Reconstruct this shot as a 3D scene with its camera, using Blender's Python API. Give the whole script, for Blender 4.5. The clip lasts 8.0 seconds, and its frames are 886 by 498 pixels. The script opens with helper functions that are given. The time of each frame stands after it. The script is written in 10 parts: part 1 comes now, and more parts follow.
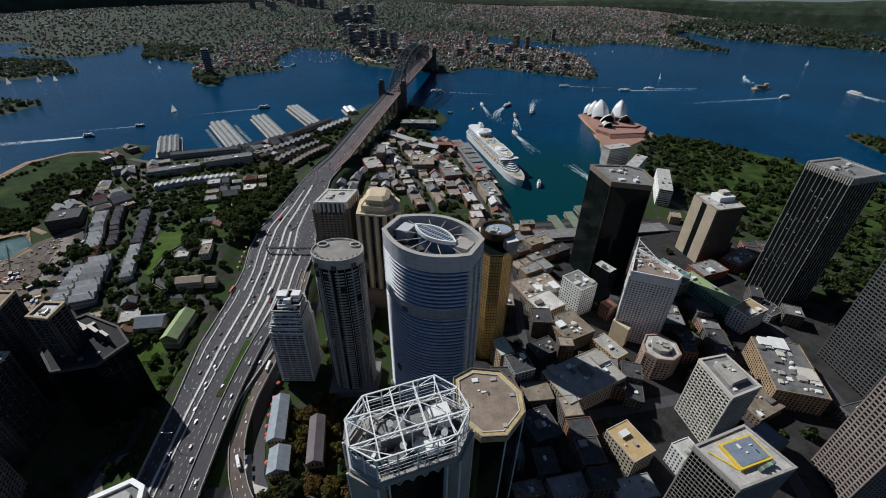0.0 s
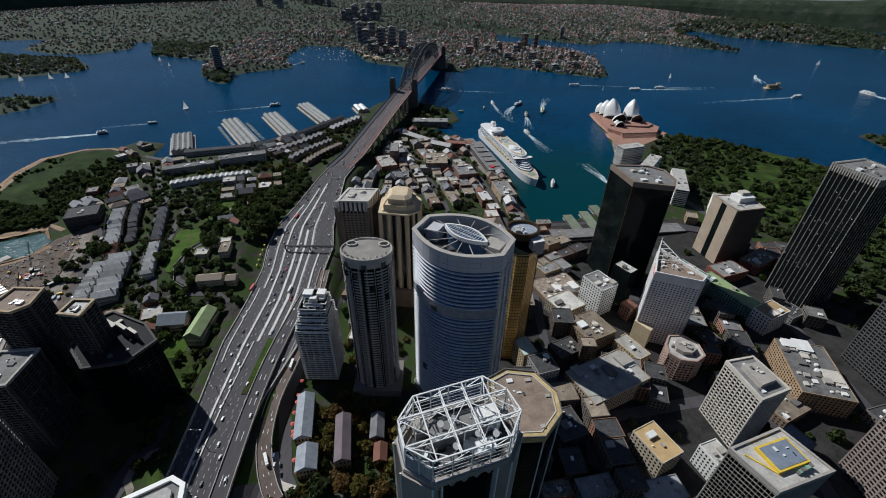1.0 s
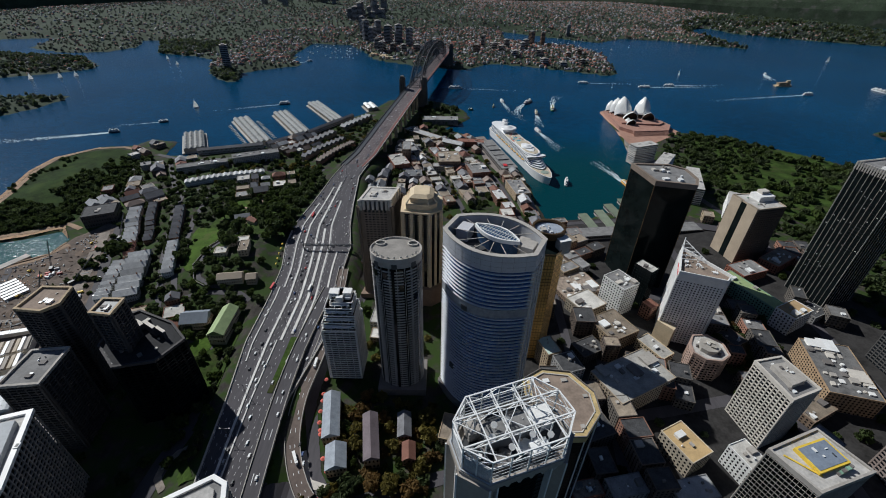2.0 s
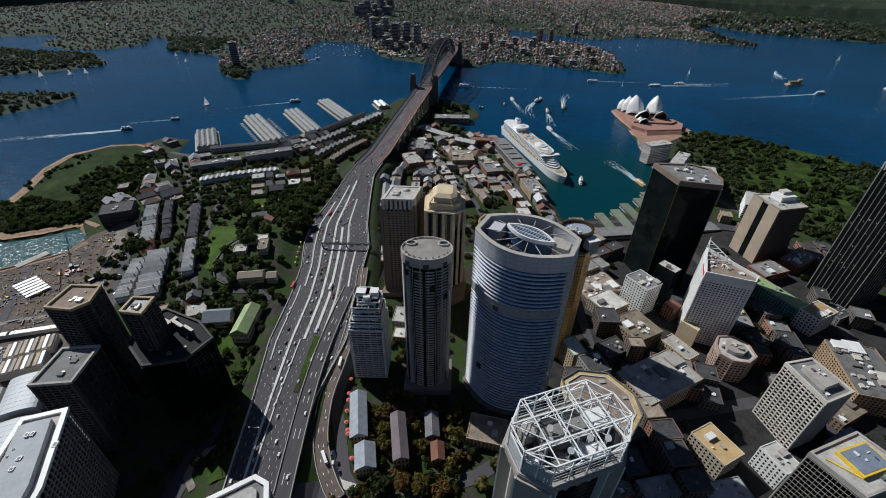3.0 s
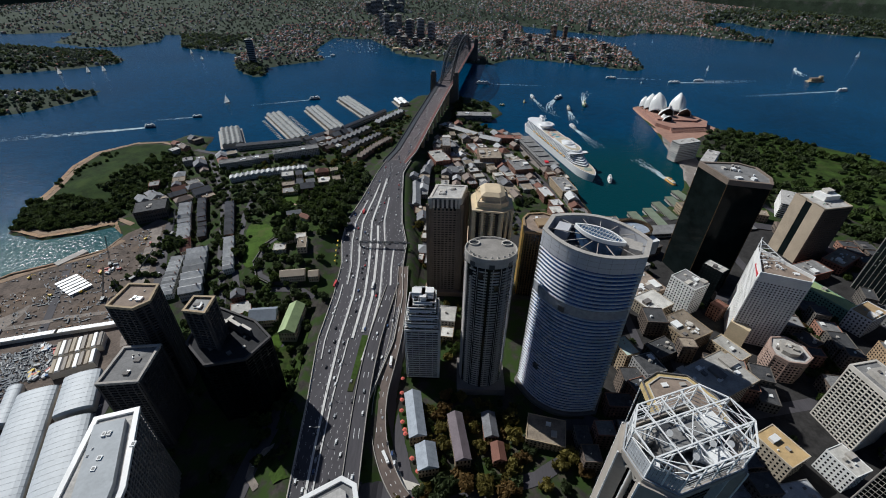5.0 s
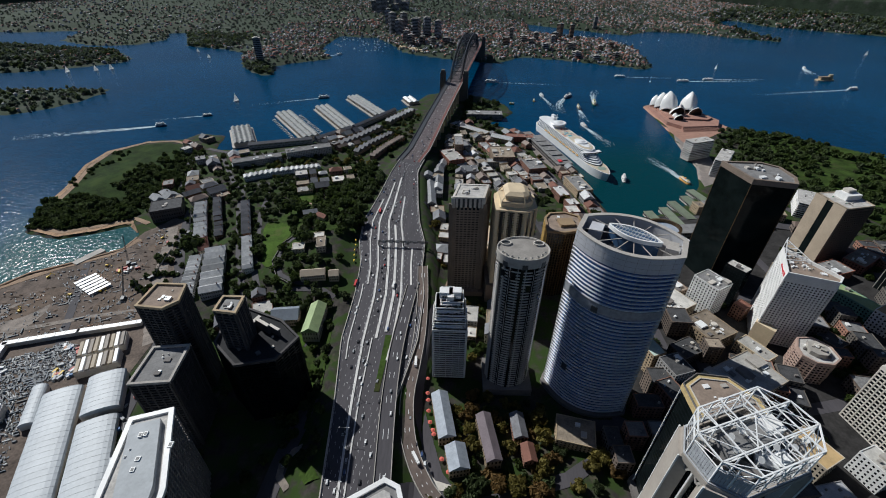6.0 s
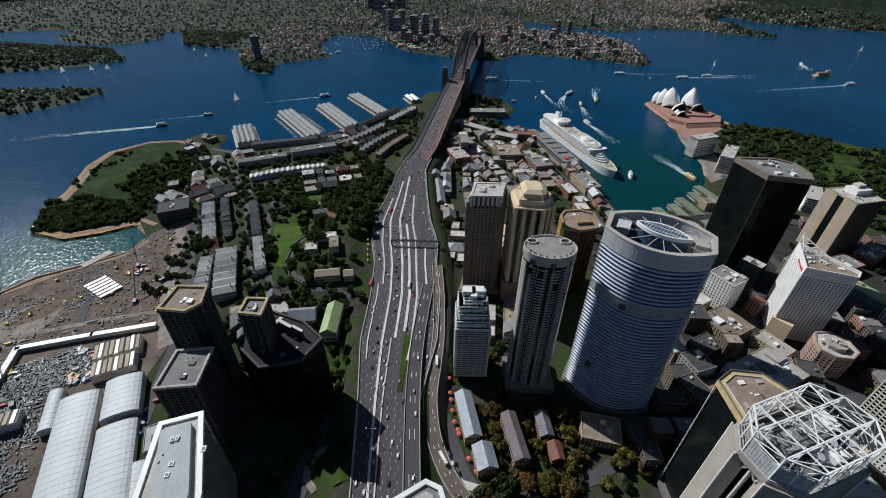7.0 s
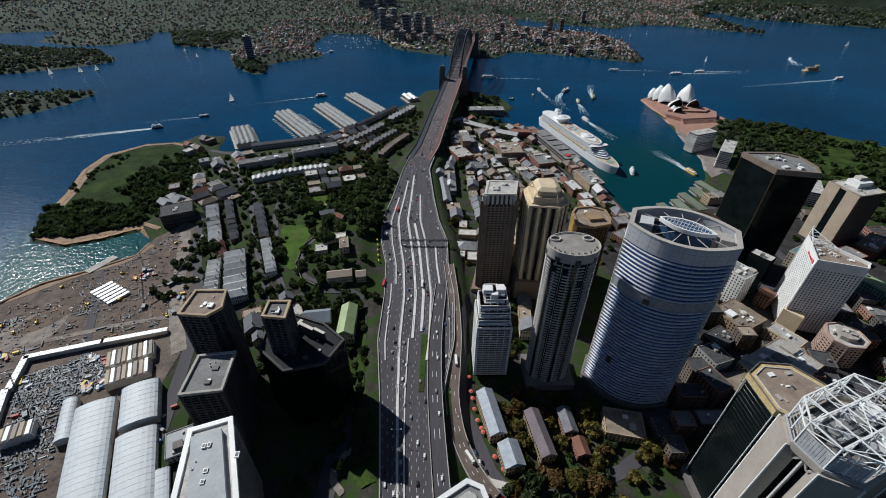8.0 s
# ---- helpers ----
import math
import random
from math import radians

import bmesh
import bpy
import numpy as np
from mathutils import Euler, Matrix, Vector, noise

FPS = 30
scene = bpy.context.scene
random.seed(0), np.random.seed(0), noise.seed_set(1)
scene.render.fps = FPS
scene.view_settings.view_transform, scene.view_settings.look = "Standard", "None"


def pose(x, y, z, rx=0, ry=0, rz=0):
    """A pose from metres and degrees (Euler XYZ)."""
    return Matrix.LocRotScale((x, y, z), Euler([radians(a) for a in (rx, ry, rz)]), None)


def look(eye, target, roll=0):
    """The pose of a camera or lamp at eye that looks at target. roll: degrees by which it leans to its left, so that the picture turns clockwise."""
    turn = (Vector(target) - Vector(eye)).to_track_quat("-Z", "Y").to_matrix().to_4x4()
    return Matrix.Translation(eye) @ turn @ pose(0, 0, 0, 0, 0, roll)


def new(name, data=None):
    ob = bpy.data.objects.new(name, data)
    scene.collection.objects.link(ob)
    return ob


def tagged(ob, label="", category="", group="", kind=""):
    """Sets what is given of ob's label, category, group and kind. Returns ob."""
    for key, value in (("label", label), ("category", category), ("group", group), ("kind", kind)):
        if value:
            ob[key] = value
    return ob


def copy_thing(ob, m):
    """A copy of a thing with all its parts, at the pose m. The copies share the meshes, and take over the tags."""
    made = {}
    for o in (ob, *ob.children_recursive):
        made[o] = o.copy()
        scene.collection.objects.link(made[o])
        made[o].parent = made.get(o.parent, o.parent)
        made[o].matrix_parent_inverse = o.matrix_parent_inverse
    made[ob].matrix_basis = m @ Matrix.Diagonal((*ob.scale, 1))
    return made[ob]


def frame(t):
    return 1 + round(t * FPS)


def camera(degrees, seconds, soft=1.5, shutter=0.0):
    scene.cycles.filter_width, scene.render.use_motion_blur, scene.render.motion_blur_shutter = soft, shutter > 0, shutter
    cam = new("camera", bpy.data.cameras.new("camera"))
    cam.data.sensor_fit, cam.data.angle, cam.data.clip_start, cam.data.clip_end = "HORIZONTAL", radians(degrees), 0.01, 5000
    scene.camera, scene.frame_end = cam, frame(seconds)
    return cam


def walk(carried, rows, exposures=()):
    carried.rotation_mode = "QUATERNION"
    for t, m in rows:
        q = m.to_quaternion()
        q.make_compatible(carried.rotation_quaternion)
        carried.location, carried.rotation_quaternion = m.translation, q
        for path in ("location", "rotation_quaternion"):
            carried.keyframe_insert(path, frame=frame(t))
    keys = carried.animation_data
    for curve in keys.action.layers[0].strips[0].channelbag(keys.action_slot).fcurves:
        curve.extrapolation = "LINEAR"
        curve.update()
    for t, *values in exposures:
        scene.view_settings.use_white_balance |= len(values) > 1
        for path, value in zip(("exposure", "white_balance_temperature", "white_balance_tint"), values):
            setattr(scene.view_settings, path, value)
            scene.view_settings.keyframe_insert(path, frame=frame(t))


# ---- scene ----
cam = camera(92.0, 8.0, soft=1.0)
PATH = [
    (0, (-0.234, 0.449, 374.463), (-0.221, 2.112, 373.352), 1.0),
    (0.5, (-10.811, 0.682, 374.873), (-10.803, 2.342, 373.758), 1.1),
    (1, (-21.715, 0.972, 375.311), (-21.715, 2.63, 374.193), 1.1),
    (1.5, (-32.817, 1.144, 375.575), (-32.822, 2.8, 374.453), 1.0),
    (3, (-68.089, 3.223, 376.188), (-68.108, 4.87, 375.054), 1.0),
    (3.5, (-80.185, 3.768, 376.25), (-80.208, 5.414, 375.113), 1.0),
    (4, (-92.715, 4.163, 376.307), (-92.741, 5.806, 375.167), 1.0),
    (4.5, (-105.233, 4.631, 376.295), (-105.263, 6.272, 375.152), 0.9),
    (6, (-142.834, 6.547, 375.688), (-142.872, 8.182, 374.538), 0.8),
    (6.5, (-155.618, 7.303, 375.343), (-155.647, 8.937, 374.189), 0.8),
    (7, (-168.542, 7.993, 375.155), (-168.556, 9.624, 373.997), 0.7),
    (7.5, (-181.492, 8.344, 375.148), (-181.488, 9.973, 373.988), 0.6),
    (8, (-195.185, 8.639, 375.19), (-195.158, 10.266, 374.027), 0.5),
]
walk(cam, [(t, look(eye, target, roll)) for t, eye, target, roll in PATH], ((0, -0.25, 5900, 8), (8, -0.15, 5900, 8)))

# ---------------------------------------------------------------- light
SUN_AZ, SUN_EL = radians(-51), radians(40)   # azimuth from +y towards +x, elevation
world = bpy.data.worlds.new("sky")
scene.world = world
world.use_nodes = True
wn = world.node_tree.nodes
sky = wn.new("ShaderNodeTexSky")
sky.sky_type = "NISHITA"
sky.sun_disc = False
sky.sun_elevation, sky.sun_rotation = SUN_EL, SUN_AZ
sky.altitude, sky.air_density, sky.dust_density, sky.ozone_density = 300, 0.6, 0.3, 3.0
wn["Background"].inputs["Strength"].default_value = 0.05
world.node_tree.links.new(sky.outputs[0], wn["Background"].inputs[0])
sun = new("sun", bpy.data.lights.new("sun", "SUN"))
sun.data.energy, sun.data.angle, sun.data.color = 5.0, radians(0.6), (1.0, 0.95, 0.87)
to_sun = Vector((math.sin(SUN_AZ) * math.cos(SUN_EL), math.cos(SUN_AZ) * math.cos(SUN_EL), math.sin(SUN_EL)))
sun.matrix_world = look(to_sun * 900, (0, 0, 0))

# ---------------------------------------------------------------- materials
MATS = {}


def mat(name, color, rough=0.7, metal=0.0, var=0.25, scale=0.5, fine=6.0, bump=0.15, dirt=None, spec=0.4, stretch=(1, 1, 1), each=0.0):
    """A surface in world-space grain: two scales of noise round a base colour, and a fine relief.
    each: how far whole objects differ in tone."""
    if name in MATS:
        return MATS[name]
    m = bpy.data.materials.new(name)
    m.use_nodes = True
    n, l = m.node_tree.nodes, m.node_tree.links
    b = n["Principled BSDF"]
    b.inputs["Roughness"].default_value = rough
    b.inputs["Metallic"].default_value = metal
    b.inputs["Specular IOR Level"].default_value = spec
    geo = n.new("ShaderNodeNewGeometry")
    mp = n.new("ShaderNodeMapping")
    mp.inputs["Scale"].default_value = stretch
    l.new(geo.outputs["Position"], mp.inputs["Vector"])
    big, small = n.new("ShaderNodeTexNoise"), n.new("ShaderNodeTexNoise")
    big.inputs["Scale"].default_value, big.inputs["Detail"].default_value = scale * 0.1, 4
    small.inputs["Scale"].default_value, small.inputs["Detail"].default_value = fine * 0.1, 3
    for t in (big, small):
        l.new(mp.outputs[0], t.inputs["Vector"])
    add = n.new("ShaderNodeMath")
    add.operation = "MULTIPLY_ADD"
    add.inputs[1].default_value = 0.6
    l.new(small.outputs["Fac"], add.inputs[0])
    l.new(big.outputs["Fac"], add.inputs[2])
    ramp = n.new("ShaderNodeValToRGB")
    lo = dirt or tuple(c * (1 - var) for c in color)
    hi = tuple(min(1, c * (1 + var * 0.7)) for c in color)
    ramp.color_ramp.elements[0].position, ramp.color_ramp.elements[1].position = 0.5, 1.05
    ramp.color_ramp.elements[0].color, ramp.color_ramp.elements[1].color = (*lo, 1), (*hi, 1)
    l.new(add.outputs[0], ramp.inputs[0])
    out = ramp.outputs[0]
    if each:
        info, mul, hsv = n.new("ShaderNodeObjectInfo"), n.new("ShaderNodeMapRange"), n.new("ShaderNodeHueSaturation")
        mul.inputs["To Min"].default_value, mul.inputs["To Max"].default_value = 1 - each, 1 + each
        l.new(info.outputs["Random"], mul.inputs[0])
        l.new(mul.outputs[0], hsv.inputs["Value"])
        l.new(out, hsv.inputs["Color"])
        out = hsv.outputs[0]
    l.new(out, b.inputs["Base Color"])
    if bump:
        bp = n.new("ShaderNodeBump")
        bp.inputs["Strength"].default_value, bp.inputs["Distance"].default_value = bump, 0.3
        l.new(small.outputs["Fac"], bp.inputs["Height"])
        l.new(bp.outputs[0], b.inputs["Normal"])
    MATS[name] = m
    return m


def water_mat():
    """Deep blue harbour water that turns green where the coves are shallow, with small waves."""
    m = mat("water", (0.001, 0.038, 0.09), 0.16, 0, 0.35, 0.03, 0.5, 0, spec=0.05)
    n, l = m.node_tree.nodes, m.node_tree.links
    b = n["Principled BSDF"]
    geo = n.new("ShaderNodeNewGeometry")
    waves, bp = n.new("ShaderNodeTexNoise"), n.new("ShaderNodeBump")
    waves.inputs["Scale"].default_value, waves.inputs["Detail"].default_value = 0.16, 5
    l.new(geo.outputs["Position"], waves.inputs["Vector"])
    bp.inputs["Strength"].default_value, bp.inputs["Distance"].default_value = 0.4, 2.2
    l.new(waves.outputs["Fac"], bp.inputs["Height"])
    l.new(bp.outputs[0], b.inputs["Normal"])
    color = b.inputs["Base Color"].links[0].from_socket
    for cx, cy, r0, r1, tone in ((230, 740, 120, 420, (0.003, 0.04, 0.05)), (-700, 490, 60, 230, (0.01, 0.07, 0.075))):
        gap, ease, mix = n.new("ShaderNodeVectorMath"), n.new("ShaderNodeMapRange"), n.new("ShaderNodeMix")
        gap.operation, mix.data_type, ease.interpolation_type = "DISTANCE", "RGBA", "SMOOTHSTEP"
        gap.inputs[1].default_value = (cx, cy, 0)
        l.new(geo.outputs["Position"], gap.inputs[0])
        ease.inputs["From Min"].default_value, ease.inputs["From Max"].default_value = r1, r0
        l.new(gap.outputs["Value"], ease.inputs["Value"])
        l.new(ease.outputs[0], mix.inputs["Factor"])
        l.new(color, mix.inputs["A"])
        mix.inputs["B"].default_value = (*tone, 1)
        color = mix.outputs["Result"]
    l.new(color, b.inputs["Base Color"])
    return m


WATER = water_mat()
ASPHALT = mat("asphalt", (0.065, 0.06, 0.066), 0.85, var=0.25, scale=0.3, fine=3, stretch=(3, 0.4, 1))
ASPHALT_RED = mat("red_bus_lane", (0.2, 0.07, 0.06), 0.85, var=0.25, scale=0.3, fine=3)
DECK = mat("bridge_deck_asphalt", (0.095, 0.076, 0.078), 0.85, var=0.3, scale=0.4, fine=3)
PAINT = mat("white_road_paint", (0.75, 0.75, 0.75), 0.6, var=0.2, scale=1, fine=8)
CONCRETE = mat("concrete", (0.4, 0.37, 0.33), 0.8, var=0.25, scale=0.6, fine=5)
LIGHT_CONCRETE = mat("pale_concrete", (0.55, 0.51, 0.45), 0.8, var=0.2, scale=0.6, fine=5)
DARK_CONCRETE = mat("dark_concrete", (0.17, 0.155, 0.145), 0.8, var=0.25, scale=0.6, fine=5)
PAVING = mat("paving", (0.22, 0.19, 0.17), 0.85, var=0.3, scale=0.6, fine=4)
SAND = mat("sandy_earth", (0.28, 0.195, 0.13), 0.95, var=0.35, scale=0.5, fine=4)
SITE = mat("construction_earth", (0.12, 0.092, 0.074), 0.95, var=0.6, scale=0.6, fine=4)
GRASS = mat("grass", (0.034, 0.058, 0.011), 0.95, var=0.75, scale=0.35, fine=3, bump=0.4, spec=0.12)
SANDSTONE = mat("sandstone", (0.42, 0.32, 0.2), 0.85, var=0.3, scale=0.8, fine=6)
BRICK = mat("red_brick", (0.28, 0.11, 0.07), 0.85, var=0.25, scale=0.8, fine=8)
BROWN = mat("brown_stone", (0.24, 0.17, 0.12), 0.85, var=0.25, scale=0.8, fine=8)
WHITE = mat("white_paint", (0.78, 0.77, 0.74), 0.5, var=0.12, scale=0.8, fine=6)
CREAM = mat("cream_render", (0.62, 0.5, 0.33), 0.75, var=0.15, scale=0.8, fine=6)
STEEL = mat("painted_white_steel", (0.8, 0.8, 0.78), 0.4, var=0.12, scale=2, fine=8, bump=0)
IRON = mat("dark_grey_steel", (0.05, 0.053, 0.057), 0.5, var=0.3, scale=1, fine=6)
GLASS_DARK = mat("dark_glass", (0.01, 0.012, 0.015), 0.1, 0, 0.4, 0.3, 1.0, 0, spec=0.4)
GLASS_BLUE = mat("blue_glass", (0.045, 0.12, 0.32), 0.15, 0.3, 0.4, 0.5, 2.0, 0, spec=0.6)
GLASS_GOLD = mat("gold_glass", (0.8, 0.52, 0.17), 0.38, 0.65, 0.3, 0.6, 2.0, 0.05, spec=0.6)
GLASS_BLACK = mat("black_mirror_glass", (0.006, 0.009, 0.009), 0.1, 0.0, 0.5, 0.4, 1.5, 0, spec=0.07)


def patched(m, color, scale, at):
    """Lays patches of a second ground colour over a surface."""
    n, l = m.node_tree.nodes, m.node_tree.links
    base = n["Principled BSDF"].inputs["Base Color"]
    geo, tex, ramp, mix = n.new("ShaderNodeNewGeometry"), n.new("ShaderNodeTexNoise"), n.new("ShaderNodeValToRGB"), n.new("ShaderNodeMix")
    mix.data_type = "RGBA"
    tex.inputs["Scale"].default_value, tex.inputs["Detail"].default_value = scale, 3
    ramp.color_ramp.elements[0].position, ramp.color_ramp.elements[1].position = at - 0.02, at + 0.14
    l.new(geo.outputs["Position"], tex.inputs["Vector"])
    l.new(tex.outputs["Fac"], ramp.inputs[0])
    l.new(ramp.outputs[0], mix.inputs["Factor"])
    l.new(base.links[0].from_socket, mix.inputs["A"])
    mix.inputs["B"].default_value = (*color, 1)
    l.new(mix.outputs["Result"], base)
    return m


SOIL = patched(patched(mat("town_ground", (0.045, 0.04, 0.035), 0.95, var=0.5, scale=0.8, fine=4, spec=0.15), (0.03, 0.052, 0.012), 0.06, 0.41), (0.085, 0.068, 0.054), 0.085, 0.64)
FAR_LAND = patched(mat("wooded_ground", (0.035, 0.05, 0.03), 0.95, var=0.45, scale=0.12, fine=1.2, spec=0.15), (0.08, 0.08, 0.07), 0.02, 0.6)
patched(GRASS, (0.048, 0.05, 0.02), 0.045, 0.6)
# Paving darker than asphalt: shade between the towers is put into its colour.
SHADE_FLOOR = mat("city_paving", (0.036, 0.034, 0.033), 0.9, var=0.5, scale=0.8, fine=4, spec=0.15)

# ---------------------------------------------------------------- helpers
def thing(name, label, category, at=(0, 0, 0), turn=0.0, group="", kind=""):
    e = new(name)
    e.matrix_world = pose(*at, 0, 0, turn)
    return tagged(e, label, category, group, kind)


def mesh_of(name, bm, material):
    me = bpy.data.meshes.new(name)
    bm.to_mesh(me)
    bm.free()
    for m in material if isinstance(material, (list, tuple)) else [material]:
        me.materials.append(m)
    return me


def part(name, bm, material, parent=None, label="", at=None):
    """Links a bmesh, or a mesh that is there already, as one object under parent."""
    me = bm if isinstance(bm, bpy.types.Mesh) else mesh_of(name, bm, material)
    ob = new(name, me)
    if parent is not None:
        ob.parent = parent
    if at is not None:
        ob.matrix_basis = at
    if label:
        tagged(ob, label)
    return ob


def prism(bm, pts, z0, z1, top=None, mi=0):
    """An upright prism over a plan outline; top: another outline at z1."""
    top = top or pts
    if sum(a[0] * b[1] - b[0] * a[1] for a, b in zip(pts, pts[1:] + pts[:1])) < 0:
        pts, top = pts[::-1], top[::-1]
    lo = [bm.verts.new((p[0], p[1], z0)) for p in pts]
    hi = [bm.verts.new((p[0], p[1], z1)) for p in top]
    k = len(pts)
    fs = [bm.faces.new((lo[i], lo[(i + 1) % k], hi[(i + 1) % k], hi[i])) for i in range(k)]
    fs += [bm.faces.new(hi), bm.faces.new(lo[::-1])]
    for f in fs:
        f.material_index = mi
    return fs


def rect(x0, y0, x1, y1):
    return [(x0, y0), (x1, y0), (x1, y1), (x0, y1)]


def box(bm, x0, y0, z0, x1, y1, z1, mi=0):
    return prism(bm, rect(min(x0, x1), min(y0, y1), max(x0, x1), max(y0, y1)), z0, z1, mi=mi)


def obox(bm, cx, cy, z0, lx, ly, z1, deg, mi=0):
    """A box turned about its upright axis."""
    c, s = math.cos(radians(deg)), math.sin(radians(deg))
    pts = [(cx + c * a * lx / 2 - s * b * ly / 2, cy + s * a * lx / 2 + c * b * ly / 2) for a, b in ((-1, -1), (1, -1), (1, 1), (-1, 1))]
    return prism(bm, pts, z0, z1, mi=mi)


def bar(bm, a, b, w, mi=0):
    """A square beam of width w from a to b."""
    a, b = Vector(a), Vector(b)
    d = (b - a).normalized()
    u = d.cross(Vector((0, 0, 1)))
    u = u.normalized() if u.length > 1e-3 else Vector((1, 0, 0))
    v = d.cross(u)
    r = w / 2
    ring = [[bm.verts.new(p + u * (i * r) + v * (j * r)) for i, j in ((-1, -1), (1, -1), (1, 1), (-1, 1))] for p in (a, b)]
    for i in range(4):
        bm.faces.new((ring[0][i], ring[0][(i + 1) % 4], ring[1][(i + 1) % 4], ring[1][i])).material_index = mi
    bm.faces.new(ring[0][::-1]).material_index = mi
    bm.faces.new(ring[1]).material_index = mi


def inset(pts, d):
    """The outline moved inwards by d (outwards when negative)."""
    area = sum(a[0] * b[1] - b[0] * a[1] for a, b in zip(pts, pts[1:] + pts[:1]))
    s = 1 if area > 0 else -1
    out, k = [], len(pts)
    for i in range(k):
        p, q, r = Vector(pts[i - 1]), Vector(pts[i]), Vector(pts[(i + 1) % k])
        n1, n2 = (q - p).normalized(), (r - q).normalized()
        n1, n2 = Vector((-n1.y, n1.x)) * s, Vector((-n2.y, n2.x)) * s
        m = (n1 + n2)
        m = m / max(0.35, m.length_squared / 2) if m.length > 1e-6 else n1
        out.append(tuple(q + m * d))
    return out


def ring_band(bm, pts, d_out, d_in, z0, z1, mi=0):
    """A closed band round an outline, standing d_out proud of it."""
    o, n = inset(pts, -d_out), inset(pts, d_in)
    k = len(pts)
    V = [[bm.verts.new((*p, z)) for p in ps] for ps, z in ((o, z0), (o, z1), (n, z1), (n, z0))]
    area = sum(a[0] * b[1] - b[0] * a[1] for a, b in zip(pts, pts[1:] + pts[:1]))
    for a in range(4):
        A, B = V[a], V[(a + 1) % 4]
        for i in range(k):
            j = (i + 1) % k
            q = (A[i], A[j], B[j], B[i])
            bm.faces.new(q if area > 0 else q[::-1]).material_index = mi


def smoothstep(a, b, x):
    t = np.clip((x - a) / (b - a), 0, 1)
    return t * t * (3 - 2 * t)


def signed_distance(px, py, poly):
    """Distance to an outline, positive inside."""
    best = np.full(px.shape, 1e12)
    inside = np.zeros(px.shape, bool)
    k = len(poly)
    for i in range(k):
        (x0, y0), (x1, y1) = poly[i], poly[(i + 1) % k]
        dx, dy = x1 - x0, y1 - y0
        t = np.clip(((px - x0) * dx + (py - y0) * dy) / (dx * dx + dy * dy + 1e-9), 0, 1)
        best = np.minimum(best, (px - x0 - t * dx) ** 2 + (py - y0 - t * dy) ** 2)
        if y0 != y1:
            inside ^= ((y0 > py) != (y1 > py)) & (px < (x1 - x0) * (py - y0) / (y1 - y0) + x0)
    return np.where(inside, 1, -1) * np.sqrt(best)


def rounded(pts, times=2):
    """Chaikin corner cutting of a closed outline."""
    for _ in range(times):
        pts = [q for a, b in zip(pts, pts[1:] + pts[:1]) for q in ((0.75 * a[0] + 0.25 * b[0], 0.75 * a[1] + 0.25 * b[1]), (0.25 * a[0] + 0.75 * b[0], 0.25 * a[1] + 0.75 * b[1]))]
    return pts

# ---------------------------------------------------------------- water and land
part("water", (lambda b: (b.faces.new([b.verts.new(p) for p in ((-40000, -3000, 0), (40000, -3000, 0), (40000, 60000, 0), (-40000, 60000, 0))]), b)[1])(bmesh.new()), WATER)
tagged(bpy.data.objects["water"], "deep blue rippled harbour water", "water", kind="structure")

SOUTH_SHORE = [(-770, -500), (-746, 412), (-722, 449), (-672, 481), (-634, 514), (-636, 558), (-666, 582), (-708, 555), (-753, 537), (-816, 553),
               (-850, 623), (-868, 703), (-902, 800), (-904, 876), (-845, 944), (-778, 955), (-759, 998), (-691, 987), (-677, 905), (-622, 898),
               (-560, 925), (-460, 965), (-407, 1041), (-318, 1190), (-277, 1242), (-231, 1375), (-165, 1400), (-63, 1363), (5, 1285), (20, 1212),
               (-16, 1155), (-55, 1120), (25, 1057), (50, 1062), (112, 850), (122, 778), (130, 640)]
EAST_SHORE = [(206, 655), (289, 704), (340, 780), (372, 860), (384, 968), (405, 1120), (409, 1300), (455, 1330), (530, 1275), (575, 1120),
              (640, 1095), (735, 1035), (837, 937), (925, 820), (975, 720), (1030, 735), (1070, 850), (1084, 999), (1093, 1140), (1140, 1165),
              (1300, 950), (1500, 900), (1700, 500), (1700, -500)]
CITY = SOUTH_SHORE + EAST_SHORE
HILLS = [(0, 150, 380, 330, 13), (-335, 490, 105, 120, 26), (-275, 740, 80, 230, 17), (-480, 680, 110, 190, 13), (600, 480, 260, 320, 18), (-790, 720, 60, 90, 9), (300, 200, 300, 300, 6), (-420, 900, 150, 60, 5)]
# centre line of the expressway: x, y, z, half width
EXPRESS = [(-214, 120, 25, 22), (-216, 163, 25, 24), (-218, 200, 25.5, 26), (-220, 256, 26, 30), (-218, 327, 26.5, 42), (-217, 400, 27, 43), (-222, 460, 27.5, 42),
           (-228, 514, 28, 48), (-236, 570, 28.5, 44), (-235, 640, 29, 35), (-234, 746, 31, 25), (-216, 850, 34, 24.5), (-191, 1027, 41, 24.5), (-145, 1330, 53, 24.5), (-78, 1828, 53, 24.5)]
EX = np.array(EXPRESS, float)


def express(y):
    """Centre, height and half width of the expressway at y."""
    return [float(np.interp(y, EX[:, 1], EX[:, k])) for k in (0, 2, 3)]


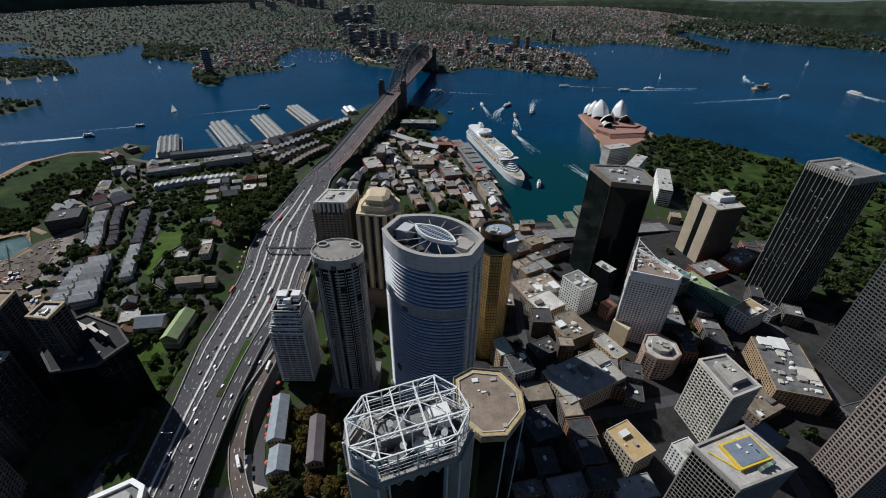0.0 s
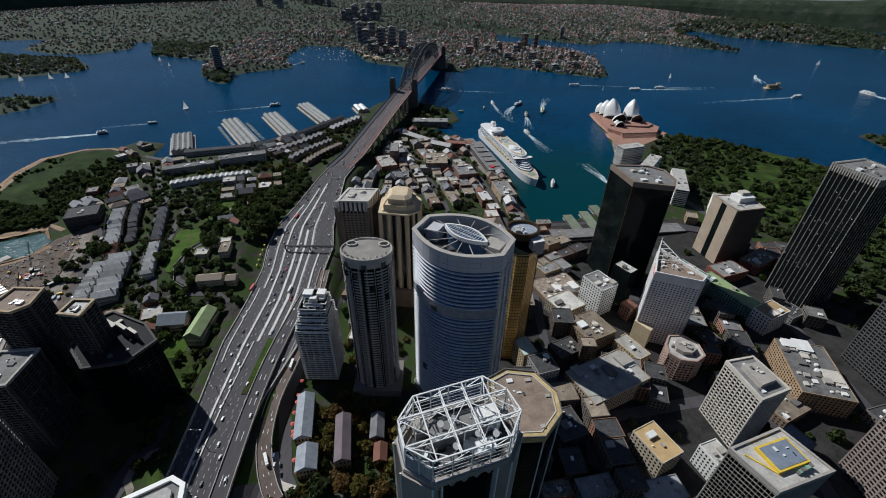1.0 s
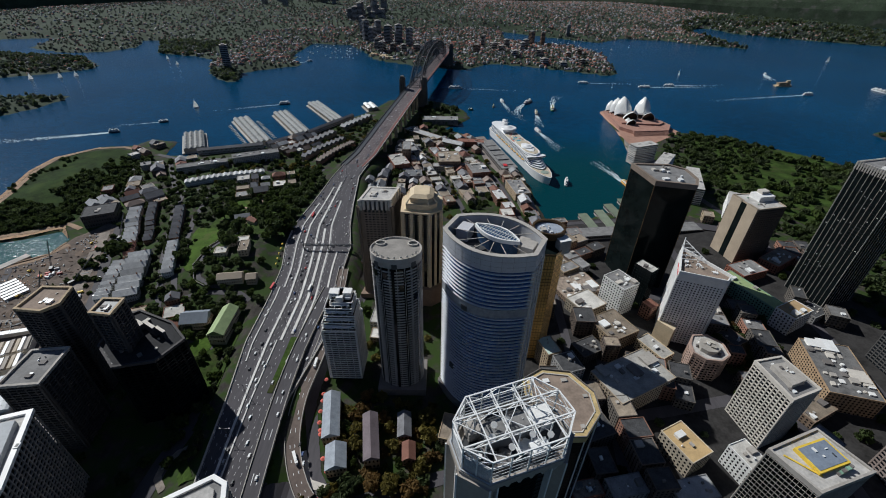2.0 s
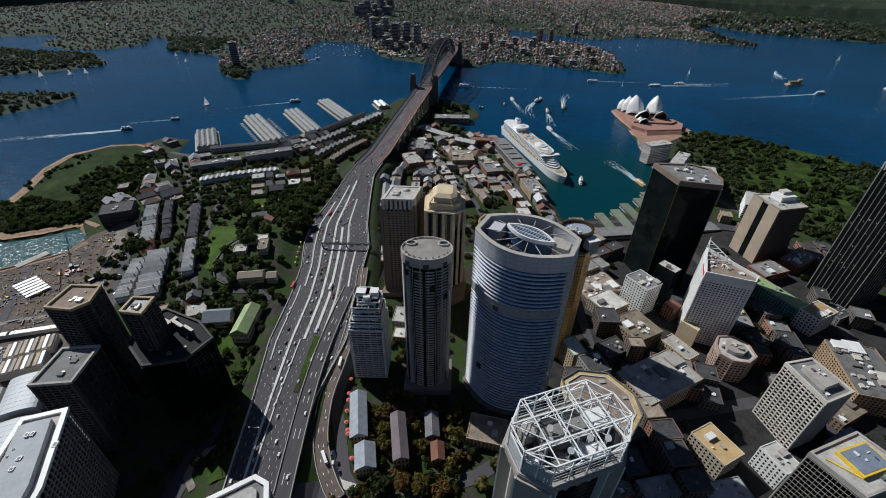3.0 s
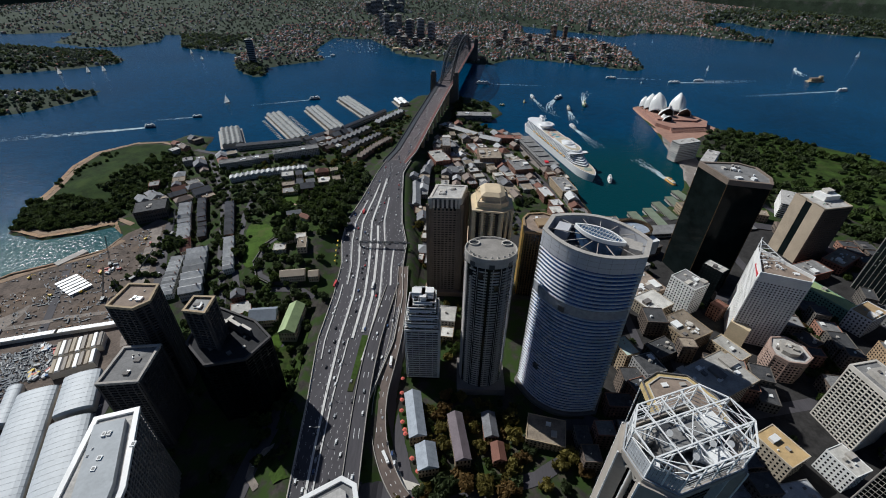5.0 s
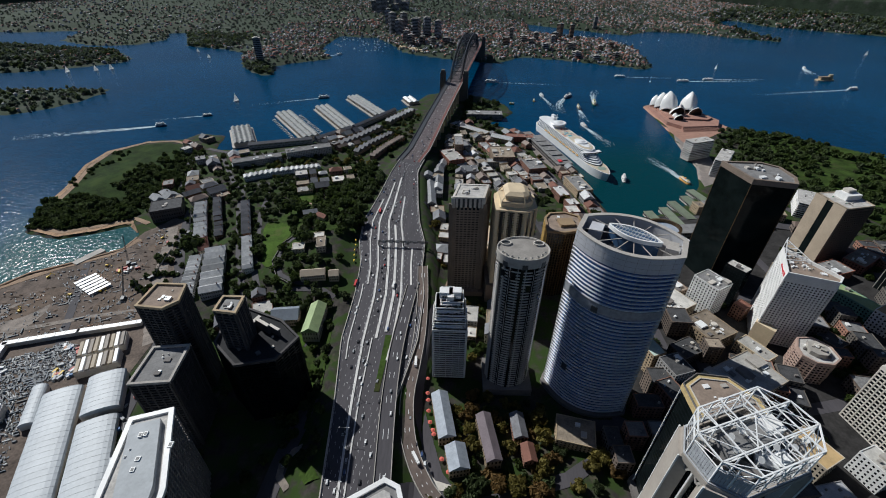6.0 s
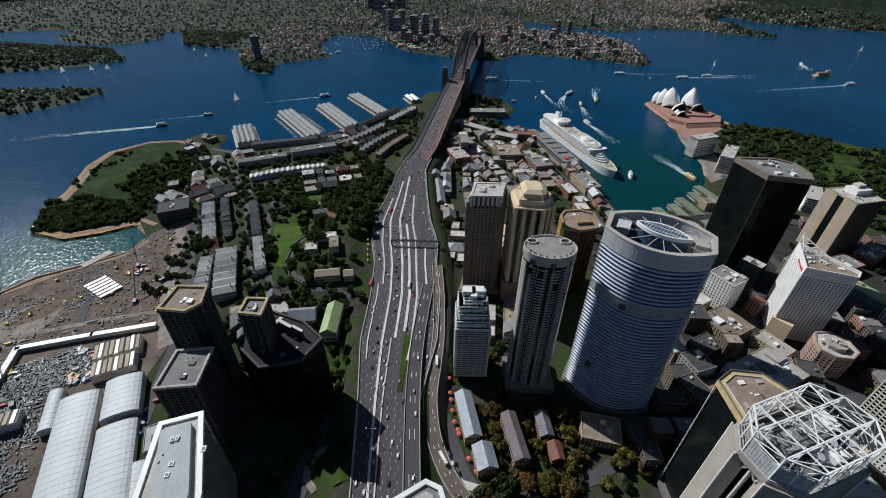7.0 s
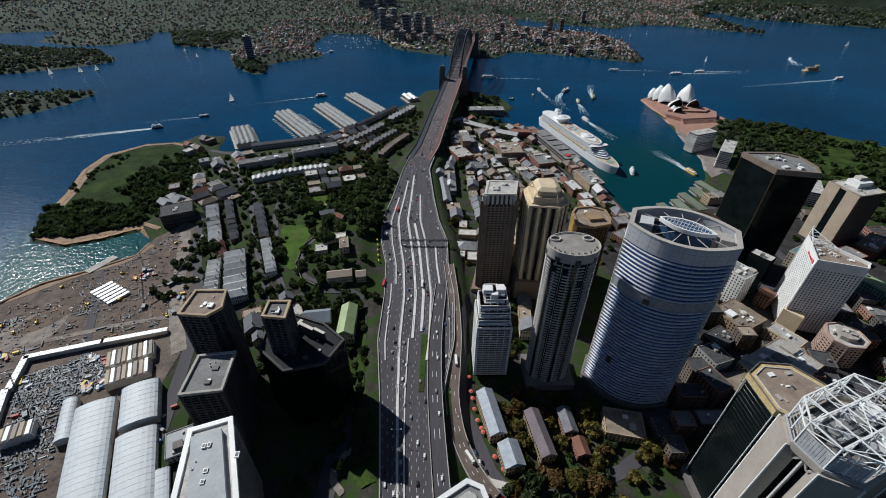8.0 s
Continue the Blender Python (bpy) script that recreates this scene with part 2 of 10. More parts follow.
def ground_grid(x, y):
    sd = signed_distance(x, y, CITY)
    h = 3.0 + np.zeros_like(x)
    for cx, cy, sx, sy, a in HILLS:
        h = h + a * np.exp(-((x - cx) / sx) ** 2 - ((y - cy) / sy) ** 2)
    flat = smoothstep(-470, -520, x) * smoothstep(600, 560, y)
    h = h * (1 - flat) + 3.0 * flat
    h = 3.0 + (h - 3.0) * smoothstep(5, 70, sd)
    cx, cz, hw = (np.interp(y, EX[:, 1], EX[:, k]) for k in (0, 2, 3))
    near = smoothstep(20, 2, np.abs(x - cx) - hw) * (y < 1420)
    h = h * (1 - near) + np.minimum(h, cz - 2.0) * near
    near2 = smoothstep(26, 8, np.abs(x - cx) - hw) * smoothstep(900, 780, y)
    h = h * (1 - near2) + (cz - 2.0) * near2
    return np.where(sd > 0, np.minimum(h, 0.3 + sd * 0.9), np.maximum(-4, sd * 0.9))


def ground(x, y):
    return float(ground_grid(np.array([float(x)]), np.array([float(y)]))[0])


def sheet(name, x0, x1, y0, y1, step, height, material, label, category):
    nx, ny = int((x1 - x0) / step) + 1, int((y1 - y0) / step) + 1
    X, Y = np.meshgrid(np.linspace(x0, x1, nx), np.linspace(y0, y1, ny))
    Z = height(X.ravel(), Y.ravel())
    co = np.stack([X.ravel(), Y.ravel(), Z], 1)
    i = (np.arange(ny - 1)[:, None] * nx + np.arange(nx - 1)[None]).ravel()
    quads = np.stack([i, i + 1, i + nx + 1, i + nx], 1)
    quads = quads[Z[quads].max(1) > -3.5]
    me = bpy.data.meshes.new(name)
    me.from_pydata(co.tolist(), [], quads.tolist())
    me.materials.append(material)
    for p in me.polygons:
        p.use_smooth = True
    ob = new(name, me)
    return tagged(ob, label, category, kind="structure")


sheet("ground", -1000, 1704, -496, 1440, 8, ground_grid, SOIL, "grey brown built-over city ground beside the harbour", "ground")

NORTH_A = [(-6000, 1300), (-1900, 1480), (-1689, 1553), (-1514, 1649), (-1416, 1747), (-1440, 1800), (-1591, 1943), (-2113, 2030), (-6000, 2100)]
NORTH_B = [(-6000, 2500), (-2393, 2345), (-2097, 2440), (-2000, 2150), (-1763, 2042), (-1597, 2088), (-1537, 2229), (-1620, 2403), (-1539, 2415), (-1360, 2086), (-1150, 2015),
           (-1060, 1960), (-953, 1702), (-858, 1594), (-786, 1575), (-831, 1713), (-799, 1765), (-724, 1814), (-647, 1875), (-714, 1998), (-758, 2153),
           (-736, 2407), (-544, 2379), (-439, 2188), (-381, 2032), (-331, 1988), (-174, 1900), (16, 1843), (133, 1976), (319, 1915), (460, 1844),
           (575, 1786), (627, 1810), (667, 2006), (697, 2240), (616, 2447), (253, 2639), (288, 2946), (668, 2651), (778, 2589)]
NORTH_C = [(941, 2745), (1175, 2714), (1333, 2565), (1535, 2470), (1493, 2714), (1432, 2891), (1591, 3253), (1716, 3270), (1765, 3049), (1935, 2912), (2102, 2788), (2311, 2680),
           (2600, 2500), (2900, 2600), (2806, 3288), (2860, 3705), (2700, 4100), (2600, 4300), (2600, 8000), (-6000, 8000)]
NORTH = NORTH_B + NORTH_C
FAR_HILLS = [(-600, 2900, 500, 500, 55), (300, 3600, 700, 600, 70), (-2200, 3300, 900, 700, 60), (1400, 4100, 700, 700, 60), (-900, 4600, 1500, 900, 70), (2200, 3200, 500, 300, 40), (-2500, 1700, 700, 300, 35),
             (300, 2150, 250, 200, 18), (-250, 2250, 200, 220, 20), (-900, 1850, 150, 150, 15), (1450, 2750, 300, 150, 30)]


def north_grid(x, y):
    sd = np.maximum(signed_distance(x, y, NORTH), signed_distance(x, y, NORTH_A))
    sd = np.maximum(sd, signed_distance(x, y, [(-1900, 900), (-1302, 1117), (-1244, 1198), (-1208, 1329), (-1260, 1377), (-1487, 1326), (-1900, 1360)]))
    h = 6.0 + np.zeros_like(x)
    for cx, cy, sx, sy, a in FAR_HILLS:
        h = h + a * np.exp(-((x - cx) / sx) ** 2 - ((y - cy) / sy) ** 2)
    h = 3 + (h - 3) * smoothstep(0, 140, sd)
    return np.where(sd > 0, np.minimum(h, 0.3 + sd * 0.5), np.maximum(-4, sd * 0.5))


def north(x, y):
    return float(north_grid(np.array([float(x)]), np.array([float(y)]))[0])


sheet("north_shore_ground", -5600, 3600, 900, 7950, 30, north_grid, FAR_LAND, "dark wooded suburban hills across the harbour", "land")

# the last ridges before the horizon: higher towards the east and the west
ang, rad_, wave = np.radians(np.linspace(-66, 66, 133)), np.array([4640, 4690, 4730, 4770, 4800]), np.random.RandomState(3)
rise = 95 + 150 * np.abs(np.sin(ang)) ** 1.4 + 9 * np.sin(ang * 19) + 6 * np.sin(ang * 43 + 1) + wave.uniform(-3, 3, len(ang))
ridge_v = [(-97 + r * math.sin(a), r * math.cos(a), -2 + (h + 2) * f) for r, f in zip(rad_, (0, 0.55, 0.8, 0.95, 1.0)) for a, h in zip(ang, rise)]
ridge_q = [(i * 133 + j, i * 133 + j + 1, (i + 1) * 133 + j + 1, (i + 1) * 133 + j) for i in range(4) for j in range(132)]
me = bpy.data.meshes.new("distant_ridge")
me.from_pydata(ridge_v, [], ridge_q)
me.materials.append(FAR_LAND)
tagged(new("distant_ridge", me), "low wooded ridges on the horizon", "land", kind="structure")

# ---------------------------------------------------------------- draped ground covers
def drape(name, poly, material, label, category, step=5.0, dz=0.35, height=ground_grid, kind="structure"):
    """A thin cover that follows the ground inside an outline."""
    xs, ys = [p[0] for p in poly], [p[1] for p in poly]
    X, Y = np.meshgrid(np.arange(min(xs) - step, max(xs) + 2 * step, step), np.arange(min(ys) - step, max(ys) + 2 * step, step))
    ny, nx = X.shape
    x, y = X.ravel().astype(float), Y.ravel().astype(float)
    sd = signed_distance(x, y, poly)
    e = 0.2
    gx = (signed_distance(x + e, y, poly) - signed_distance(x - e, y, poly)) / (2 * e)
    gy = (signed_distance(x, y + e, poly) - signed_distance(x, y - e, poly)) / (2 * e)
    out = (sd < 0) & (sd > -1.1 * step)
    x[out] -= (sd * gx)[out]
    y[out] -= (sd * gy)[out]
    i = (np.arange(ny - 1)[:, None] * nx + np.arange(nx - 1)[None]).ravel()
    quads = np.stack([i, i + 1, i + nx + 1, i + nx], 1)
    quads = quads[(sd[quads].min(1) > -1.1 * step) & (sd[quads].max(1) > 0)]
    z = height(x, y) + dz
    used = np.unique(quads)
    remap = np.zeros(len(x), int)
    remap[used] = np.arange(len(used))
    me = bpy.data.meshes.new(name)
    me.from_pydata(np.stack([x, y, z], 1)[used].tolist(), [], remap[quads].tolist())
    me.materials.append(material)
    return tagged(new(name, me), label, category, kind=kind)


def ribbon(path, width):
    """The outline of a strip along a line of points."""
    left, right = [], []
    for i, p in enumerate(path):
        a, b = Vector(path[max(0, i - 1)][:2]), Vector(path[min(len(path) - 1, i + 1)][:2])
        d = (b - a).normalized()
        n = Vector((-d.y, d.x)) * width / 2
        left.append(tuple(Vector(p[:2]) + n))
        right.append(tuple(Vector(p[:2]) - n))
    return left + right[::-1]


def street(path, width=10, m=ASPHALT, label="grey asphalt city street", dz=0.45):
    return drape("street", ribbon(path, width), m, label, "street", step=4.0, dz=dz)


HEAD_GRASS = patched(mat("headland_grass", (0.02, 0.038, 0.008), 0.95, var=0.6, scale=0.35, fine=3, bump=0.4, spec=0.1), (0.036, 0.058, 0.012), 0.03, 0.52)
drape("headland_lawn", rounded([(-760, 560), (-800, 575), (-840, 650), (-850, 720), (-880, 810), (-880, 880), (-835, 920), (-770, 930), (-720, 870), (-690, 800), (-670, 690), (-665, 600), (-690, 580)]), HEAD_GRASS, "rough green headland lawn", "lawn")
drape("shore_path", ribbon([(-636, 585), (-668, 600), (-712, 572), (-755, 553), (-800, 565), (-833, 630), (-850, 703), (-884, 800), (-890, 870), (-845, 928), (-790, 940), (-740, 920), (-715, 870)], 9), SAND, "sandy shoreline path round the headland", "path", dz=0.7)
drape("shore_rocks", ribbon([(-640, 520), (-646, 562), (-668, 590), (-710, 563), (-754, 545), (-814, 562), (-842, 626), (-860, 703), (-895, 800), (-897, 872), (-840, 935)], 9), mat("shore_sandstone", (0.34, 0.22, 0.13), 0.95, var=0.5, scale=1.5, fine=8, bump=0.6), "broken orange sandstone blocks along the shore", "rocks", dz=0.5)
drape("construction_ground", [(-745, 120), (-742, 410), (-720, 445), (-670, 476), (-630, 512), (-628, 560), (-600, 600), (-575, 590), (-500, 420), (-478, 330), (-480, 120)], SITE, "bare brown construction site ground", "construction site", dz=0.25)
drape("hilltop_lawn", [(-410, 470), (-420, 560), (-405, 680), (-340, 690), (-290, 620), (-300, 560), (-330, 520), (-370, 480)], GRASS, "mown green park lawn", "lawn")
LAWN = patched(mat("mown_lawn", (0.05, 0.09, 0.013), 0.95, var=0.5, scale=0.5, fine=4, bump=0.3, spec=0.12), (0.075, 0.095, 0.025), 0.06, 0.55)
PINK_PATH = mat("pink_gravel_path", (0.34, 0.23, 0.18), 0.9, var=0.25, scale=1, fine=6)
drape("hilltop_lawn", rounded([(-436, 563), (-426, 578), (-392, 562), (-376, 526), (-386, 496), (-376, 450), (-396, 452), (-412, 500)]), LAWN, "bright mown lawn on the hilltop", "lawn", step=4, dz=0.7)
drape("hilltop_lawn", rounded([(-421, 680), (-387, 692), (-364, 655), (-401, 640)]), LAWN, "bright mown lawn round a small fountain", "lawn", step=4, dz=0.7)
drape("verge_lawn", rounded([(-643, 686), (-611, 690), (-595, 660), (-624, 655)]), LAWN, "bright green verge above the cutting", "lawn", step=4, dz=0.6)
drape("verge_lawn", rounded([(-300, 575), (-285, 610), (-282, 560), (-292, 530)]), LAWN, "bright green verge beside the expressway", "lawn", step=4, dz=0.7)
drape("garden_lawn", rounded([(-330, 340), (-300, 345), (-305, 318), (-330, 315)]), LAWN, "bright green garden lawn", "lawn", step=4, dz=0.7)
drape("garden_path", ribbon([(-378, 690), (-364, 650), (-361, 620), (-366, 596), (-357, 560), (-345, 535)], 6), PINK_PATH, "pink gravel path through the park", "path", step=3, dz=0.85)
drape("garden_path", ribbon([(-421, 640), (-395, 648), (-361, 625), (-330, 640)], 4), PINK_PATH, "pink gravel path through the park", "path", step=3, dz=0.9)
street([(-350, 545), (-364, 525), (-377, 498), (-377, 460), (-363, 434), (-340, 420), (-310, 416)], 6, label="curved sunken park road", dz=0.8)
bm = bmesh.new()
RING = [(-358, 540), (-370, 522), (-382, 498), (-382, 458), (-367, 430), (-342, 415)]
for a, b in zip(RING, RING[1:]):
    m, d = (Vector(a) + Vector(b)) / 2, Vector(b) - Vector(a)
    obox(bm, m.x, m.y, ground(m.x, m.y) - 3, d.length + 0.6, 0.8, ground(m.x, m.y) + 2.6, math.degrees(math.atan2(d.y, d.x)))
tagged(part("retaining_wall", bm, DARK_CONCRETE), "dark curved stone retaining wall of the park road", "wall", kind="structure")
drape("roadside_lawn", [(-340, 300), (-345, 345), (-275, 350), (-268, 280), (-268, 230), (-300, 230)], GRASS, "shaded green lawn beside the expressway", "lawn")
drape("botanic_lawn", rounded([(560, 560), (520, 760), (530, 980), (600, 1100), (730, 1020), (830, 925), (915, 815), (960, 700), (1100, 720), (1250, 820), (1300, 600), (1000, 350), (700, 430)]), GRASS, "green botanic garden lawn", "lawn", step=10)
drape("opera_forecourt", [(404, 1000), (400, 1110), (406, 1290), (450, 1318), (525, 1268), (570, 1115), (530, 1080), (470, 1030), (430, 970)], mat("pink_granite_paving", (0.35, 0.2, 0.145), 0.85, var=0.2, scale=1, fine=6), "pink granite promenade paving", "paving", dz=0.5)
drape("quay_promenade", [(355, 830), (378, 968), (402, 1060), (440, 990), (420, 900), (400, 800), (345, 770)], PAVING, "brown paved quayside promenade", "paving")
drape("terminal_quay", [(20, 1050), (48, 1058), (108, 850), (112, 785), (122, 660), (95, 660), (80, 790), (40, 900)], PAVING, "paved passenger quay", "paving")
# dredged patch and haul roads on the site
SITE_DARK = mat("dug_earth", (0.13, 0.095, 0.07), 0.95, var=0.5, scale=1, fine=6)
SITE_PALE = mat("pale_gravel", (0.24, 0.205, 0.175), 0.95, var=0.45, scale=1, fine=6)
drape("excavation", rounded([(-590, 400), (-560, 425), (-530, 410), (-525, 385), (-560, 375), (-585, 380)]), SITE_DARK, "dark dug-over earth", "excavation", dz=0.5)
for e_ in ([(-700, 350), (-670, 420), (-640, 430), (-650, 370)], [(-640, 440), (-610, 490), (-590, 470), (-610, 430)], [(-560, 350), (-535, 372), (-515, 380), (-525, 350)], [(-730, 200), (-700, 290), (-660, 280), (-680, 190)], [(-600, 520), (-585, 552), (-570, 530), (-585, 505)]):
    drape("excavation", rounded(e_), SITE_DARK, "dark dug-over earth", "excavation", dz=0.5)
drape("haul_road", ribbon([(-735, 300), (-690, 330), (-640, 350), (-580, 372), (-520, 388)], 7), SITE_PALE, "pale gravel haul road", "road", dz=0.62)
# Dark sheet laid where the streets lie in the shade of the towers.
drape("city_paving", [(60, 60), (40, 250), (40, 480), (-40, 560), (60, 640), (340, 660), (480, 560), (500, 300), (420, 60)], SHADE_FLOOR, "paved floor between the city blocks, darkened for the shade of the towers", "paving", dz=0.28)
drape("haul_road", ribbon([(-480, 330), (-520, 400), (-560, 500), (-590, 575)], 16), SITE_PALE, "pale gravel haul road", "road", dz=0.55)
drape("haul_road", ribbon([(-660, 478), (-620, 400), (-580, 320), (-560, 260)], 9), ASPHALT, "grey site haul road", "road", dz=0.6)
drape("haul_road", ribbon([(-742, 416), (-690, 466), (-640, 500), (-622, 540)], 11), SAND, "sandy seawall track", "road", dz=0.6)
drape("gravel_yard", rounded([(-720, 330), (-690, 400), (-640, 400), (-640, 340), (-680, 310)]), SITE_PALE, "pale gravel yard", "yard", dz=0.4)

street([(-585, 625), (-560, 545), (-494, 408), (-470, 330), (-452, 240), (-440, 120)], 13)
street([(-520, 690), (-500, 620), (-440, 480), (-400, 400), (-370, 330)], 8)
street([(-470, 690), (-455, 600), (-405, 450), (-380, 400)], 8)
street([(-640, 860), (-590, 780), (-540, 700), (-440, 720), (-330, 760), (-290, 800)], 9)
street([(-690, 900), (-610, 870), (-520, 870), (-430, 905), (-370, 980), (-300, 1110), (-250, 1220)], 10)
street([(-560, 700), (-600, 660), (-640, 690), (-690, 800), (-700, 880)], 8)
street([(-120, 1010), (-80, 900), (-50, 800), (-20, 700), (0, 600), (20, 480)], 9)
street([(-40, 1040), (0, 960), (45, 850), (70, 740), (90, 600), (100, 440), (95, 300)], 10)
street([(-190, 640), (-120, 620), (-40, 610), (60, 620), (140, 630), (300, 650), (450, 600)], 10)
street([(-160, 545), (-60, 530), (80, 520), (180, 440), (300, 420)], 10)
street([(110, 520), (130, 330), (110, 180), (90, 60), (80, -100)], 13)
street([(300, 560), (300, 420), (280, 300), (300, 200), (290, 60)], 12)
street([(-10, 240), (60, 240), (140, 250), (280, 280), (400, 250)], 12)
street([(-110, 560), (-150, 420), (-168, 350), (-172, 260), (-150, 190), (-120, 150), (-60, 110)], 11)
street([(-165, 175), (-120, 165), (-40, 190), (0, 215), (20, 250)], 12)
street([(-300, 330), (-350, 340), (-380, 400), (-350, 410), (-300, 410), (-285, 400)], 7)
street([(380, 800), (430, 720), (450, 600), (440, 480), (400, 380), (395, 200)], 12)
street([(-190, 160), (-168, 172), (-140, 172), (-110, 160), (-70, 130)], 24, label="wide asphalt junction at the foot of the ramp", dz=0.5)
drape("traffic_island", [(-195, 208), (-193, 186), (-180, 187), (-184, 196)], GRASS, "green grass traffic island", "lawn", step=3, dz=0.9)
drape("junction_pavement", [(-168, 210), (-163, 212), (-152, 186), (-130, 180), (-132, 176), (-150, 178), (-160, 188)], LIGHT_CONCRETE, "pale curved pavement at the junction", "pavement", step=3, dz=0.95)
drape("underpass_road", ribbon([(-268, 214), (-276, 209), (-283, 198), (-282, 186), (-272, 176)], 6), SITE_PALE, "pale curved slip road under the expressway", "road", step=3, dz=0.7)
drape("roadside_lawn", [(-268, 206), (-262, 200), (-244, 180), (-256, 176), (-268, 190)], GRASS, "small lit lawn beside the slip road", "lawn", step=3, dz=0.6)
street([(-290, 120), (-285, 200), (-275, 260)], 16)


# ---------------------------------------------------------------- expressway and bridge
def strip(bm, y0, y1, off, width, dz, thick=0.0, step=12, mi=0):
    """A ribbon along the expressway; off: metres right of its centre, or a fraction of its half width as ("f", value)."""
    k = max(2, int(abs(y1 - y0) / step) + 1)
    rows = []
    for i in range(k):
        y = y0 + (y1 - y0) * i / (k - 1)
        cx, z, hw = express(y)
        o = off[1] * hw if isinstance(off, tuple) else off
        w = width(y, hw) if callable(width) else width
        rows.append([bm.verts.new((cx + o + s * w / 2, y, z + dz - t)) for s, t in ((-1, 0), (1, 0), (1, thick), (-1, thick))])
    for a, b in zip(rows, rows[1:]):
        bm.faces.new((a[0], a[1], b[1], b[0])).material_index = mi
        if thick:
            bm.faces.new((a[1], a[2], b[2], b[1])).material_index = mi
            bm.faces.new((a[3], a[0], b[0], b[3])).material_index = mi
            bm.faces.new((a[2], a[3], b[3], b[2])).material_index = mi
    if thick:
        bm.faces.new(rows[0][::-1]).material_index = mi
        bm.faces.new(rows[-1]).material_index = mi


bm = bmesh.new()
strip(bm, 100, 800, 0, lambda y, hw: 2 * hw, 0, 3.0)
road = tagged(part("road", bm, ASPHALT), "wide grey asphalt expressway with many lanes", "road", kind="structure")
# white concrete medians and kerbs between the carriageways
for f, w, y0, y1 in ((-0.66, 1.4, 420, 640), (-0.42, 2.0, 130, 700), (-0.1, 2.8, 330, 720), (0.12, 3.2, 340, 560), (0.33, 2.0, 300, 650), (0.62, 2.2, 380, 500), (-0.8, 1.2, 300, 420), (-0.2, 1.2, 120, 330)):
    bm = bmesh.new()
    strip(bm, y0, y1, ("f", f), w, 0.75, 0.7)
    part("median", bm, mat("whitened_concrete", (0.62, 0.6, 0.57), 0.8, var=0.2, scale=0.8, fine=6), road, "pale concrete median")
for s in (-1, 1):
    bm = bmesh.new()
    strip(bm, 100, 800, ("f", s * 0.985), 0.9, 1.3, 1.6)
    part("side_barrier", bm, CONCRETE, road)
bm = bmesh.new()
strip(bm, 262, 335, 9, lambda y, hw: 5 + 2 * (y - 262) / 73, 0.5, 0.5)
part("grass_median", bm, GRASS, road, "mown green grass median")
bm = bmesh.new()
for f in (-0.9, -0.74, -0.58, -0.5, -0.34, -0.26, -0.18, -0.02, 0.04, 0.2, 0.26, 0.42, 0.5, 0.7, 0.78, 0.9):
    y = 115 + (f * 37.7) % 9
    while y < 786:
        hw = express(y)[2]
        if not (0.25 < f < 0.45 and 255 < y < 340):
            strip(bm, y, y + 3.0, ("f", f), 0.17, 0.06, step=5)
        y += 12
part("lane_marking", bm, PAINT, road, "white painted lane dashes")
bpy.data.objects["lane_marking"]["kind"] = "stuff"
for f, y0, y1 in ((-0.95, 130, 780), (-0.46, 130, 700), (-0.06, 340, 720), (0.37, 300, 650), (0.94, 130, 780), (-0.7, 420, 640)):
    bm = bmesh.new()
    strip(bm, y0, y1, ("f", f), 0.25, 0.06)
    part("edge_line", bm, PAINT, road)
# elevated carriageway on the right, with its shadow gap, and the descending ramp
VIA = [(-186, 100, 27), (-192, 170, 28.5), (-197, 245, 29.5), (-198, 300, 29.5), (-196, 350, 28.5), (-190, 420, 28)]
RAMP = [(-150, 168, 19.9), (-158, 178, 20.2), (-168, 196, 21), (-177, 222, 22), (-181, 258, 23.5), (-178, 295, 25), (-175, 340, 26), (-176, 400, 27.2), (-180, 460, 28)]


def slab_road(path, width, thick, m, mi=0):
    bm = bmesh.new()
    rows = []
    for i, p in enumerate(path):
        a, b = Vector(path[max(0, i - 1)]), Vector(path[min(len(path) - 1, i + 1)])
        d = (b - a).normalized()
        n = Vector((-d.y, d.x, 0)).normalized() * width / 2
        c = Vector(p)
        rows.append([bm.verts.new(v) for v in (c + n, c - n, c - n - Vector((0, 0, thick)), c + n - Vector((0, 0, thick)))])
    for a, b in zip(rows, rows[1:]):
        for i in range(4):
            bm.faces.new((a[i], b[i], b[(i + 1) % 4], a[(i + 1) % 4]))
    bm.faces.new(rows[0])
    bm.faces.new(rows[-1][::-1])
    bmesh.ops.recalc_face_normals(bm, faces=bm.faces)
    return bm


def smooth_path(path, n=4):
    P = np.array(path, float)
    t = np.linspace(0, len(P) - 1, (len(P) - 1) * n + 1)
    out = []
    for u in t:
        i = min(int(u), len(P) - 2)
        f = u - i
        p0, p1, p2, p3 = P[max(i - 1, 0)], P[i], P[i + 1], P[min(i + 2, len(P) - 1)]
        out.append(tuple(0.5 * (2 * p1 + (p2 - p0) * f + (2 * p0 - 5 * p1 + 4 * p2 - p3) * f ** 2 + (3 * p1 - p0 - 3 * p2 + p3) * f ** 3)))
    return out


def offset_path(path, d, dz):
    out = []
    for i, p in enumerate(path):
        a, b = Vector(path[max(0, i - 1)]), Vector(path[min(len(path) - 1, i + 1)])
        t = (b - a).normalized()
        n = Vector((t.y, -t.x, 0)).normalized()
        out.append(tuple(Vector(p) + n * d + Vector((0, 0, dz))))
    return out


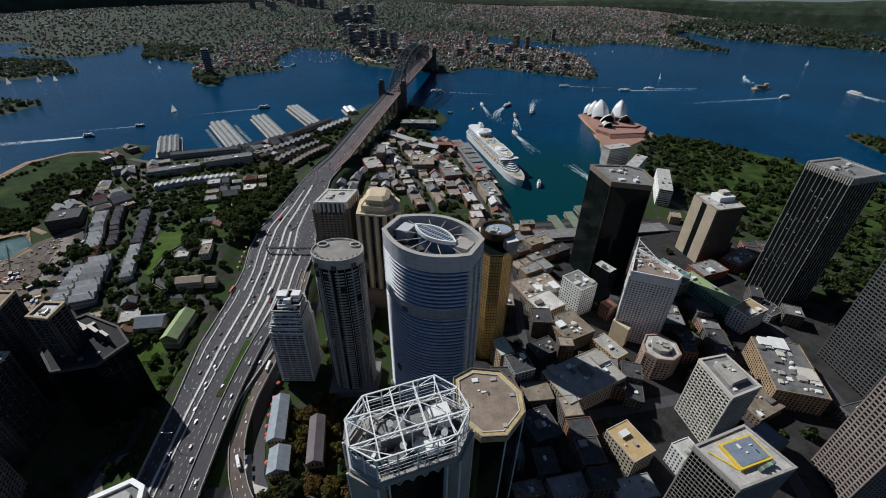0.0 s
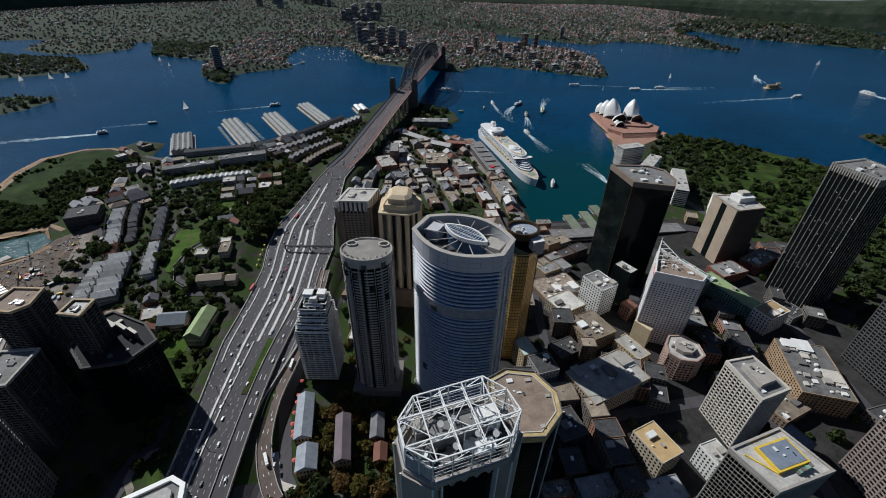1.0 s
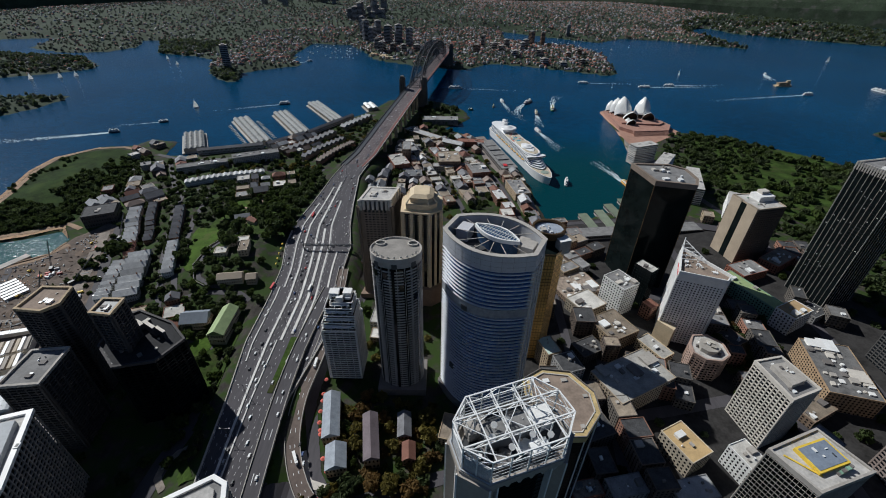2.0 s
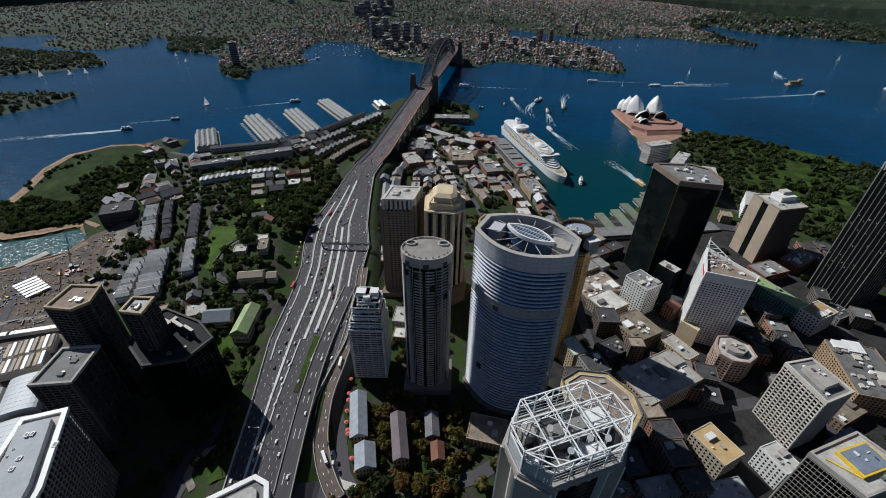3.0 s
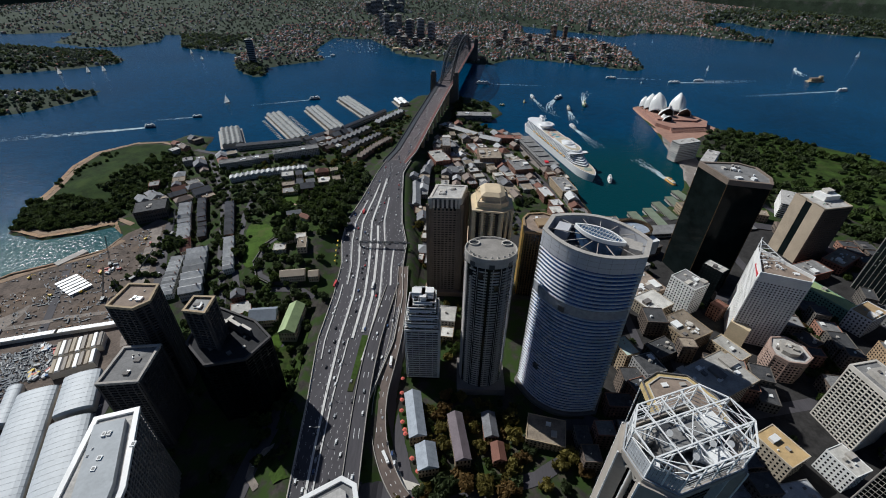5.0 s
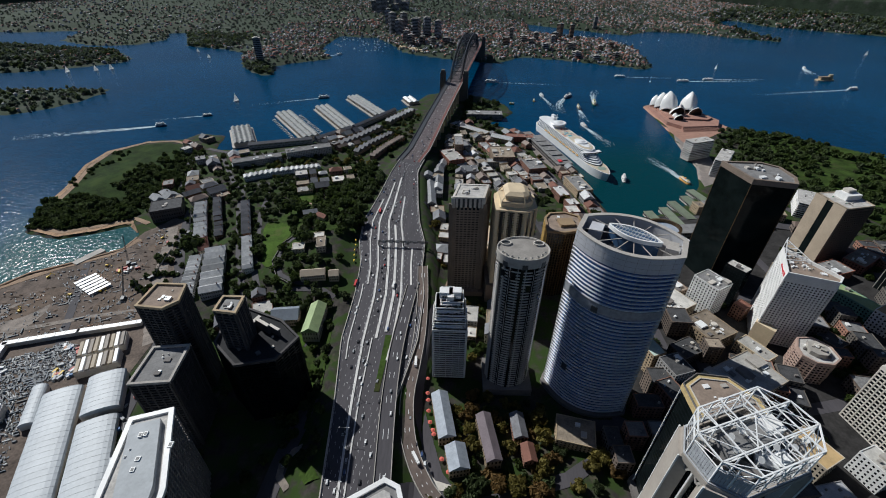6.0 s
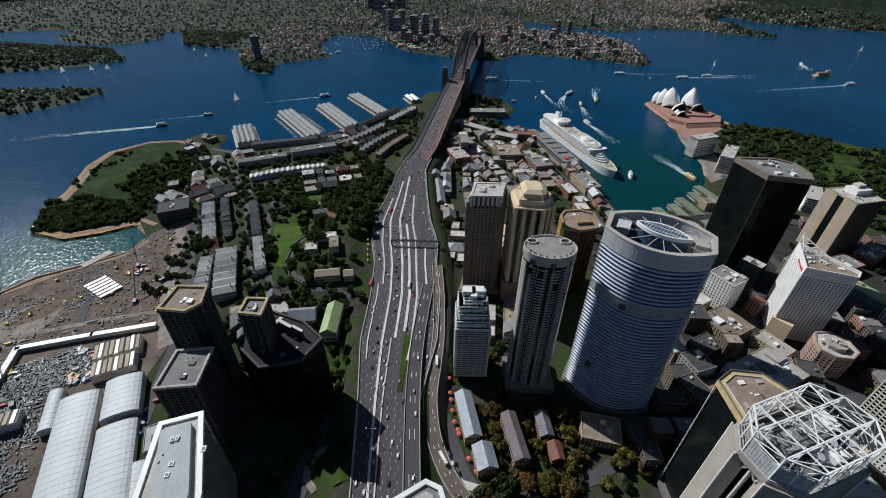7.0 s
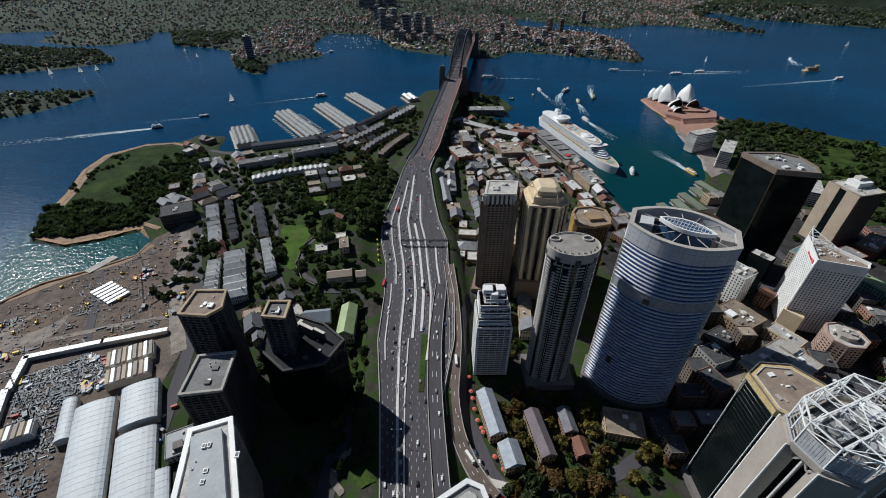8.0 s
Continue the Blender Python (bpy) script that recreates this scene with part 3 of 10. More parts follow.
for name, path, w, label, m in (("viaduct", smooth_path(VIA), 13, "elevated grey concrete carriageway with side walls", ASPHALT), ("ramp", smooth_path(RAMP), 12, "curving brown exit ramp beside the expressway", mat("brown_asphalt", (0.13, 0.1, 0.085), 0.9, var=0.3, scale=0.4, fine=3))):
    ob = tagged(part(name, slab_road(path, w, 1.6, m), m), label, "road", kind="structure")
    for s in (-1, 1):
        part("side_wall", slab_road(offset_path(path, s * (w / 2 + 0.3), 1.1), 0.6, 2.6, CONCRETE), CONCRETE, ob, "pale concrete side wall")
    bm = bmesh.new()
    for i in range(0, len(path) - 1, 2):
        a, b = Vector(path[i]), Vector(path[i + 1])
        for o in (-w / 6, w / 6):
            n = Vector(((b - a).y, -(b - a).x, 0)).normalized() * o
            m0, m1 = a.lerp(b, 0.2) + n, a.lerp(b, 0.7) + n
            d = Vector(((b - a).y, -(b - a).x, 0)).normalized() * 0.2
            bm.faces.new([bm.verts.new(v + Vector((0, 0, 0.12))) for v in (m0 - d, m0 + d, m1 + d, m1 - d)])
    bmesh.ops.recalc_face_normals(bm, faces=bm.faces)
    ob2 = part("lane_marking", bm, PAINT, ob)
    ob2["kind"] = "stuff"
    for i in range(2, len(path), 5):
        z = ground(path[i][0], path[i][1])
        if path[i][2] - 1.6 > z + 0.5:
            bm = bmesh.new()
            obox(bm, path[i][0], path[i][1], z - 1, w * 0.5, 2, path[i][2] - 1.5, 0)
            part("pier", bm, CONCRETE, ob)

# sign gantry over all the lanes
g = thing("sign_gantry", "grey steel sign gantry spanning the expressway", "gantry", (-210, 505, express(505)[1]))
for z in (7.2, 9.0):
    for dy in (-0.9, 0.9):
        bm = bmesh.new()
        bar(bm, (-36, dy, z), (34, dy, z), 0.55)
        part("chord", bm, IRON, g)
for x in (-36, -1, 34):
    bm = bmesh.new()
    box(bm, x - 0.5, -1, 0, x + 0.5, 1, 9)
    part("post", bm, IRON, g)
for x in range(-35, 34, 4):
    bm = bmesh.new()
    bar(bm, (x, -0.9, 7.2), (x + 2, 0.9, 9), 0.3)
    part("lattice", bm, IRON, g)
for x in (-28, -18, -8, 6, 16, 27):
    bm = bmesh.new()
    box(bm, x - 3, -1.3, 6, x + 3, -1.05, 9.5)
    part("sign_panel", bm, mat("sign_back", (0.25, 0.26, 0.27), 0.5), g)


# --- lamp posts along the medians
def lamp_post(x, y, z):
    r = thing("street_lamp", "tall grey steel twin-arm lamp post on the median", "street lamp", (x, y, z), group="expressway lamps")
    bm = bmesh.new()
    bar(bm, (0, 0, 0), (0, 0, 14), 0.35)
    part("pole", bm, IRON, r)
    for s in (-1, 1):
        bm = bmesh.new()
        bar(bm, (0, 0, 14), (s * 4, 0, 14.8), 0.22)
        part("arm", bm, IRON, r)
        bm = bmesh.new()
        box(bm, s * 4 - 0.6, -0.25, 14.6, s * 4 + 0.6, 0.25, 14.9)
        part("lamp_head", bm, STEEL, r)
    return r


first = None
for k in range(14):
    y = 170 + 45 * k
    cx, z, hw = express(y)
    m = pose(cx - 0.1 * hw if y > 330 else cx - 0.42 * hw, y, z)
    first = lamp_post(*m.translation) if first is None else first
    if k:
        copy_thing(first, m)

# --- bridge approach and arch bridge
BR_S, BR_N = Vector((-145, 1330, 0)), Vector((-70, 1888, 0))
BDIR = (BR_N - BR_S).normalized()
BSIDE = Vector((BDIR.y, -BDIR.x, 0))
ap = [(-232, 790, 32), (-216, 850, 34.2), (-203, 940, 37.5), (-191, 1027, 41), (-168, 1180, 47.5), (-145, 1330, 53)]
approach = tagged(part("bridge_approach_road", slab_road(ap, 49, 2.2, DECK), DECK), "reddish grey bridge approach viaduct with rail tracks", "road", kind="structure")
for off, w, dz, m, name in ((-18.5, 9, 0.1, IRON, "rail_tracks"), (19.5, 4.2, 0.09, ASPHALT_RED, "red_lane"), (-24.2, 1.0, 1.6, IRON, "side_parapet"), (24.2, 1.0, 1.6, CONCRETE, "side_parapet"), (-13.2, 0.8, 1.2, IRON, "inner_fence"), (16.6, 0.4, 0.8, CONCRETE, "inner_fence")):
    part(name, slab_road(offset_path(ap, off, dz), w, 0.2 if dz < 1 else 1.8, m), m, approach)
bm = bmesh.new()
for i in range(8):
    for o in (-10, -6.6, -3.2, 0.2, 3.6, 7, 10.4, 13.6):
        a, b = Vector(offset_path(ap, o, 0.1)[min(i, 4)]), Vector(offset_path(ap, o, 0.1)[min(i, 4) + 1])
        for k in range(0, 10):
            p, q = a.lerp(b, k / 10), a.lerp(b, (k + 0.45) / 10)
            d = BSIDE * 0.09
            if i < 5:
                bm.faces.new([bm.verts.new(v) for v in (p - d, p + d, q + d, q - d)])
ob = part("lane_marking", bm, PAINT, approach)
ob["kind"] = "stuff"
for i in range(9):
    f = i / 8
    p = Vector(ap[2]).lerp(Vector(ap[5]), f)
    for s in (-17, 17):
        c = p + BSIDE * s
        bm = bmesh.new()
        z = max(0, ground(c.x, c.y))
        obox(bm, c.x, c.y, z - 1, 6, 8, p.z - 2, -8)
        obox(bm, c.x, c.y, p.z - 5, 9, 9, p.z - 2, -8)
        part("pier", bm, SANDSTONE, approach, "sandstone pier")

bridge = thing("arch_bridge", "huge dark grey steel arch bridge with granite pylons", "bridge", (*BR_S.xy, 0), math.degrees(math.atan2(-BDIR.x, BDIR.y)))
SPAN = (BR_N - BR_S).length
NP = 28


def chord(f):
    u = 2 * f - 1
    lo = 8 + 108 * (1 - u * u)
    hi = 134 - 52 * u * u - 22 * (u * u) ** 4
    return lo, hi


solid_deck = bmesh.new()
box(solid_deck, -24.5, -10, 51, 24.5, SPAN + 120, 53)
deck = part("deck", solid_deck, DECK, bridge, "reddish grey road deck")
for off, w, z, m, name in ((-18.5, 9, 53.15, IRON, "rail_tracks"), (19.5, 4.2, 53.1, ASPHALT_RED, "red_lane")):
    bm = bmesh.new()
    box(bm, off - w / 2, -9, 52.8, off + w / 2, SPAN + 110, z)
    part(name, bm, m, deck)
for x in (-24.3, 24.3, -13.2):
    bm = bmesh.new()
    box(bm, x - 0.3, -9, 53, x + 0.3, SPAN + 110, 54.8)
    part("railing", bm, IRON, deck)
for s in (-15, 15):
    for i in range(NP + 1):
        f, g2 = i / NP, (i + 1) / NP
        y, y2 = SPAN * f, SPAN * g2
        lo, hi = chord(f)
        bm = bmesh.new()
        bar(bm, (s, y, lo), (s, y, hi), 1.3)
        part("post", bm, IRON, bridge)
        if lo > 53:
            bm = bmesh.new()
            bar(bm, (s, y, 53), (s, y, lo), 0.8)
            part("hanger", bm, IRON, bridge)
        elif lo < 50:
            bm = bmesh.new()
            bar(bm, (s, y, lo), (s, y, 51), 1.0)
            part("column", bm, IRON, bridge)
        if i < NP:
            lo2, hi2 = chord(g2)
            for a, b, w, n in (((s, y, lo), (s, y2, lo2), 2.2, "lower_chord"), ((s, y, hi), (s, y2, hi2), 2.0, "upper_chord")):
                bm = bmesh.new()
                bar(bm, a, b, w)
                part(n, bm, IRON, bridge)
            bm = bmesh.new()
            bar(bm, (s, y, hi) if i < NP / 2 else (s, y, lo), (s, y2, lo2) if i < NP / 2 else (s, y2, hi2), 1.1)
            part("diagonal", bm, IRON, bridge)
for i in range(NP + 1):
    f = i / NP
    lo, hi = chord(f)
    y = SPAN * f
    bm = bmesh.new()
    bar(bm, (-15, y, hi), (15, y, hi), 1.3)
    part("cross_brace", bm, IRON, bridge)
    if lo > 62 or lo < 45:
        bm = bmesh.new()
        bar(bm, (-15, y, lo), (15, y, lo), 1.2)
        part("cross_brace", bm, IRON, bridge)
    if i < NP:
        lo2, hi2 = chord((i + 1) / NP)
        for a, b in (((-15, y, hi), (15, SPAN * (i + 1) / NP, hi2)), ((15, y, hi), (-15, SPAN * (i + 1) / NP, hi2))):
            bm = bmesh.new()
            bar(bm, a, b, 0.7)
            part("wind_brace", bm, IRON, bridge)
# Granite darkened: the pylons stand in silhouette, and that shade is in the colour.
PYLON = mat("silhouette_granite", (0.1, 0.088, 0.075), 0.85, var=0.25, scale=0.5, fine=5)
for y in (-16, SPAN + 16):
    for s in (-33, 33):
        bm = bmesh.new()
        prism(bm, rect(s - 9, y - 10, s + 9, y + 10), -3, 78, rect(s - 7, y - 8, s + 7, y + 8))
        pyl = part("pylon", bm, PYLON, bridge, "grey granite pylon")
        bm = bmesh.new()
        box(bm, s - 8, y - 9, 78, s + 8, y + 9, 80.5)
        part("pylon_cornice", bm, PYLON, pyl)
        bm = bmesh.new()
        prism(bm, rect(s - 6, y - 7, s + 6, y + 7), 80.5, 88, rect(s - 5, y - 6, s + 5, y + 6))
        part("pylon_top", bm, PYLON, pyl)
        bm = bmesh.new()
        box(bm, s - 2, y - 10.5, 57, s + 2, y + 10.5, 70)
        part("pylon_opening", bm, IRON, pyl)
    bm = bmesh.new()
    box(bm, -30, y - 8, 0, 30, y + 8, 50.5)
    part("abutment_tower", bm, PYLON, bridge)

# ---------------------------------------------------------------- towers
def centre(pts):
    return sum(p[0] for p in pts) / len(pts), sum(p[1] for p in pts) / len(pts)


def start_tower(name, label, pts, category="skyscraper", base=None):
    """An Empty on the ground at the middle of the plan, and the plan and ground height in its own coordinates."""
    cx, cy = centre(pts)
    z0 = min(ground(*p) for p in pts) - 1.0 if base is None else base
    return thing(name, label, category, (cx, cy, z0)), [(p[0] - cx, p[1] - cy) for p in pts], z0


def lift(z):
    return Matrix.Translation((0, 0, z))


def solid(name, root, pts, z0, z1, m, label="", top=None):
    bm = bmesh.new()
    prism(bm, pts, z0, z1, top)
    return part(name, bm, m, root, label)


def bands(name, root, pts, z0, z1, step, high, out, m, skip=(), label="", deep=0.6):
    """A spandrel round the tower at each floor."""
    bm = bmesh.new()
    ring_band(bm, pts, out, deep, 0, high)
    me = mesh_of(name, bm, m)
    k = int((z1 - z0) / step)
    for i in range(k + 1):
        if i not in skip and z0 + i * step + high <= z1 + 0.01:
            part(name, me, None, root, label, lift(z0 + i * step))


def piers(name, root, pts, z0, z1, spacing, wide, out, m, edges=None, label="", deep=0.5, ends=True):
    """Upright piers along the edges of the plan."""
    area = sum(a[0] * b[1] - b[0] * a[1] for a, b in zip(pts, pts[1:] + pts[:1]))
    pts = pts if area > 0 else pts[::-1]
    bm = bmesh.new()
    box(bm, -wide / 2, -out, 0, wide / 2, deep, z1 - z0)
    me = mesh_of(name, bm, m)
    k = len(pts)
    for e in range(k):
        if edges is not None and e not in edges:
            continue
        p, q = Vector(pts[e]), Vector(pts[(e + 1) % k])
        n = max(1, round((q - p).length / spacing))
        a = math.degrees(math.atan2(q.y - p.y, q.x - p.x))
        for i in range(n + 1 if ends else n):
            o = p.lerp(q, (i + (0 if ends else 0.5)) / n)
            part(name, me, None, root, label, pose(o.x, o.y, z0, 0, 0, a))


def parapet(root, pts, z, high, thick, m, label="", name="parapet"):
    bm = bmesh.new()
    ring_band(bm, pts, 0.15, thick, z - 0.4, z + high)
    return part(name, bm, m, root, label)


def plant(root, pts, z, seed, count, mats, big=8.0, high=4.0):
    """Machine rooms, ducts and fans on a flat roof."""
    r = random.Random(seed)
    sd_pts = inset(pts, 2.5)
    xs, ys = [p[0] for p in sd_pts], [p[1] for p in sd_pts]
    made = 0
    for _ in range(count * 12):
        if made >= count:
            break
        x, y = r.uniform(min(xs), max(xs)), r.uniform(min(ys), max(ys))
        if signed_distance(np.array([x]), np.array([y]), sd_pts)[0] < 1.5:
            continue
        made += 1
        s = r.choice((0.25, 0.35, 0.5, 1.0))
        lx, ly, h = r.uniform(0.5, 1) * big * s, r.uniform(0.5, 1) * big * s, r.uniform(0.3, 1) * high * (0.4 + s * 0.6)
        bm = bmesh.new()
        kind = r.random()
        a = math.degrees(math.atan2(pts[1][1] - pts[0][1], pts[1][0] - pts[0][0]))
        if kind < 0.72:
            obox(bm, 0, 0, -0.3, lx, ly, h, 0)
            obox(bm, 0, 0, h, lx * 1.06, ly * 1.06, h + 0.25, 0)
        else:
            bmesh.ops.create_cone(bm, cap_ends=True, segments=12, radius1=lx * 0.3, radius2=lx * 0.28, depth=h, matrix=Matrix.Translation((0, 0, h / 2 - 0.2)))
            bmesh.ops.create_cone(bm, cap_ends=True, segments=12, radius1=lx * 0.2, radius2=lx * 0.2, depth=0.6, matrix=Matrix.Translation((0, 0, h)))
        part("roof_plant", bm, r.choice(mats), root, "", pose(x, y, z, 0, 0, a))


ROOF_MATS = [CONCRETE, LIGHT_CONCRETE, DARK_CONCRETE, STEEL, WHITE]
ROOF_GREY = mat("grey_roof_membrane", (0.2, 0.195, 0.19), 0.9, var=0.35, scale=1.2, fine=6)
ROOF_PALE = mat("pale_roof_membrane", (0.45, 0.43, 0.4), 0.9, var=0.35, scale=1.2, fine=6)
ROOF_BROWN = mat("brown_roof_membrane", (0.26, 0.2, 0.155), 0.9, var=0.3, scale=1.4, fine=6)
SPANDREL_BLUE = mat("pale_aluminium_spandrel", (0.76, 0.77, 0.79), 0.4, 0.0, 0.12, 0.8, 5, 0.05)
TOWER_GREY = mat("grey_tower_concrete", (0.22, 0.205, 0.19), 0.75, var=0.22, scale=0.6, fine=6)
TOWER_BROWN = mat("brown_tower_concrete", (0.2, 0.155, 0.12), 0.8, var=0.22, scale=0.6, fine=6)
TAN = mat("tan_precast", (0.42, 0.34, 0.25), 0.75, var=0.18, scale=0.6, fine=6)
BRONZE = mat("bronze_frame", (0.12, 0.075, 0.035), 0.4, 0.5, 0.3, 1, 5, 0.05)
YELLOW = mat("yellow_paint", (0.75, 0.52, 0.06), 0.6, var=0.2, scale=2, fine=8)
PAD_GREY = mat("blue_grey_deck_paint", (0.2, 0.235, 0.29), 0.7, var=0.2, scale=2, fine=8)
RED_SIGN = mat("red_sign_face", (0.6, 0.03, 0.04), 0.5, var=0.1, scale=2, fine=8)
COPPER = mat("green_copper", (0.2, 0.34, 0.25), 0.7, var=0.3, scale=1, fine=6)
GREEN_ROOF = mat("pale_green_sheet_roof", (0.3, 0.38, 0.18), 0.6, var=0.2, scale=1, fine=6)
SLATE = mat("slate_roof", (0.13, 0.13, 0.14), 0.7, var=0.35, scale=1, fine=8, each=0.3)


# --- curved lens-shaped office tower
def lens_plan(half, wide, end, n=18, c=(0, 0), deg=0.0):
    cs, sn = math.cos(radians(deg)), math.sin(radians(deg))
    us = [-1 + 2 * i / n for i in range(n + 1)]
    raw = [(half * u, -(end + (wide - end) * (1 - u * u))) for u in us] + [(half * u, end + (wide - end) * (1 - u * u)) for u in reversed(us)]
    return [(c[0] + cs * x - sn * y, c[1] + sn * x + cs * y) for x, y in raw]


def lens_tower():
    z1 = 200.0
    plan = lens_plan(38, 29.5, 12, 20, (-6.5, 282), -27)
    root, pts, z0 = start_tower("office_tower", "curved lens-shaped office tower with blue glass and pale bands", plan, base=17.0)
    cx, cy = centre(plan)
    top = z1 - z0
    solid("glass_body", root, inset(pts, 1.1), -2, top - 13.5, GLASS_BLUE, "blue tinted glass")
    step, count = 3.75, 45
    bm = bmesh.new()
    k = len(pts)
    # each spandrel is a sill band under a thin projecting sunshade
    ring_band(bm, pts, 0.1, 1.2, 0, 0.95)
    ring_band(bm, pts, 0.75, 0.2, 0.95, 1.2)
    me = mesh_of("spandrel", bm, SPANDREL_BLUE)
    for i in range(count):
        if i not in (33, 34):
            part("spandrel", me, None, root, "pale aluminium spandrel", lift(1 + i * step))
    piers("mullion", root, pts, 1, top - 14, 30, 0.14, -0.75, TOWER_GREY, edges=[e for e in range(42) if e not in (20, 41)], deep=1.3, ends=False)
    for e in (20, 41):                               # ladder of slabs and blank walls on both ends
        p, q = Vector(pts[e]), Vector(pts[(e + 1) % k])
        a = math.degrees(math.atan2(q.y - p.y, q.x - p.x))
        for f in ((0.09, 0.5, 0.91) if e == 20 else (0.06, 0.94)):
            bm = bmesh.new()
            w = 2.4 if e == 20 else 1.3
            box(bm, -w, -0.9, 0, w, 1.5, top - 14)
            part("end_wall", bm, LIGHT_CONCRETE, root, "", pose(*p.lerp(q, f), 0, 0, 0, a))
    # blank crown in tall panels, with an open roof well behind it
    bm = bmesh.new()
    ring_band(bm, pts, 0.4, 2.6, top - 14, top - 0.4)
    part("crown", bm, mat("crown_panel_grey", (0.5, 0.5, 0.52), 0.6, var=0.12, scale=0.6, fine=5), root, "plain pale grey panelled crown")
    piers("crown_joint", root, inset(pts, -0.4), top - 14, top - 0.4, 30, 0.16, 0.06, TOWER_GREY, edges=range(0, 42, 2), deep=0.2, ends=False)
    for z in (top - 9.5, top - 5):
        bm = bmesh.new()
        ring_band(bm, inset(pts, -0.4), 0.05, 0.3, z, z + 0.14)
        part("crown_joint", bm, TOWER_GREY, root)
    bm = bmesh.new()
    ring_band(bm, pts, 0.7, 2.9, top - 0.4, top + 0.5)
    part("crown_coping", bm, mat("coping_stone", (0.42, 0.39, 0.35), 0.8, var=0.2, scale=0.6, fine=5), root, "stone coloured coping")
    solid("roof_deck", root, inset(pts, 2.7), top - 13, top - 12, IRON)
    # lens-shaped glazed roof light with white rim and cross louvres
    turn = -39
    lc = (-4.5 - cx, 281.5 - cy)
    lens = lens_plan(20, 8.2, 0.5, 16, lc, turn)
    bm = bmesh.new()
    prism(bm, inset(lens, 1.0), top - 12, top + 1.2)
    light = part("roof_light", bm, mat("roof_light_glass", (0.05, 0.1, 0.19), 0.2, 0.2, 0.3, 3, 10, 0), root, "blue glazed lens-shaped roof light")
    bm = bmesh.new()
    ring_band(bm, lens, 0.35, 0.9, top - 1, top + 2.2)
    part("rim", bm, WHITE, light, "white rim")
    c, s = math.cos(radians(turn)), math.sin(radians(turn))
    for i in range(-7, 8):
        u = i / 8
        w = 7.6 * (1 - u * u)
        bm = bmesh.new()
        obox(bm, lc[0] + c * 19.5 * u, lc[1] + s * 19.5 * u, top + 1.1, 0.34, 2 * w, top + 1.6, turn)
        part("louvre", bm, WHITE, light)
    for o in (-2.6, 2.6):
        bm = bmesh.new()
        obox(bm, lc[0] - s * o, lc[1] + c * o, top + 1.3, 30, 0.4, top + 1.9, turn)
        part("louvre_rail", bm, WHITE, light)
    for i in range(12):                               # struts across the well
        a = 2 * math.pi * i / 12 + 0.2
        d = Vector((math.cos(a), math.sin(a)))
        t0 = 0.0
        while signed_distance(np.array([lc[0] + d.x * t0]), np.array([lc[1] + d.y * t0]), lens)[0] > 0:
            t0 += 0.5
        t1 = t0
        while signed_distance(np.array([lc[0] + d.x * t1]), np.array([lc[1] + d.y * t1]), inset(pts, 2.6))[0] > 0 and t1 < 60:
            t1 += 0.5
        bm = bmesh.new()
        bar(bm, (lc[0] + d.x * t0, lc[1] + d.y * t0, top - 2), (lc[0] + d.x * t1, lc[1] + d.y * t1, top - 2.4), 0.5)
        part("roof_strut", bm, CONCRETE, root)
    # machine rooms stand in the eastern horn of the well
    for u, v, lx, ly, z in ((27, 2, 12, 10, -1.0), (29, -6, 9, 5, 1.2), (22, 9, 8, 6, -3), (-26, 3, 10, 14, -2.5)):
        x, y = -6.5 - cx + math.cos(radians(-27)) * u - math.sin(radians(-27)) * v, 282 - cy + math.sin(radians(-27)) * u + math.cos(radians(-27)) * v
        bm = bmesh.new()
        obox(bm, x, y, top - 12, lx, ly, top + z, -27)
        part("plant_room", bm, CONCRETE if u > 0 else mat("crown_panel_grey", (0.5, 0.5, 0.52), 0.6), root)
    bm = bmesh.new()
    ring_band(bm, pts, 0.1, 0.6, 1 + 33 * step - 1.6, 1 + 35 * step - 0.6)
    part("plant_floor_grille", bm, mat("plant_grille_grey", (0.3, 0.31, 0.33), 0.6, var=0.3, scale=3, fine=14), root, "grey louvred plant floor")
    for e, z in ((7, 1 + 33 * step - 2), (4, 43)):
        p, q = Vector(pts[e]), Vector(pts[e + 1])
        bm = bmesh.new()
        box(bm, -2.6, -0.8, 0, 2.6, 1, 5.4)
        part("vent_opening", bm, IRON, root, "dark vent opening", pose(*p.lerp(q, 0.5), z, 0, 0, math.degrees(math.atan2(q.y - p.y, q.x - p.x))))
    plant(root, inset(pts, 5), top - 12, 5, 14, [IRON, DARK_CONCRETE, CONCRETE], 6, 4)
    solid("podium", root, inset(pts, -3), -6, 3, DARK_CONCRETE)


lens_tower()


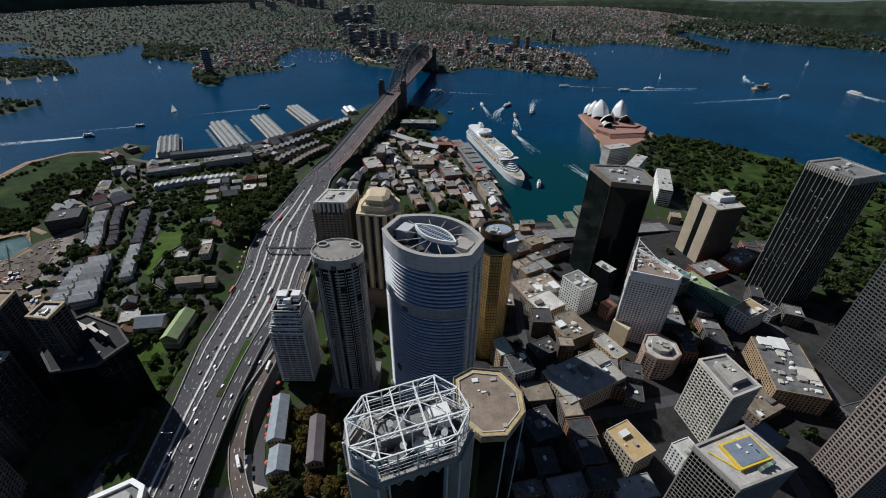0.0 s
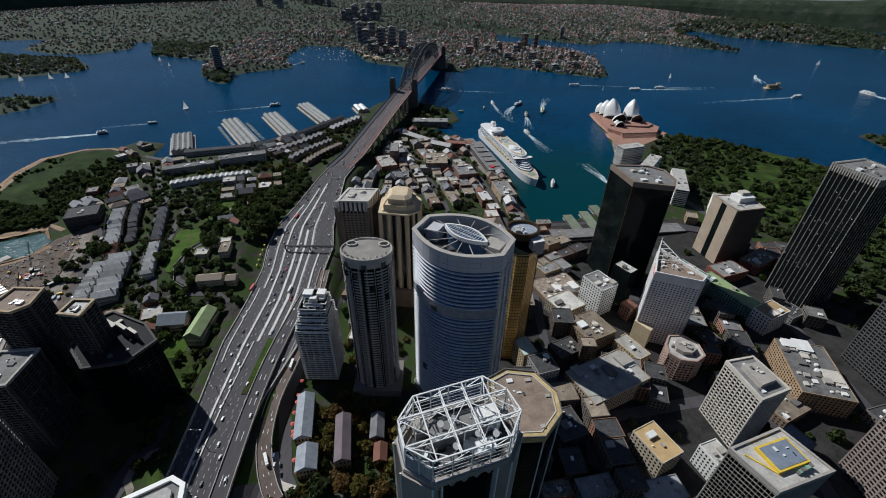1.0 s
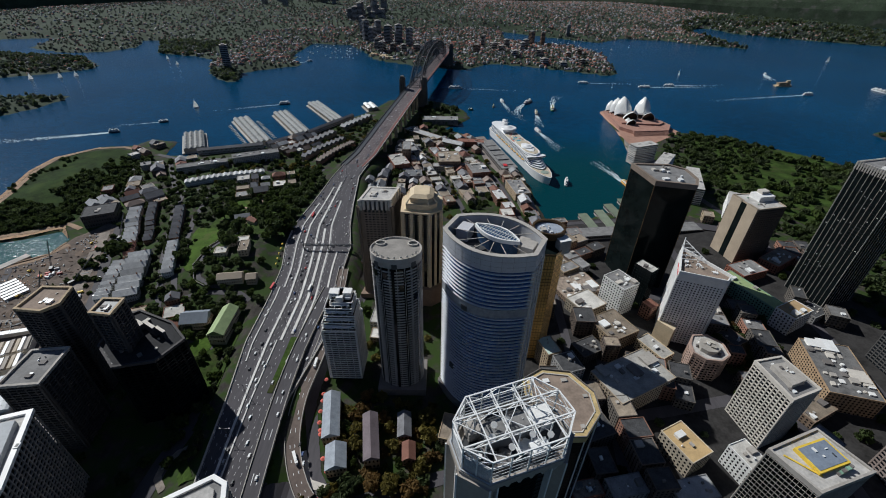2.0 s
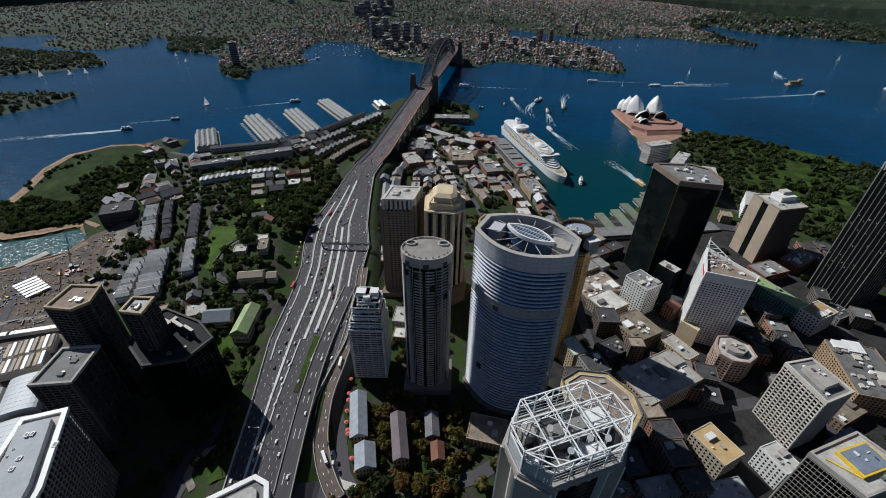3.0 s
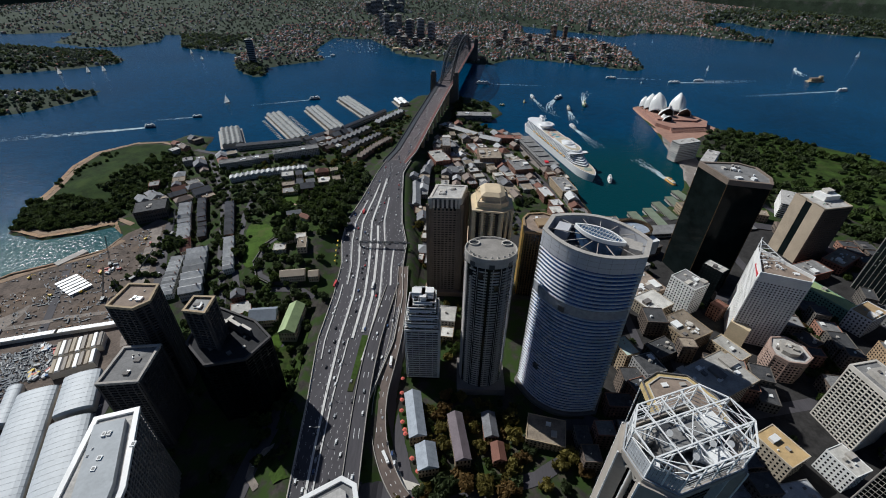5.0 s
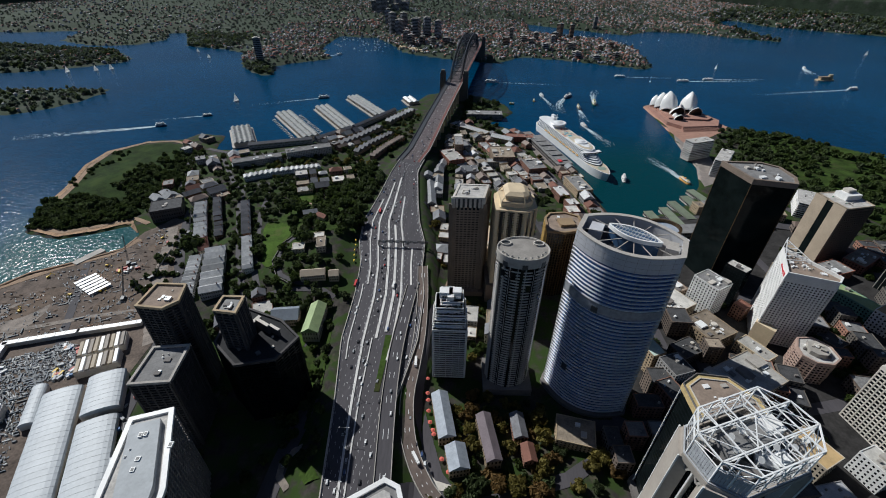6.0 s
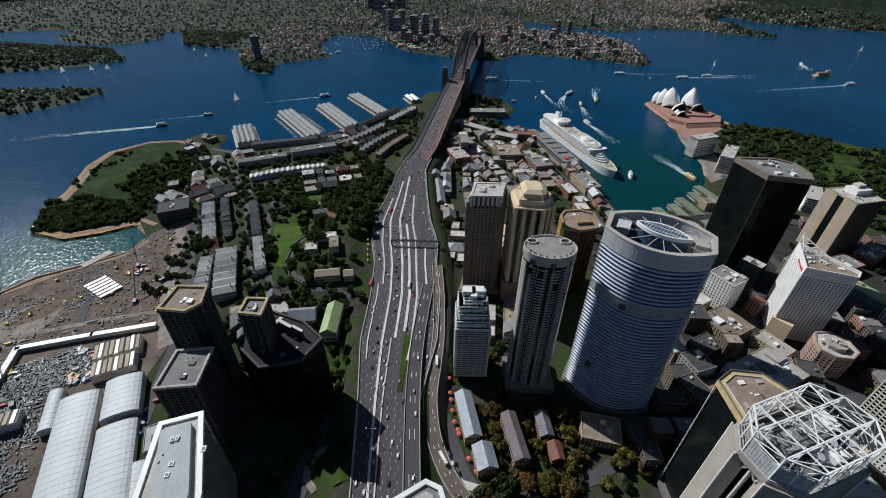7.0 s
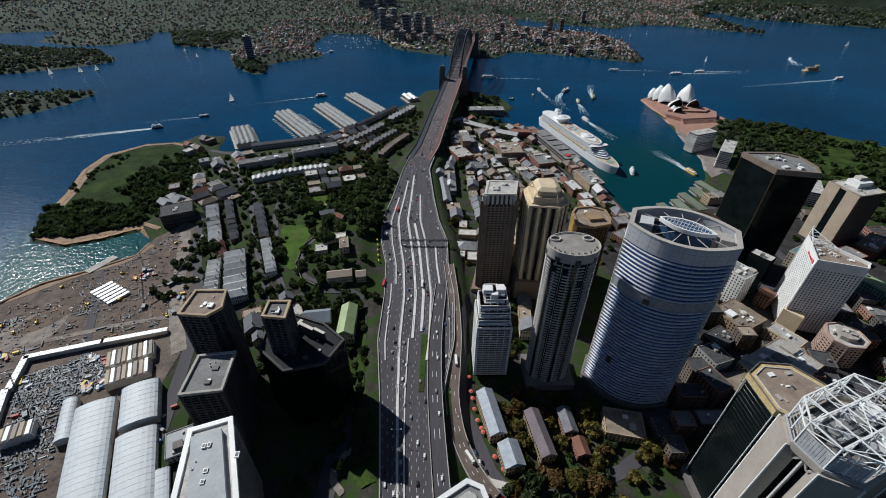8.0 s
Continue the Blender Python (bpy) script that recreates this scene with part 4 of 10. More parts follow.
# --- round-fronted apartment tower
def round_tower():
    plan = [(-84.5 + 21.2 * math.cos(a), 291 + 17 * math.sin(a)) for a in [2 * math.pi * i / 40 for i in range(40)]]
    root, pts, z0 = start_tower("apartment_tower", "round grey concrete apartment tower with curved balconies", plan, base=18.0)
    top = 179 - z0
    solid("glass_core", root, inset(pts, 2.4), -2, top - 5, GLASS_DARK)
    ROUND_GREY = mat("pale_grey_balcony_concrete", (0.47, 0.44, 0.41), 0.75, var=0.22, scale=0.6, fine=6)
    bands("balcony", root, pts, 1, top - 12, 3.05, 1.0, 0.0, ROUND_GREY, label="pale grey concrete balcony", deep=0.7)
    piers("fin_wall", root, pts, 0, top - 9, 14, 0.45, 0.15, ROUND_GREY, edges=range(0, 40, 2), deep=2.6, ends=False)
    piers("window_slot", root, pts, 0, top - 10, 14, 2.4, 0.12, GLASS_DARK, edges=(23, 26, 29, 32, 36), deep=1.5, ends=False)
    for i in (24, 27, 31, 35):                       # tall double-height terraces cut in near the top
        p, q = Vector(pts[i]), Vector(pts[i + 1])
        bm = bmesh.new()
        box(bm, -1.9, -0.3, 0, 1.9, 1.2, 6.2)
        part("sky_terrace", bm, GLASS_DARK, root, "", pose(*p.lerp(q, 0.5), top - 20 - (i % 3) * 12, 0, 0, math.degrees(math.atan2(q.y - p.y, q.x - p.x))))
    bm = bmesh.new()
    ring_band(bm, pts, 0.3, 1.2, top - 9, top - 0.5)
    part("crown", bm, CONCRETE, root, "plain concrete crown")
    for i in range(0, 40, 5):
        p, q = Vector(pts[i]), Vector(pts[i + 1])
        bm = bmesh.new()
        box(bm, -2.2, -0.5, 0, 2.2, 0.6, 4.5)
        part("crown_opening", bm, IRON, root, "", pose(*p, top - 9.5, 0, 0, math.degrees(math.atan2(q.y - p.y, q.x - p.x))))
    solid("roof", root, inset(pts, 1.0), top - 3, top - 1.2, mat("plant_roof_grey", (0.27, 0.25, 0.225), 0.85, var=0.25, scale=1.5, fine=8))
    parapet(root, pts, top - 0.8, 0.8, 0.6, CONCRETE)
    for i in range(9):
        a = math.pi * (1.12 + 0.76 * i / 8)
        bm = bmesh.new()
        bmesh.ops.create_cone(bm, cap_ends=True, segments=14, radius1=1.35, radius2=1.35, depth=0.7, matrix=Matrix.Translation((18.2 * math.cos(a), 13.8 * math.sin(a), top - 0.9)))
        well = part("vent", bm, LIGHT_CONCRETE, root)
        bm = bmesh.new()
        bmesh.ops.create_cone(bm, cap_ends=True, segments=14, radius1=1.0, radius2=1.0, depth=0.2, matrix=Matrix.Translation((18.2 * math.cos(a), 13.8 * math.sin(a), top - 0.5)))
        part("vent_grille", bm, IRON, well)
    for s in (-1, 1):
        bm = bmesh.new()
        ring_band(bm, [(s * 13.5 + 4.2 * math.cos(a), 7.5 + 3.2 * math.sin(a)) for a in [2 * math.pi * k / 16 for k in range(16)]], 0.4, 0.4, top - 1.3, top + 0.2)
        part("roof_well", bm, LIGHT_CONCRETE, root)
        solid("roof_well_floor", root, [(s * 13.5 + 3.7 * math.cos(a), 7.5 + 2.7 * math.sin(a)) for a in [2 * math.pi * k / 16 for k in range(16)]], top - 1.25, top - 1.1, IRON)
    solid("podium", root, rect(-23, -20, 24, 19), -6, 6, DARK_CONCRETE)


round_tower()


# --- brown slab hotel with a slotted crown
def slotted_tower():
    plan = [(-143, 430), (-107, 430), (-100, 463), (-136, 464)]
    root, pts, z0 = start_tower("hotel_tower", "brown concrete slab tower with slotted pale crown", plan)
    top = 149 - z0
    solid("body", root, pts, -3, top - 13, GLASS_DARK)
    bands("spandrel", root, pts, 1, top - 14, 3.3, 1.9, 0.3, TOWER_BROWN)
    piers("pier", root, pts, 0, top - 13, 4.4, 1.7, 0.5, TOWER_BROWN)
    piers("corner_pier", root, pts, 0, top - 8, 60, 7, 0.7, TOWER_BROWN)
    solid("crown_core", root, inset(pts, 2), top - 14, top - 2, IRON)
    piers("crown_fin", root, pts, top - 13, top - 1, 5.2, 2.6, 0.5, LIGHT_CONCRETE, deep=3)
    parapet(root, pts, top - 1.5, 1.5, 2.5, LIGHT_CONCRETE)
    solid("roof", root, inset(pts, 1.0), top - 2, top - 0.8, ROOF_PALE)
    plant(root, inset(pts, 5), top - 0.8, 3, 5, [ROOF_PALE, LIGHT_CONCRETE], 14, 3)
    solid("podium", root, inset(pts, -7), -5, 9, BROWN)


slotted_tower()


# --- cream apartment tower with bays and stepped top
def cream_tower():
    plan = [(-93, 418), (-62, 414), (-50, 424), (-50, 452), (-60, 464), (-84, 465), (-94, 452)]
    root, pts, z0 = start_tower("apartment_tower", "cream rendered tower with bay balconies and stepped top", plan)
    top = 140 - z0
    solid("body", root, inset(pts, 1.5), -3, top, GLASS_DARK)
    bands("balcony", root, pts, 1, top, 3.1, 1.2, 0.3, CREAM, deep=2.0)
    piers("bay", root, pts, 0, top, 9, 3.2, 1.5, CREAM, deep=2.2)
    piers("recess_glass", root, pts, 0, top - 1, 9, 3.4, 0.75, GLASS_DARK, deep=1.0, ends=False)
    solid("cornice", root, inset(pts, -1.6), top, top + 2, CREAM)
    solid("upper_storey", root, inset(pts, 4), top + 2, top + 9, CREAM)
    solid("terrace", root, inset(pts, 2.6), top + 2, top + 3.2, mat("cream_terrace", (0.66, 0.56, 0.36), 0.8, var=0.15, scale=1, fine=6))
    solid("penthouse", root, inset(pts, 9), top + 9, top + 15, CREAM)
    solid("penthouse_roof", root, inset(pts, 8), top + 15, top + 18, CREAM, "", inset(pts, 13))
    for i, (p, q) in enumerate(zip(inset(pts, 4), inset(pts, 9))):
        bm = bmesh.new()
        bar(bm, (*p, top + 9), (*q, top + 15), 1.2)
        part("buttress", bm, CREAM, root)
    plant(root, inset(pts, 6), top + 9, 21, 8, [CREAM, LIGHT_CONCRETE, WHITE], 5, 3)
    # long lower wing behind the tower
    wing = [(-30, 60), (-14, 64), (-4, 120), (-22, 124)]
    solid("wing", root, wing, -4, 22, CREAM)
    for k in range(6):
        bm = bmesh.new()
        ring_band(bm, wing, 0.25, 0.3, 1.5 + 3.3 * k, 3.0 + 3.3 * k)
        part("wing_window_row", bm, GLASS_DARK, root)
    plant(root, wing, 22, 8, 12, [CREAM, LIGHT_CONCRETE], 6, 3)
    solid("podium", root, inset(pts, -6), -5, 30, BROWN)


cream_tower()


# --- gold glass tower with black oval top
def gold_tower():
    plan = [(36, 332), (36, 352), (42, 362), (56, 368), (68, 361), (72, 347), (68, 335), (57, 322), (46, 322)]
    root, pts, z0 = start_tower("office_tower", "gold glass tower with dark oval roof crown", plan)
    top = 152 - z0
    solid("glass_body", root, pts, -3, top, GLASS_GOLD, "gold mirror glass")
    bands("floor_line", root, pts, 3, top - 4, 3.9, 0.45, 0.12, BRONZE)
    piers("mullion", root, pts, 0, top, 3.0, 0.3, 0.15, BRONZE)
    oval = [(0.5 + 15.5 * math.cos(a), 5 + 14 * math.sin(a)) for a in [2 * math.pi * i / 32 for i in range(32)]]
    solid("upper_drum", root, inset(oval, 1), top, top + 12, GLASS_BLACK)
    solid("drum_roof", root, inset(oval, 1.6), top + 12, top + 12.3, mat("blue_grey_drum_roof", (0.3, 0.34, 0.4), 0.7, var=0.25, scale=2, fine=8))
    bm = bmesh.new()
    ring_band(bm, oval, 0.4, 1.4, top + 8, top + 15)
    part("crown", bm, BRONZE, root, "bronze oval crown ring")
    piers("crown_post", root, oval, top + 10, top + 15.3, 6, 0.5, 0.5, BRONZE, deep=1.6, ends=False)
    plant(root, inset(oval, 3), top + 12.3, 9, 12, [STEEL, CONCRETE, WHITE], 5, 3)
    solid("roof", root, inset(pts, 1.2), top, top + 0.4, GLASS_BLACK)
    parapet(root, pts, top, 1.2, 0.6, BRONZE)
    bm = bmesh.new()
    obox(bm, 12, -9, top - 4, 11, 9, top + 10, 20)
    part("lift_tower", bm, CONCRETE, root, "grey lift motor room")
    bm = bmesh.new()
    obox(bm, 12, -9, top + 10, 11.4, 9.4, top + 10.6, 20)
    part("lift_tower_roof", bm, WHITE, root)


gold_tower()


# --- bronze fluted tower between the cream tower and the quay
def bronze_tower():
    plan = [(-31, 430), (-12, 427), (8, 433), (13, 446), (13, 465), (-3, 474), (-22, 471), (-29, 460)]
    root, pts, z0 = start_tower("office_tower", "brown fluted tower with gold side and tan roof", plan, base=12.0)
    top = 108 - z0
    solid("glass_body", root, pts, -4, top - 3, GLASS_DARK, "dark bronze glass")
    piers("flute", root, pts, 0, top, 3.4, 1.3, 0.7, BRONZE, deep=0.6, ends=False)
    bands("floor_line", root, pts, 3, top - 4, 3.8, 0.9, 0.2, BRONZE)
    p, q = Vector(pts[7]), Vector(pts[0])
    d = (q - p).normalized()
    n = Vector((d.y, -d.x))
    bm = bmesh.new()
    prism(bm, [tuple(p - n * 0.5), tuple(q - n * 0.5), tuple(q + n * 1.1), tuple(p + n * 1.1)], 0, top - 1)
    part("gold_panel", bm, GLASS_GOLD, root, "gold glass side panel")
    bm = bmesh.new()
    ring_band(bm, pts, 0.9, 1.6, top - 2.5, top + 0.6)
    part("parapet", bm, mat("tan_bronze_parapet", (0.3, 0.21, 0.12), 0.7, var=0.2, scale=1, fine=6), root, "tan fluted parapet")
    solid("roof", root, inset(pts, 1.5), top - 3, top - 1.2, ROOF_BROWN)
    bm = bmesh.new()
    obox(bm, 2, -2, top - 1.2, 18, 16, top + 2.2, 8)
    part("plant_room", bm, mat("tan_bronze_parapet", (0.3, 0.21, 0.12), 0.7), root)
    plant(root, inset(pts, 3), top - 1.2, 17, 10, [CONCRETE, STEEL, DARK_CONCRETE], 5, 2.5)


bronze_tower()


# --- black mirror tower
def black_tower():
    plan = [(190, 513), (200, 462), (244, 452), (253, 470), (252, 498), (236, 512)]
    root, pts, z0 = start_tower("office_tower", "black mirror glass tower with tan stone cornice", plan, base=12.0)
    top = 164 - z0
    solid("glass_body", root, pts, -4, top - 4, GLASS_BLACK, "black mirror glass")
    piers("mullion", root, pts, 0, top - 4, 2.6, 0.12, 0.05, GLASS_BLACK)
    bands("floor_line", root, pts, 3, top - 6, 3.8, 0.3, 0.05, GLASS_BLACK)
    bm = bmesh.new()
    ring_band(bm, pts, 0.5, 2.5, top - 6, top + 0.5)
    part("cornice", bm, TOWER_BROWN, root, "brown stone cornice")
    piers("edge_trim", root, pts, 0, top - 5, 200, 0.5, 0.2, BRONZE, edges=(0, 1, 2, 5))
    solid("roof", root, inset(pts, 2), top - 3, top - 1, ROOF_GREY)
    plant(root, inset(pts, 4), top - 1, 31, 14, ROOF_MATS, 7, 3.5)


black_tower()


# --- tan two-slab tower
def tan_tower():
    plan = [(365, 556), (373, 510), (418, 521), (414, 563)]
    root, pts, z0 = start_tower("office_tower", "tan precast tower of two slabs with dark recess", plan, base=16.0)
    top = 103 - z0
    solid("body", root, inset(pts, 1.2), -4, top - 2, GLASS_DARK)
    P = [Vector(p) for p in pts]
    for a, b in ((0.0, 0.39), (0.61, 1.0)):            # blank west walls on both sides of the recess
        p, q = P[0].lerp(P[1], a), P[0].lerp(P[1], b)
        d = (q - p).normalized()
        n = Vector((d.y, -d.x)) * -1
        bm = bmesh.new()
        prism(bm, [tuple(p - n * 0.8), tuple(q - n * 0.8), tuple(q + n * 3), tuple(p + n * 3)], -4, top)
        part("blank_wall", bm, TAN, root, "blank tan precast wall")
    # Brown taken down so that the south face carries its shade in the colour.
    SHADED_BROWN = mat("shaded_brown_precast", (0.1, 0.075, 0.06), 0.8, var=0.25, scale=0.6, fine=6)
    bands("spandrel", root, pts, 1, top - 2, 3.6, 2.3, 0.3, SHADED_BROWN)
    piers("pier", root, pts, 0, top - 2, 3.0, 1.1, 0.35, SHADED_BROWN, edges=(1, 2))
    p, q = P[0].lerp(P[1], 0.39), P[0].lerp(P[1], 0.61)
    n = Vector(((q - p).y, -(q - p).x)).normalized()
    bm = bmesh.new()
    prism(bm, [tuple(p - n * 0.4), tuple(q - n * 0.4), tuple(q + n * 0.45), tuple(p + n * 0.45)], -3, top - 2.2)
    part("recess_glass", bm, GLASS_BLACK, root, "dark glass in the deep recess")
    parapet(root, pts, top - 1.6, 1.6, 1, TAN)
    solid("roof", root, inset(pts, 0.8), top - 3, top - 1, ROOF_PALE)
    bm = bmesh.new()
    obox(bm, 6, 8, top - 1, 24, 18, top + 6, 12)
    part("plant_room", bm, WHITE, root, "white rooftop plant room")
    bm = bmesh.new()
    obox(bm, 8, 12, top + 6, 12, 9, top + 10, 12)
    part("plant_room", bm, LIGHT_CONCRETE, root)
    plant(root, inset(pts, 3), top - 1, 41, 10, ROOF_MATS + [COPPER], 7, 3)


tan_tower()


# --- white triangular hotel
def white_hotel():
    plan = [(199, 358), (241, 343), (250, 352), (222, 404)]
    root, pts, z0 = start_tower("hotel_tower", "white triangular hotel tower with small punched windows", plan, base=16.0)
    top = 110 - z0
    solid("window_glass", root, inset(pts, 0.5), -3, top - 4, GLASS_DARK)
    bands("spandrel", root, pts, 0, top - 8, 3.0, 1.4, 0.1, WHITE, deep=0.7)
    piers("wall_pier", root, pts, -2, top - 4, 3.2, 1.5, 0.12, WHITE, deep=0.7)
    bm = bmesh.new()
    ring_band(bm, pts, 0.2, 0.9, top - 10, top + 1.5)
    part("parapet", bm, WHITE, root, "tall white parapet wall")
    solid("roof", root, inset(pts, 0.9), top - 4, top - 2, ROOF_BROWN)
    plant(root, inset(pts, 1), top - 2, 51, 22, [WHITE, STEEL, CONCRETE], 5, 3)
    # raking frame over the narrow corner
    a = Vector(pts[3] if plan[3][1] > 400 else pts[0])
    for k in range(5):
        bm = bmesh.new()
        f = k / 5
        p, q = Vector(pts[0]).lerp(a, 0.5 + f / 2), Vector(pts[2]).lerp(a, 0.5 + f / 2)
        bar(bm, (*p, top + 1 + 9 * f), (*q, top + 1 + 9 * f), 0.6)
        part("frame_rail", bm, STEEL, root)
    for o in (pts[0], pts[2]):
        bm = bmesh.new()
        p = Vector(o).lerp(a, 0.5)
        bar(bm, (*p, top + 1), (*a, top + 11), 0.7)
        part("frame_post", bm, STEEL, root)
    bm = bmesh.new()
    bar(bm, (*a, top - 4), (*a, top + 14), 0.7)
    part("mast", bm, STEEL, root)
    # sign on the west wall, as plain bars
    p, q = Vector(pts[0]), Vector(pts[3])
    d = (q - p).normalized()
    n = Vector((-d.y, d.x))
    sign = part("sign", mesh_of("sign", (lambda b: (box(b, -0.01, -0.01, 0, 0.01, 0.01, 0.02), b)[1])(bmesh.new()), WHITE), None, root, "red sign of plain bars", pose(*(p + d * 3), top - 8))
    for k, (u, w, h) in enumerate(((2, 3.4, 4.2), (7, 2.6, 3.2), (10.5, 2.2, 2.4), (13.5, 1.4, 2.4), (16, 1.4, 2.4), (18.5, 2.0, 2.4), (21.5, 1.2, 3.2), (23.8, 1.2, 2.6))):
        bm = bmesh.new()
        e = d * u
        f = e + d * w
        o = n * 0.5
        prism(bm, [tuple(e), tuple(f), tuple(f + o), tuple(e + o)], 0, h)
        part("sign_bar", bm, RED_SIGN, sign)
    # lower cream wing at the foot
    bm = bmesh.new()
    prism(bm, [(-32, -6), (-20, -22), (-14, -16), (-24, 2)], -6, 26)
    part("entrance_wing", bm, CREAM, root, "cream gridded entrance wing")


white_hotel()


# --- dark tower with pale ribs
def ribbed_tower():
    plan = [(412, 455), (427, 410), (471, 424), (458, 468)]
    root, pts, z0 = start_tower("office_tower", "tall black glass tower with pale vertical ribs", plan, base=18.0)
    top = 195 - z0
    solid("glass_body", root, pts, -4, top - 2, GLASS_BLACK, "black glass")
    piers("rib", root, pts, 0, top, 5.4, 0.3, 0.6, CONCRETE)
    bands("floor_line", root, pts, 3, top - 6, 4.0, 0.8, 0.1, GLASS_DARK)
    parapet(root, pts, top - 3, 3, 1.2, CONCRETE)
    piers("crown_fin", root, pts, top - 8, top + 1, 2.7, 1.2, 0.9, CONCRETE)
    solid("roof", root, inset(pts, 1), top - 3, top - 1, ROOF_GREY)
    plant(root, inset(pts, 4), top - 1, 61, 10, ROOF_MATS, 10, 4)
    # lit ceiling ends behind the glass on the side that faces the water
    r = random.Random(4)
    glow = bpy.data.materials.new("lit_window")
    glow.use_nodes = True
    b = glow.node_tree.nodes["Principled BSDF"]
    b.inputs["Emission Color"].default_value, b.inputs["Emission Strength"].default_value = (1, 0.8, 0.5, 1), 0.22
    me = mesh_of("lit_window", (lambda m: (box(m, -0.6, -0.12, 0, 0.6, 0.1, 0.6), m)[1])(bmesh.new()), glow)
    p, q = Vector(pts[0]), Vector(pts[1])
    a = math.degrees(math.atan2(q.y - p.y, q.x - p.x))
    for _ in range(26):
        f, k = r.choice([(i + 0.5) / 9 for i in range(9)]), r.randrange(8, 42)
        o = p.lerp(q, f + r.uniform(-0.03, 0.03))
        part("lit_window", me, None, root, "", pose(o.x, o.y, 5 + 4.0 * k, 0, 0, a))


ribbed_tower()


# --- gridded office blocks
def grid_tower(label, plan, z1, frame_mat, step=3.6, band=1.2, spacing=3.0, wide=0.8, glass=GLASS_DARK, roof=ROOF_GREY, seed=1, plants=10, base=None, out=0.5, name="office_tower", room=True):
    root, pts, z0 = start_tower(name, label, plan, base=base)
    top = z1 - z0
    solid("glass_body", root, pts, -4, top - 3, glass)
    bands("spandrel", root, pts, 1.5, top - 3, step, band, out, frame_mat)
    piers("pier", root, pts, 0, top - 2, spacing, wide, out + 0.1, frame_mat)
    bm = bmesh.new()
    ring_band(bm, pts, out + 0.2, 0.8, top - 4, top)
    part("parapet", bm, frame_mat, root)
    solid("roof", root, inset(pts, 0.7), top - 3, top - 1.2, roof)
    if room:
        c = [(p[0] * 0.55, p[1] * 0.55) for p in pts]
        solid("plant_room", root, c, top - 1.2, top + 3.5, CONCRETE)
        plant(root, c, top + 3.5, seed + 50, 7, ROOF_MATS, 5, 2)
    plant(root, inset(pts, 1), top - 1.2, seed, plants, ROOF_MATS, 7, 3)
    return root, pts, z0, top


grid_tower("pale concrete office tower with deep square window grid", [(230, 260), (237, 221), (266, 232), (256, 266)], 88, LIGHT_CONCRETE, 3.9, 0.95, 4.1, 0.9, seed=71, out=0.8)
root, pts, z0, top = grid_tower("dark office tower with fine mullions and rooftop landing pad", [(162, 156), (176, 130), (217, 143), (202, 171)], 124, CONCRETE, 3.7, 0.12, 2.4, 0.22, glass=GLASS_BLACK, seed=72, plants=0, room=False, roof=ROOF_PALE)
a = math.degrees(math.atan2(pts[2][1] - pts[1][1], pts[2][0] - pts[1][0]))
bm = bmesh.new()
obox(bm, 2, 2, top - 1.2, 25, 17, top + 1.2, a)
pad = part("landing_pad", bm, YELLOW, root, "yellow bordered rooftop landing pad")
bm = bmesh.new()
obox(bm, 2, 2, top + 1.2, 22.4, 14.4, top + 1.4, a)
part("pad_deck", bm, PAD_GREY, pad, "blue grey painted deck")
for x, y, lx, ly in ((-3, 3, 1.6, 3), (5, 4, 2.2, 0.6), (7, 0, 0.6, 2.5), (0, -1, 1.2, 1.2)):
    bm = bmesh.new()
    obox(bm, x + 2, y + 2, top + 1.4, lx, ly, top + 1.9, a)
    part("pad_marker", bm, random.choice((IRON, WHITE)), pad)
bm = bmesh.new()
obox(bm, -13, -4, top - 1.0, 1.2, 20, top - 0.6, a + 32)
part("walkway_stripe", bm, YELLOW, root)
for k in range(9):
    bm = bmesh.new()
    obox(bm, 8 + 1.2 * k - 3, -9 + 0.5 * k, top - 1.2, 1.6, 2, top + 0.2 + (k % 3), a)
    part("roof_plant", bm, COPPER if k % 2 else DARK_CONCRETE, root)
grid_tower("pinkish precast office tower with small window grid", [(325, 208), (324, 172), (382, 178), (384, 214)], 150, mat("pink_precast", (0.25, 0.2, 0.175), 0.8, var=0.15, scale=0.6, fine=6), 3.7, 1.3, 4.4, 1.2, seed=73, base=20.0)
# Precast this dark holds the shadow side of the tower in its base colour.
grid_tower("grey precast office tower with ribbed window grid", [(420, 331), (425, 265), (490, 285), (482, 350)], 165, mat("shaded_grey_precast", (0.085, 0.082, 0.08), 0.8, var=0.2, scale=0.6, fine=6), 3.8, 1.2, 4.4, 0.8, seed=74, base=20.0)
grid_tower("pink granite octagonal tower with flat roof terrace", [(213, 318), (221, 330), (236, 331), (247, 319), (246, 303), (234, 295), (219, 297), (211, 306)], 48, mat("pink_granite", (0.38, 0.27, 0.22), 0.75, var=0.2, scale=0.6, fine=6), 3.5, 1.7, 4.2, 1.2, seed=75, roof=ROOF_PALE)


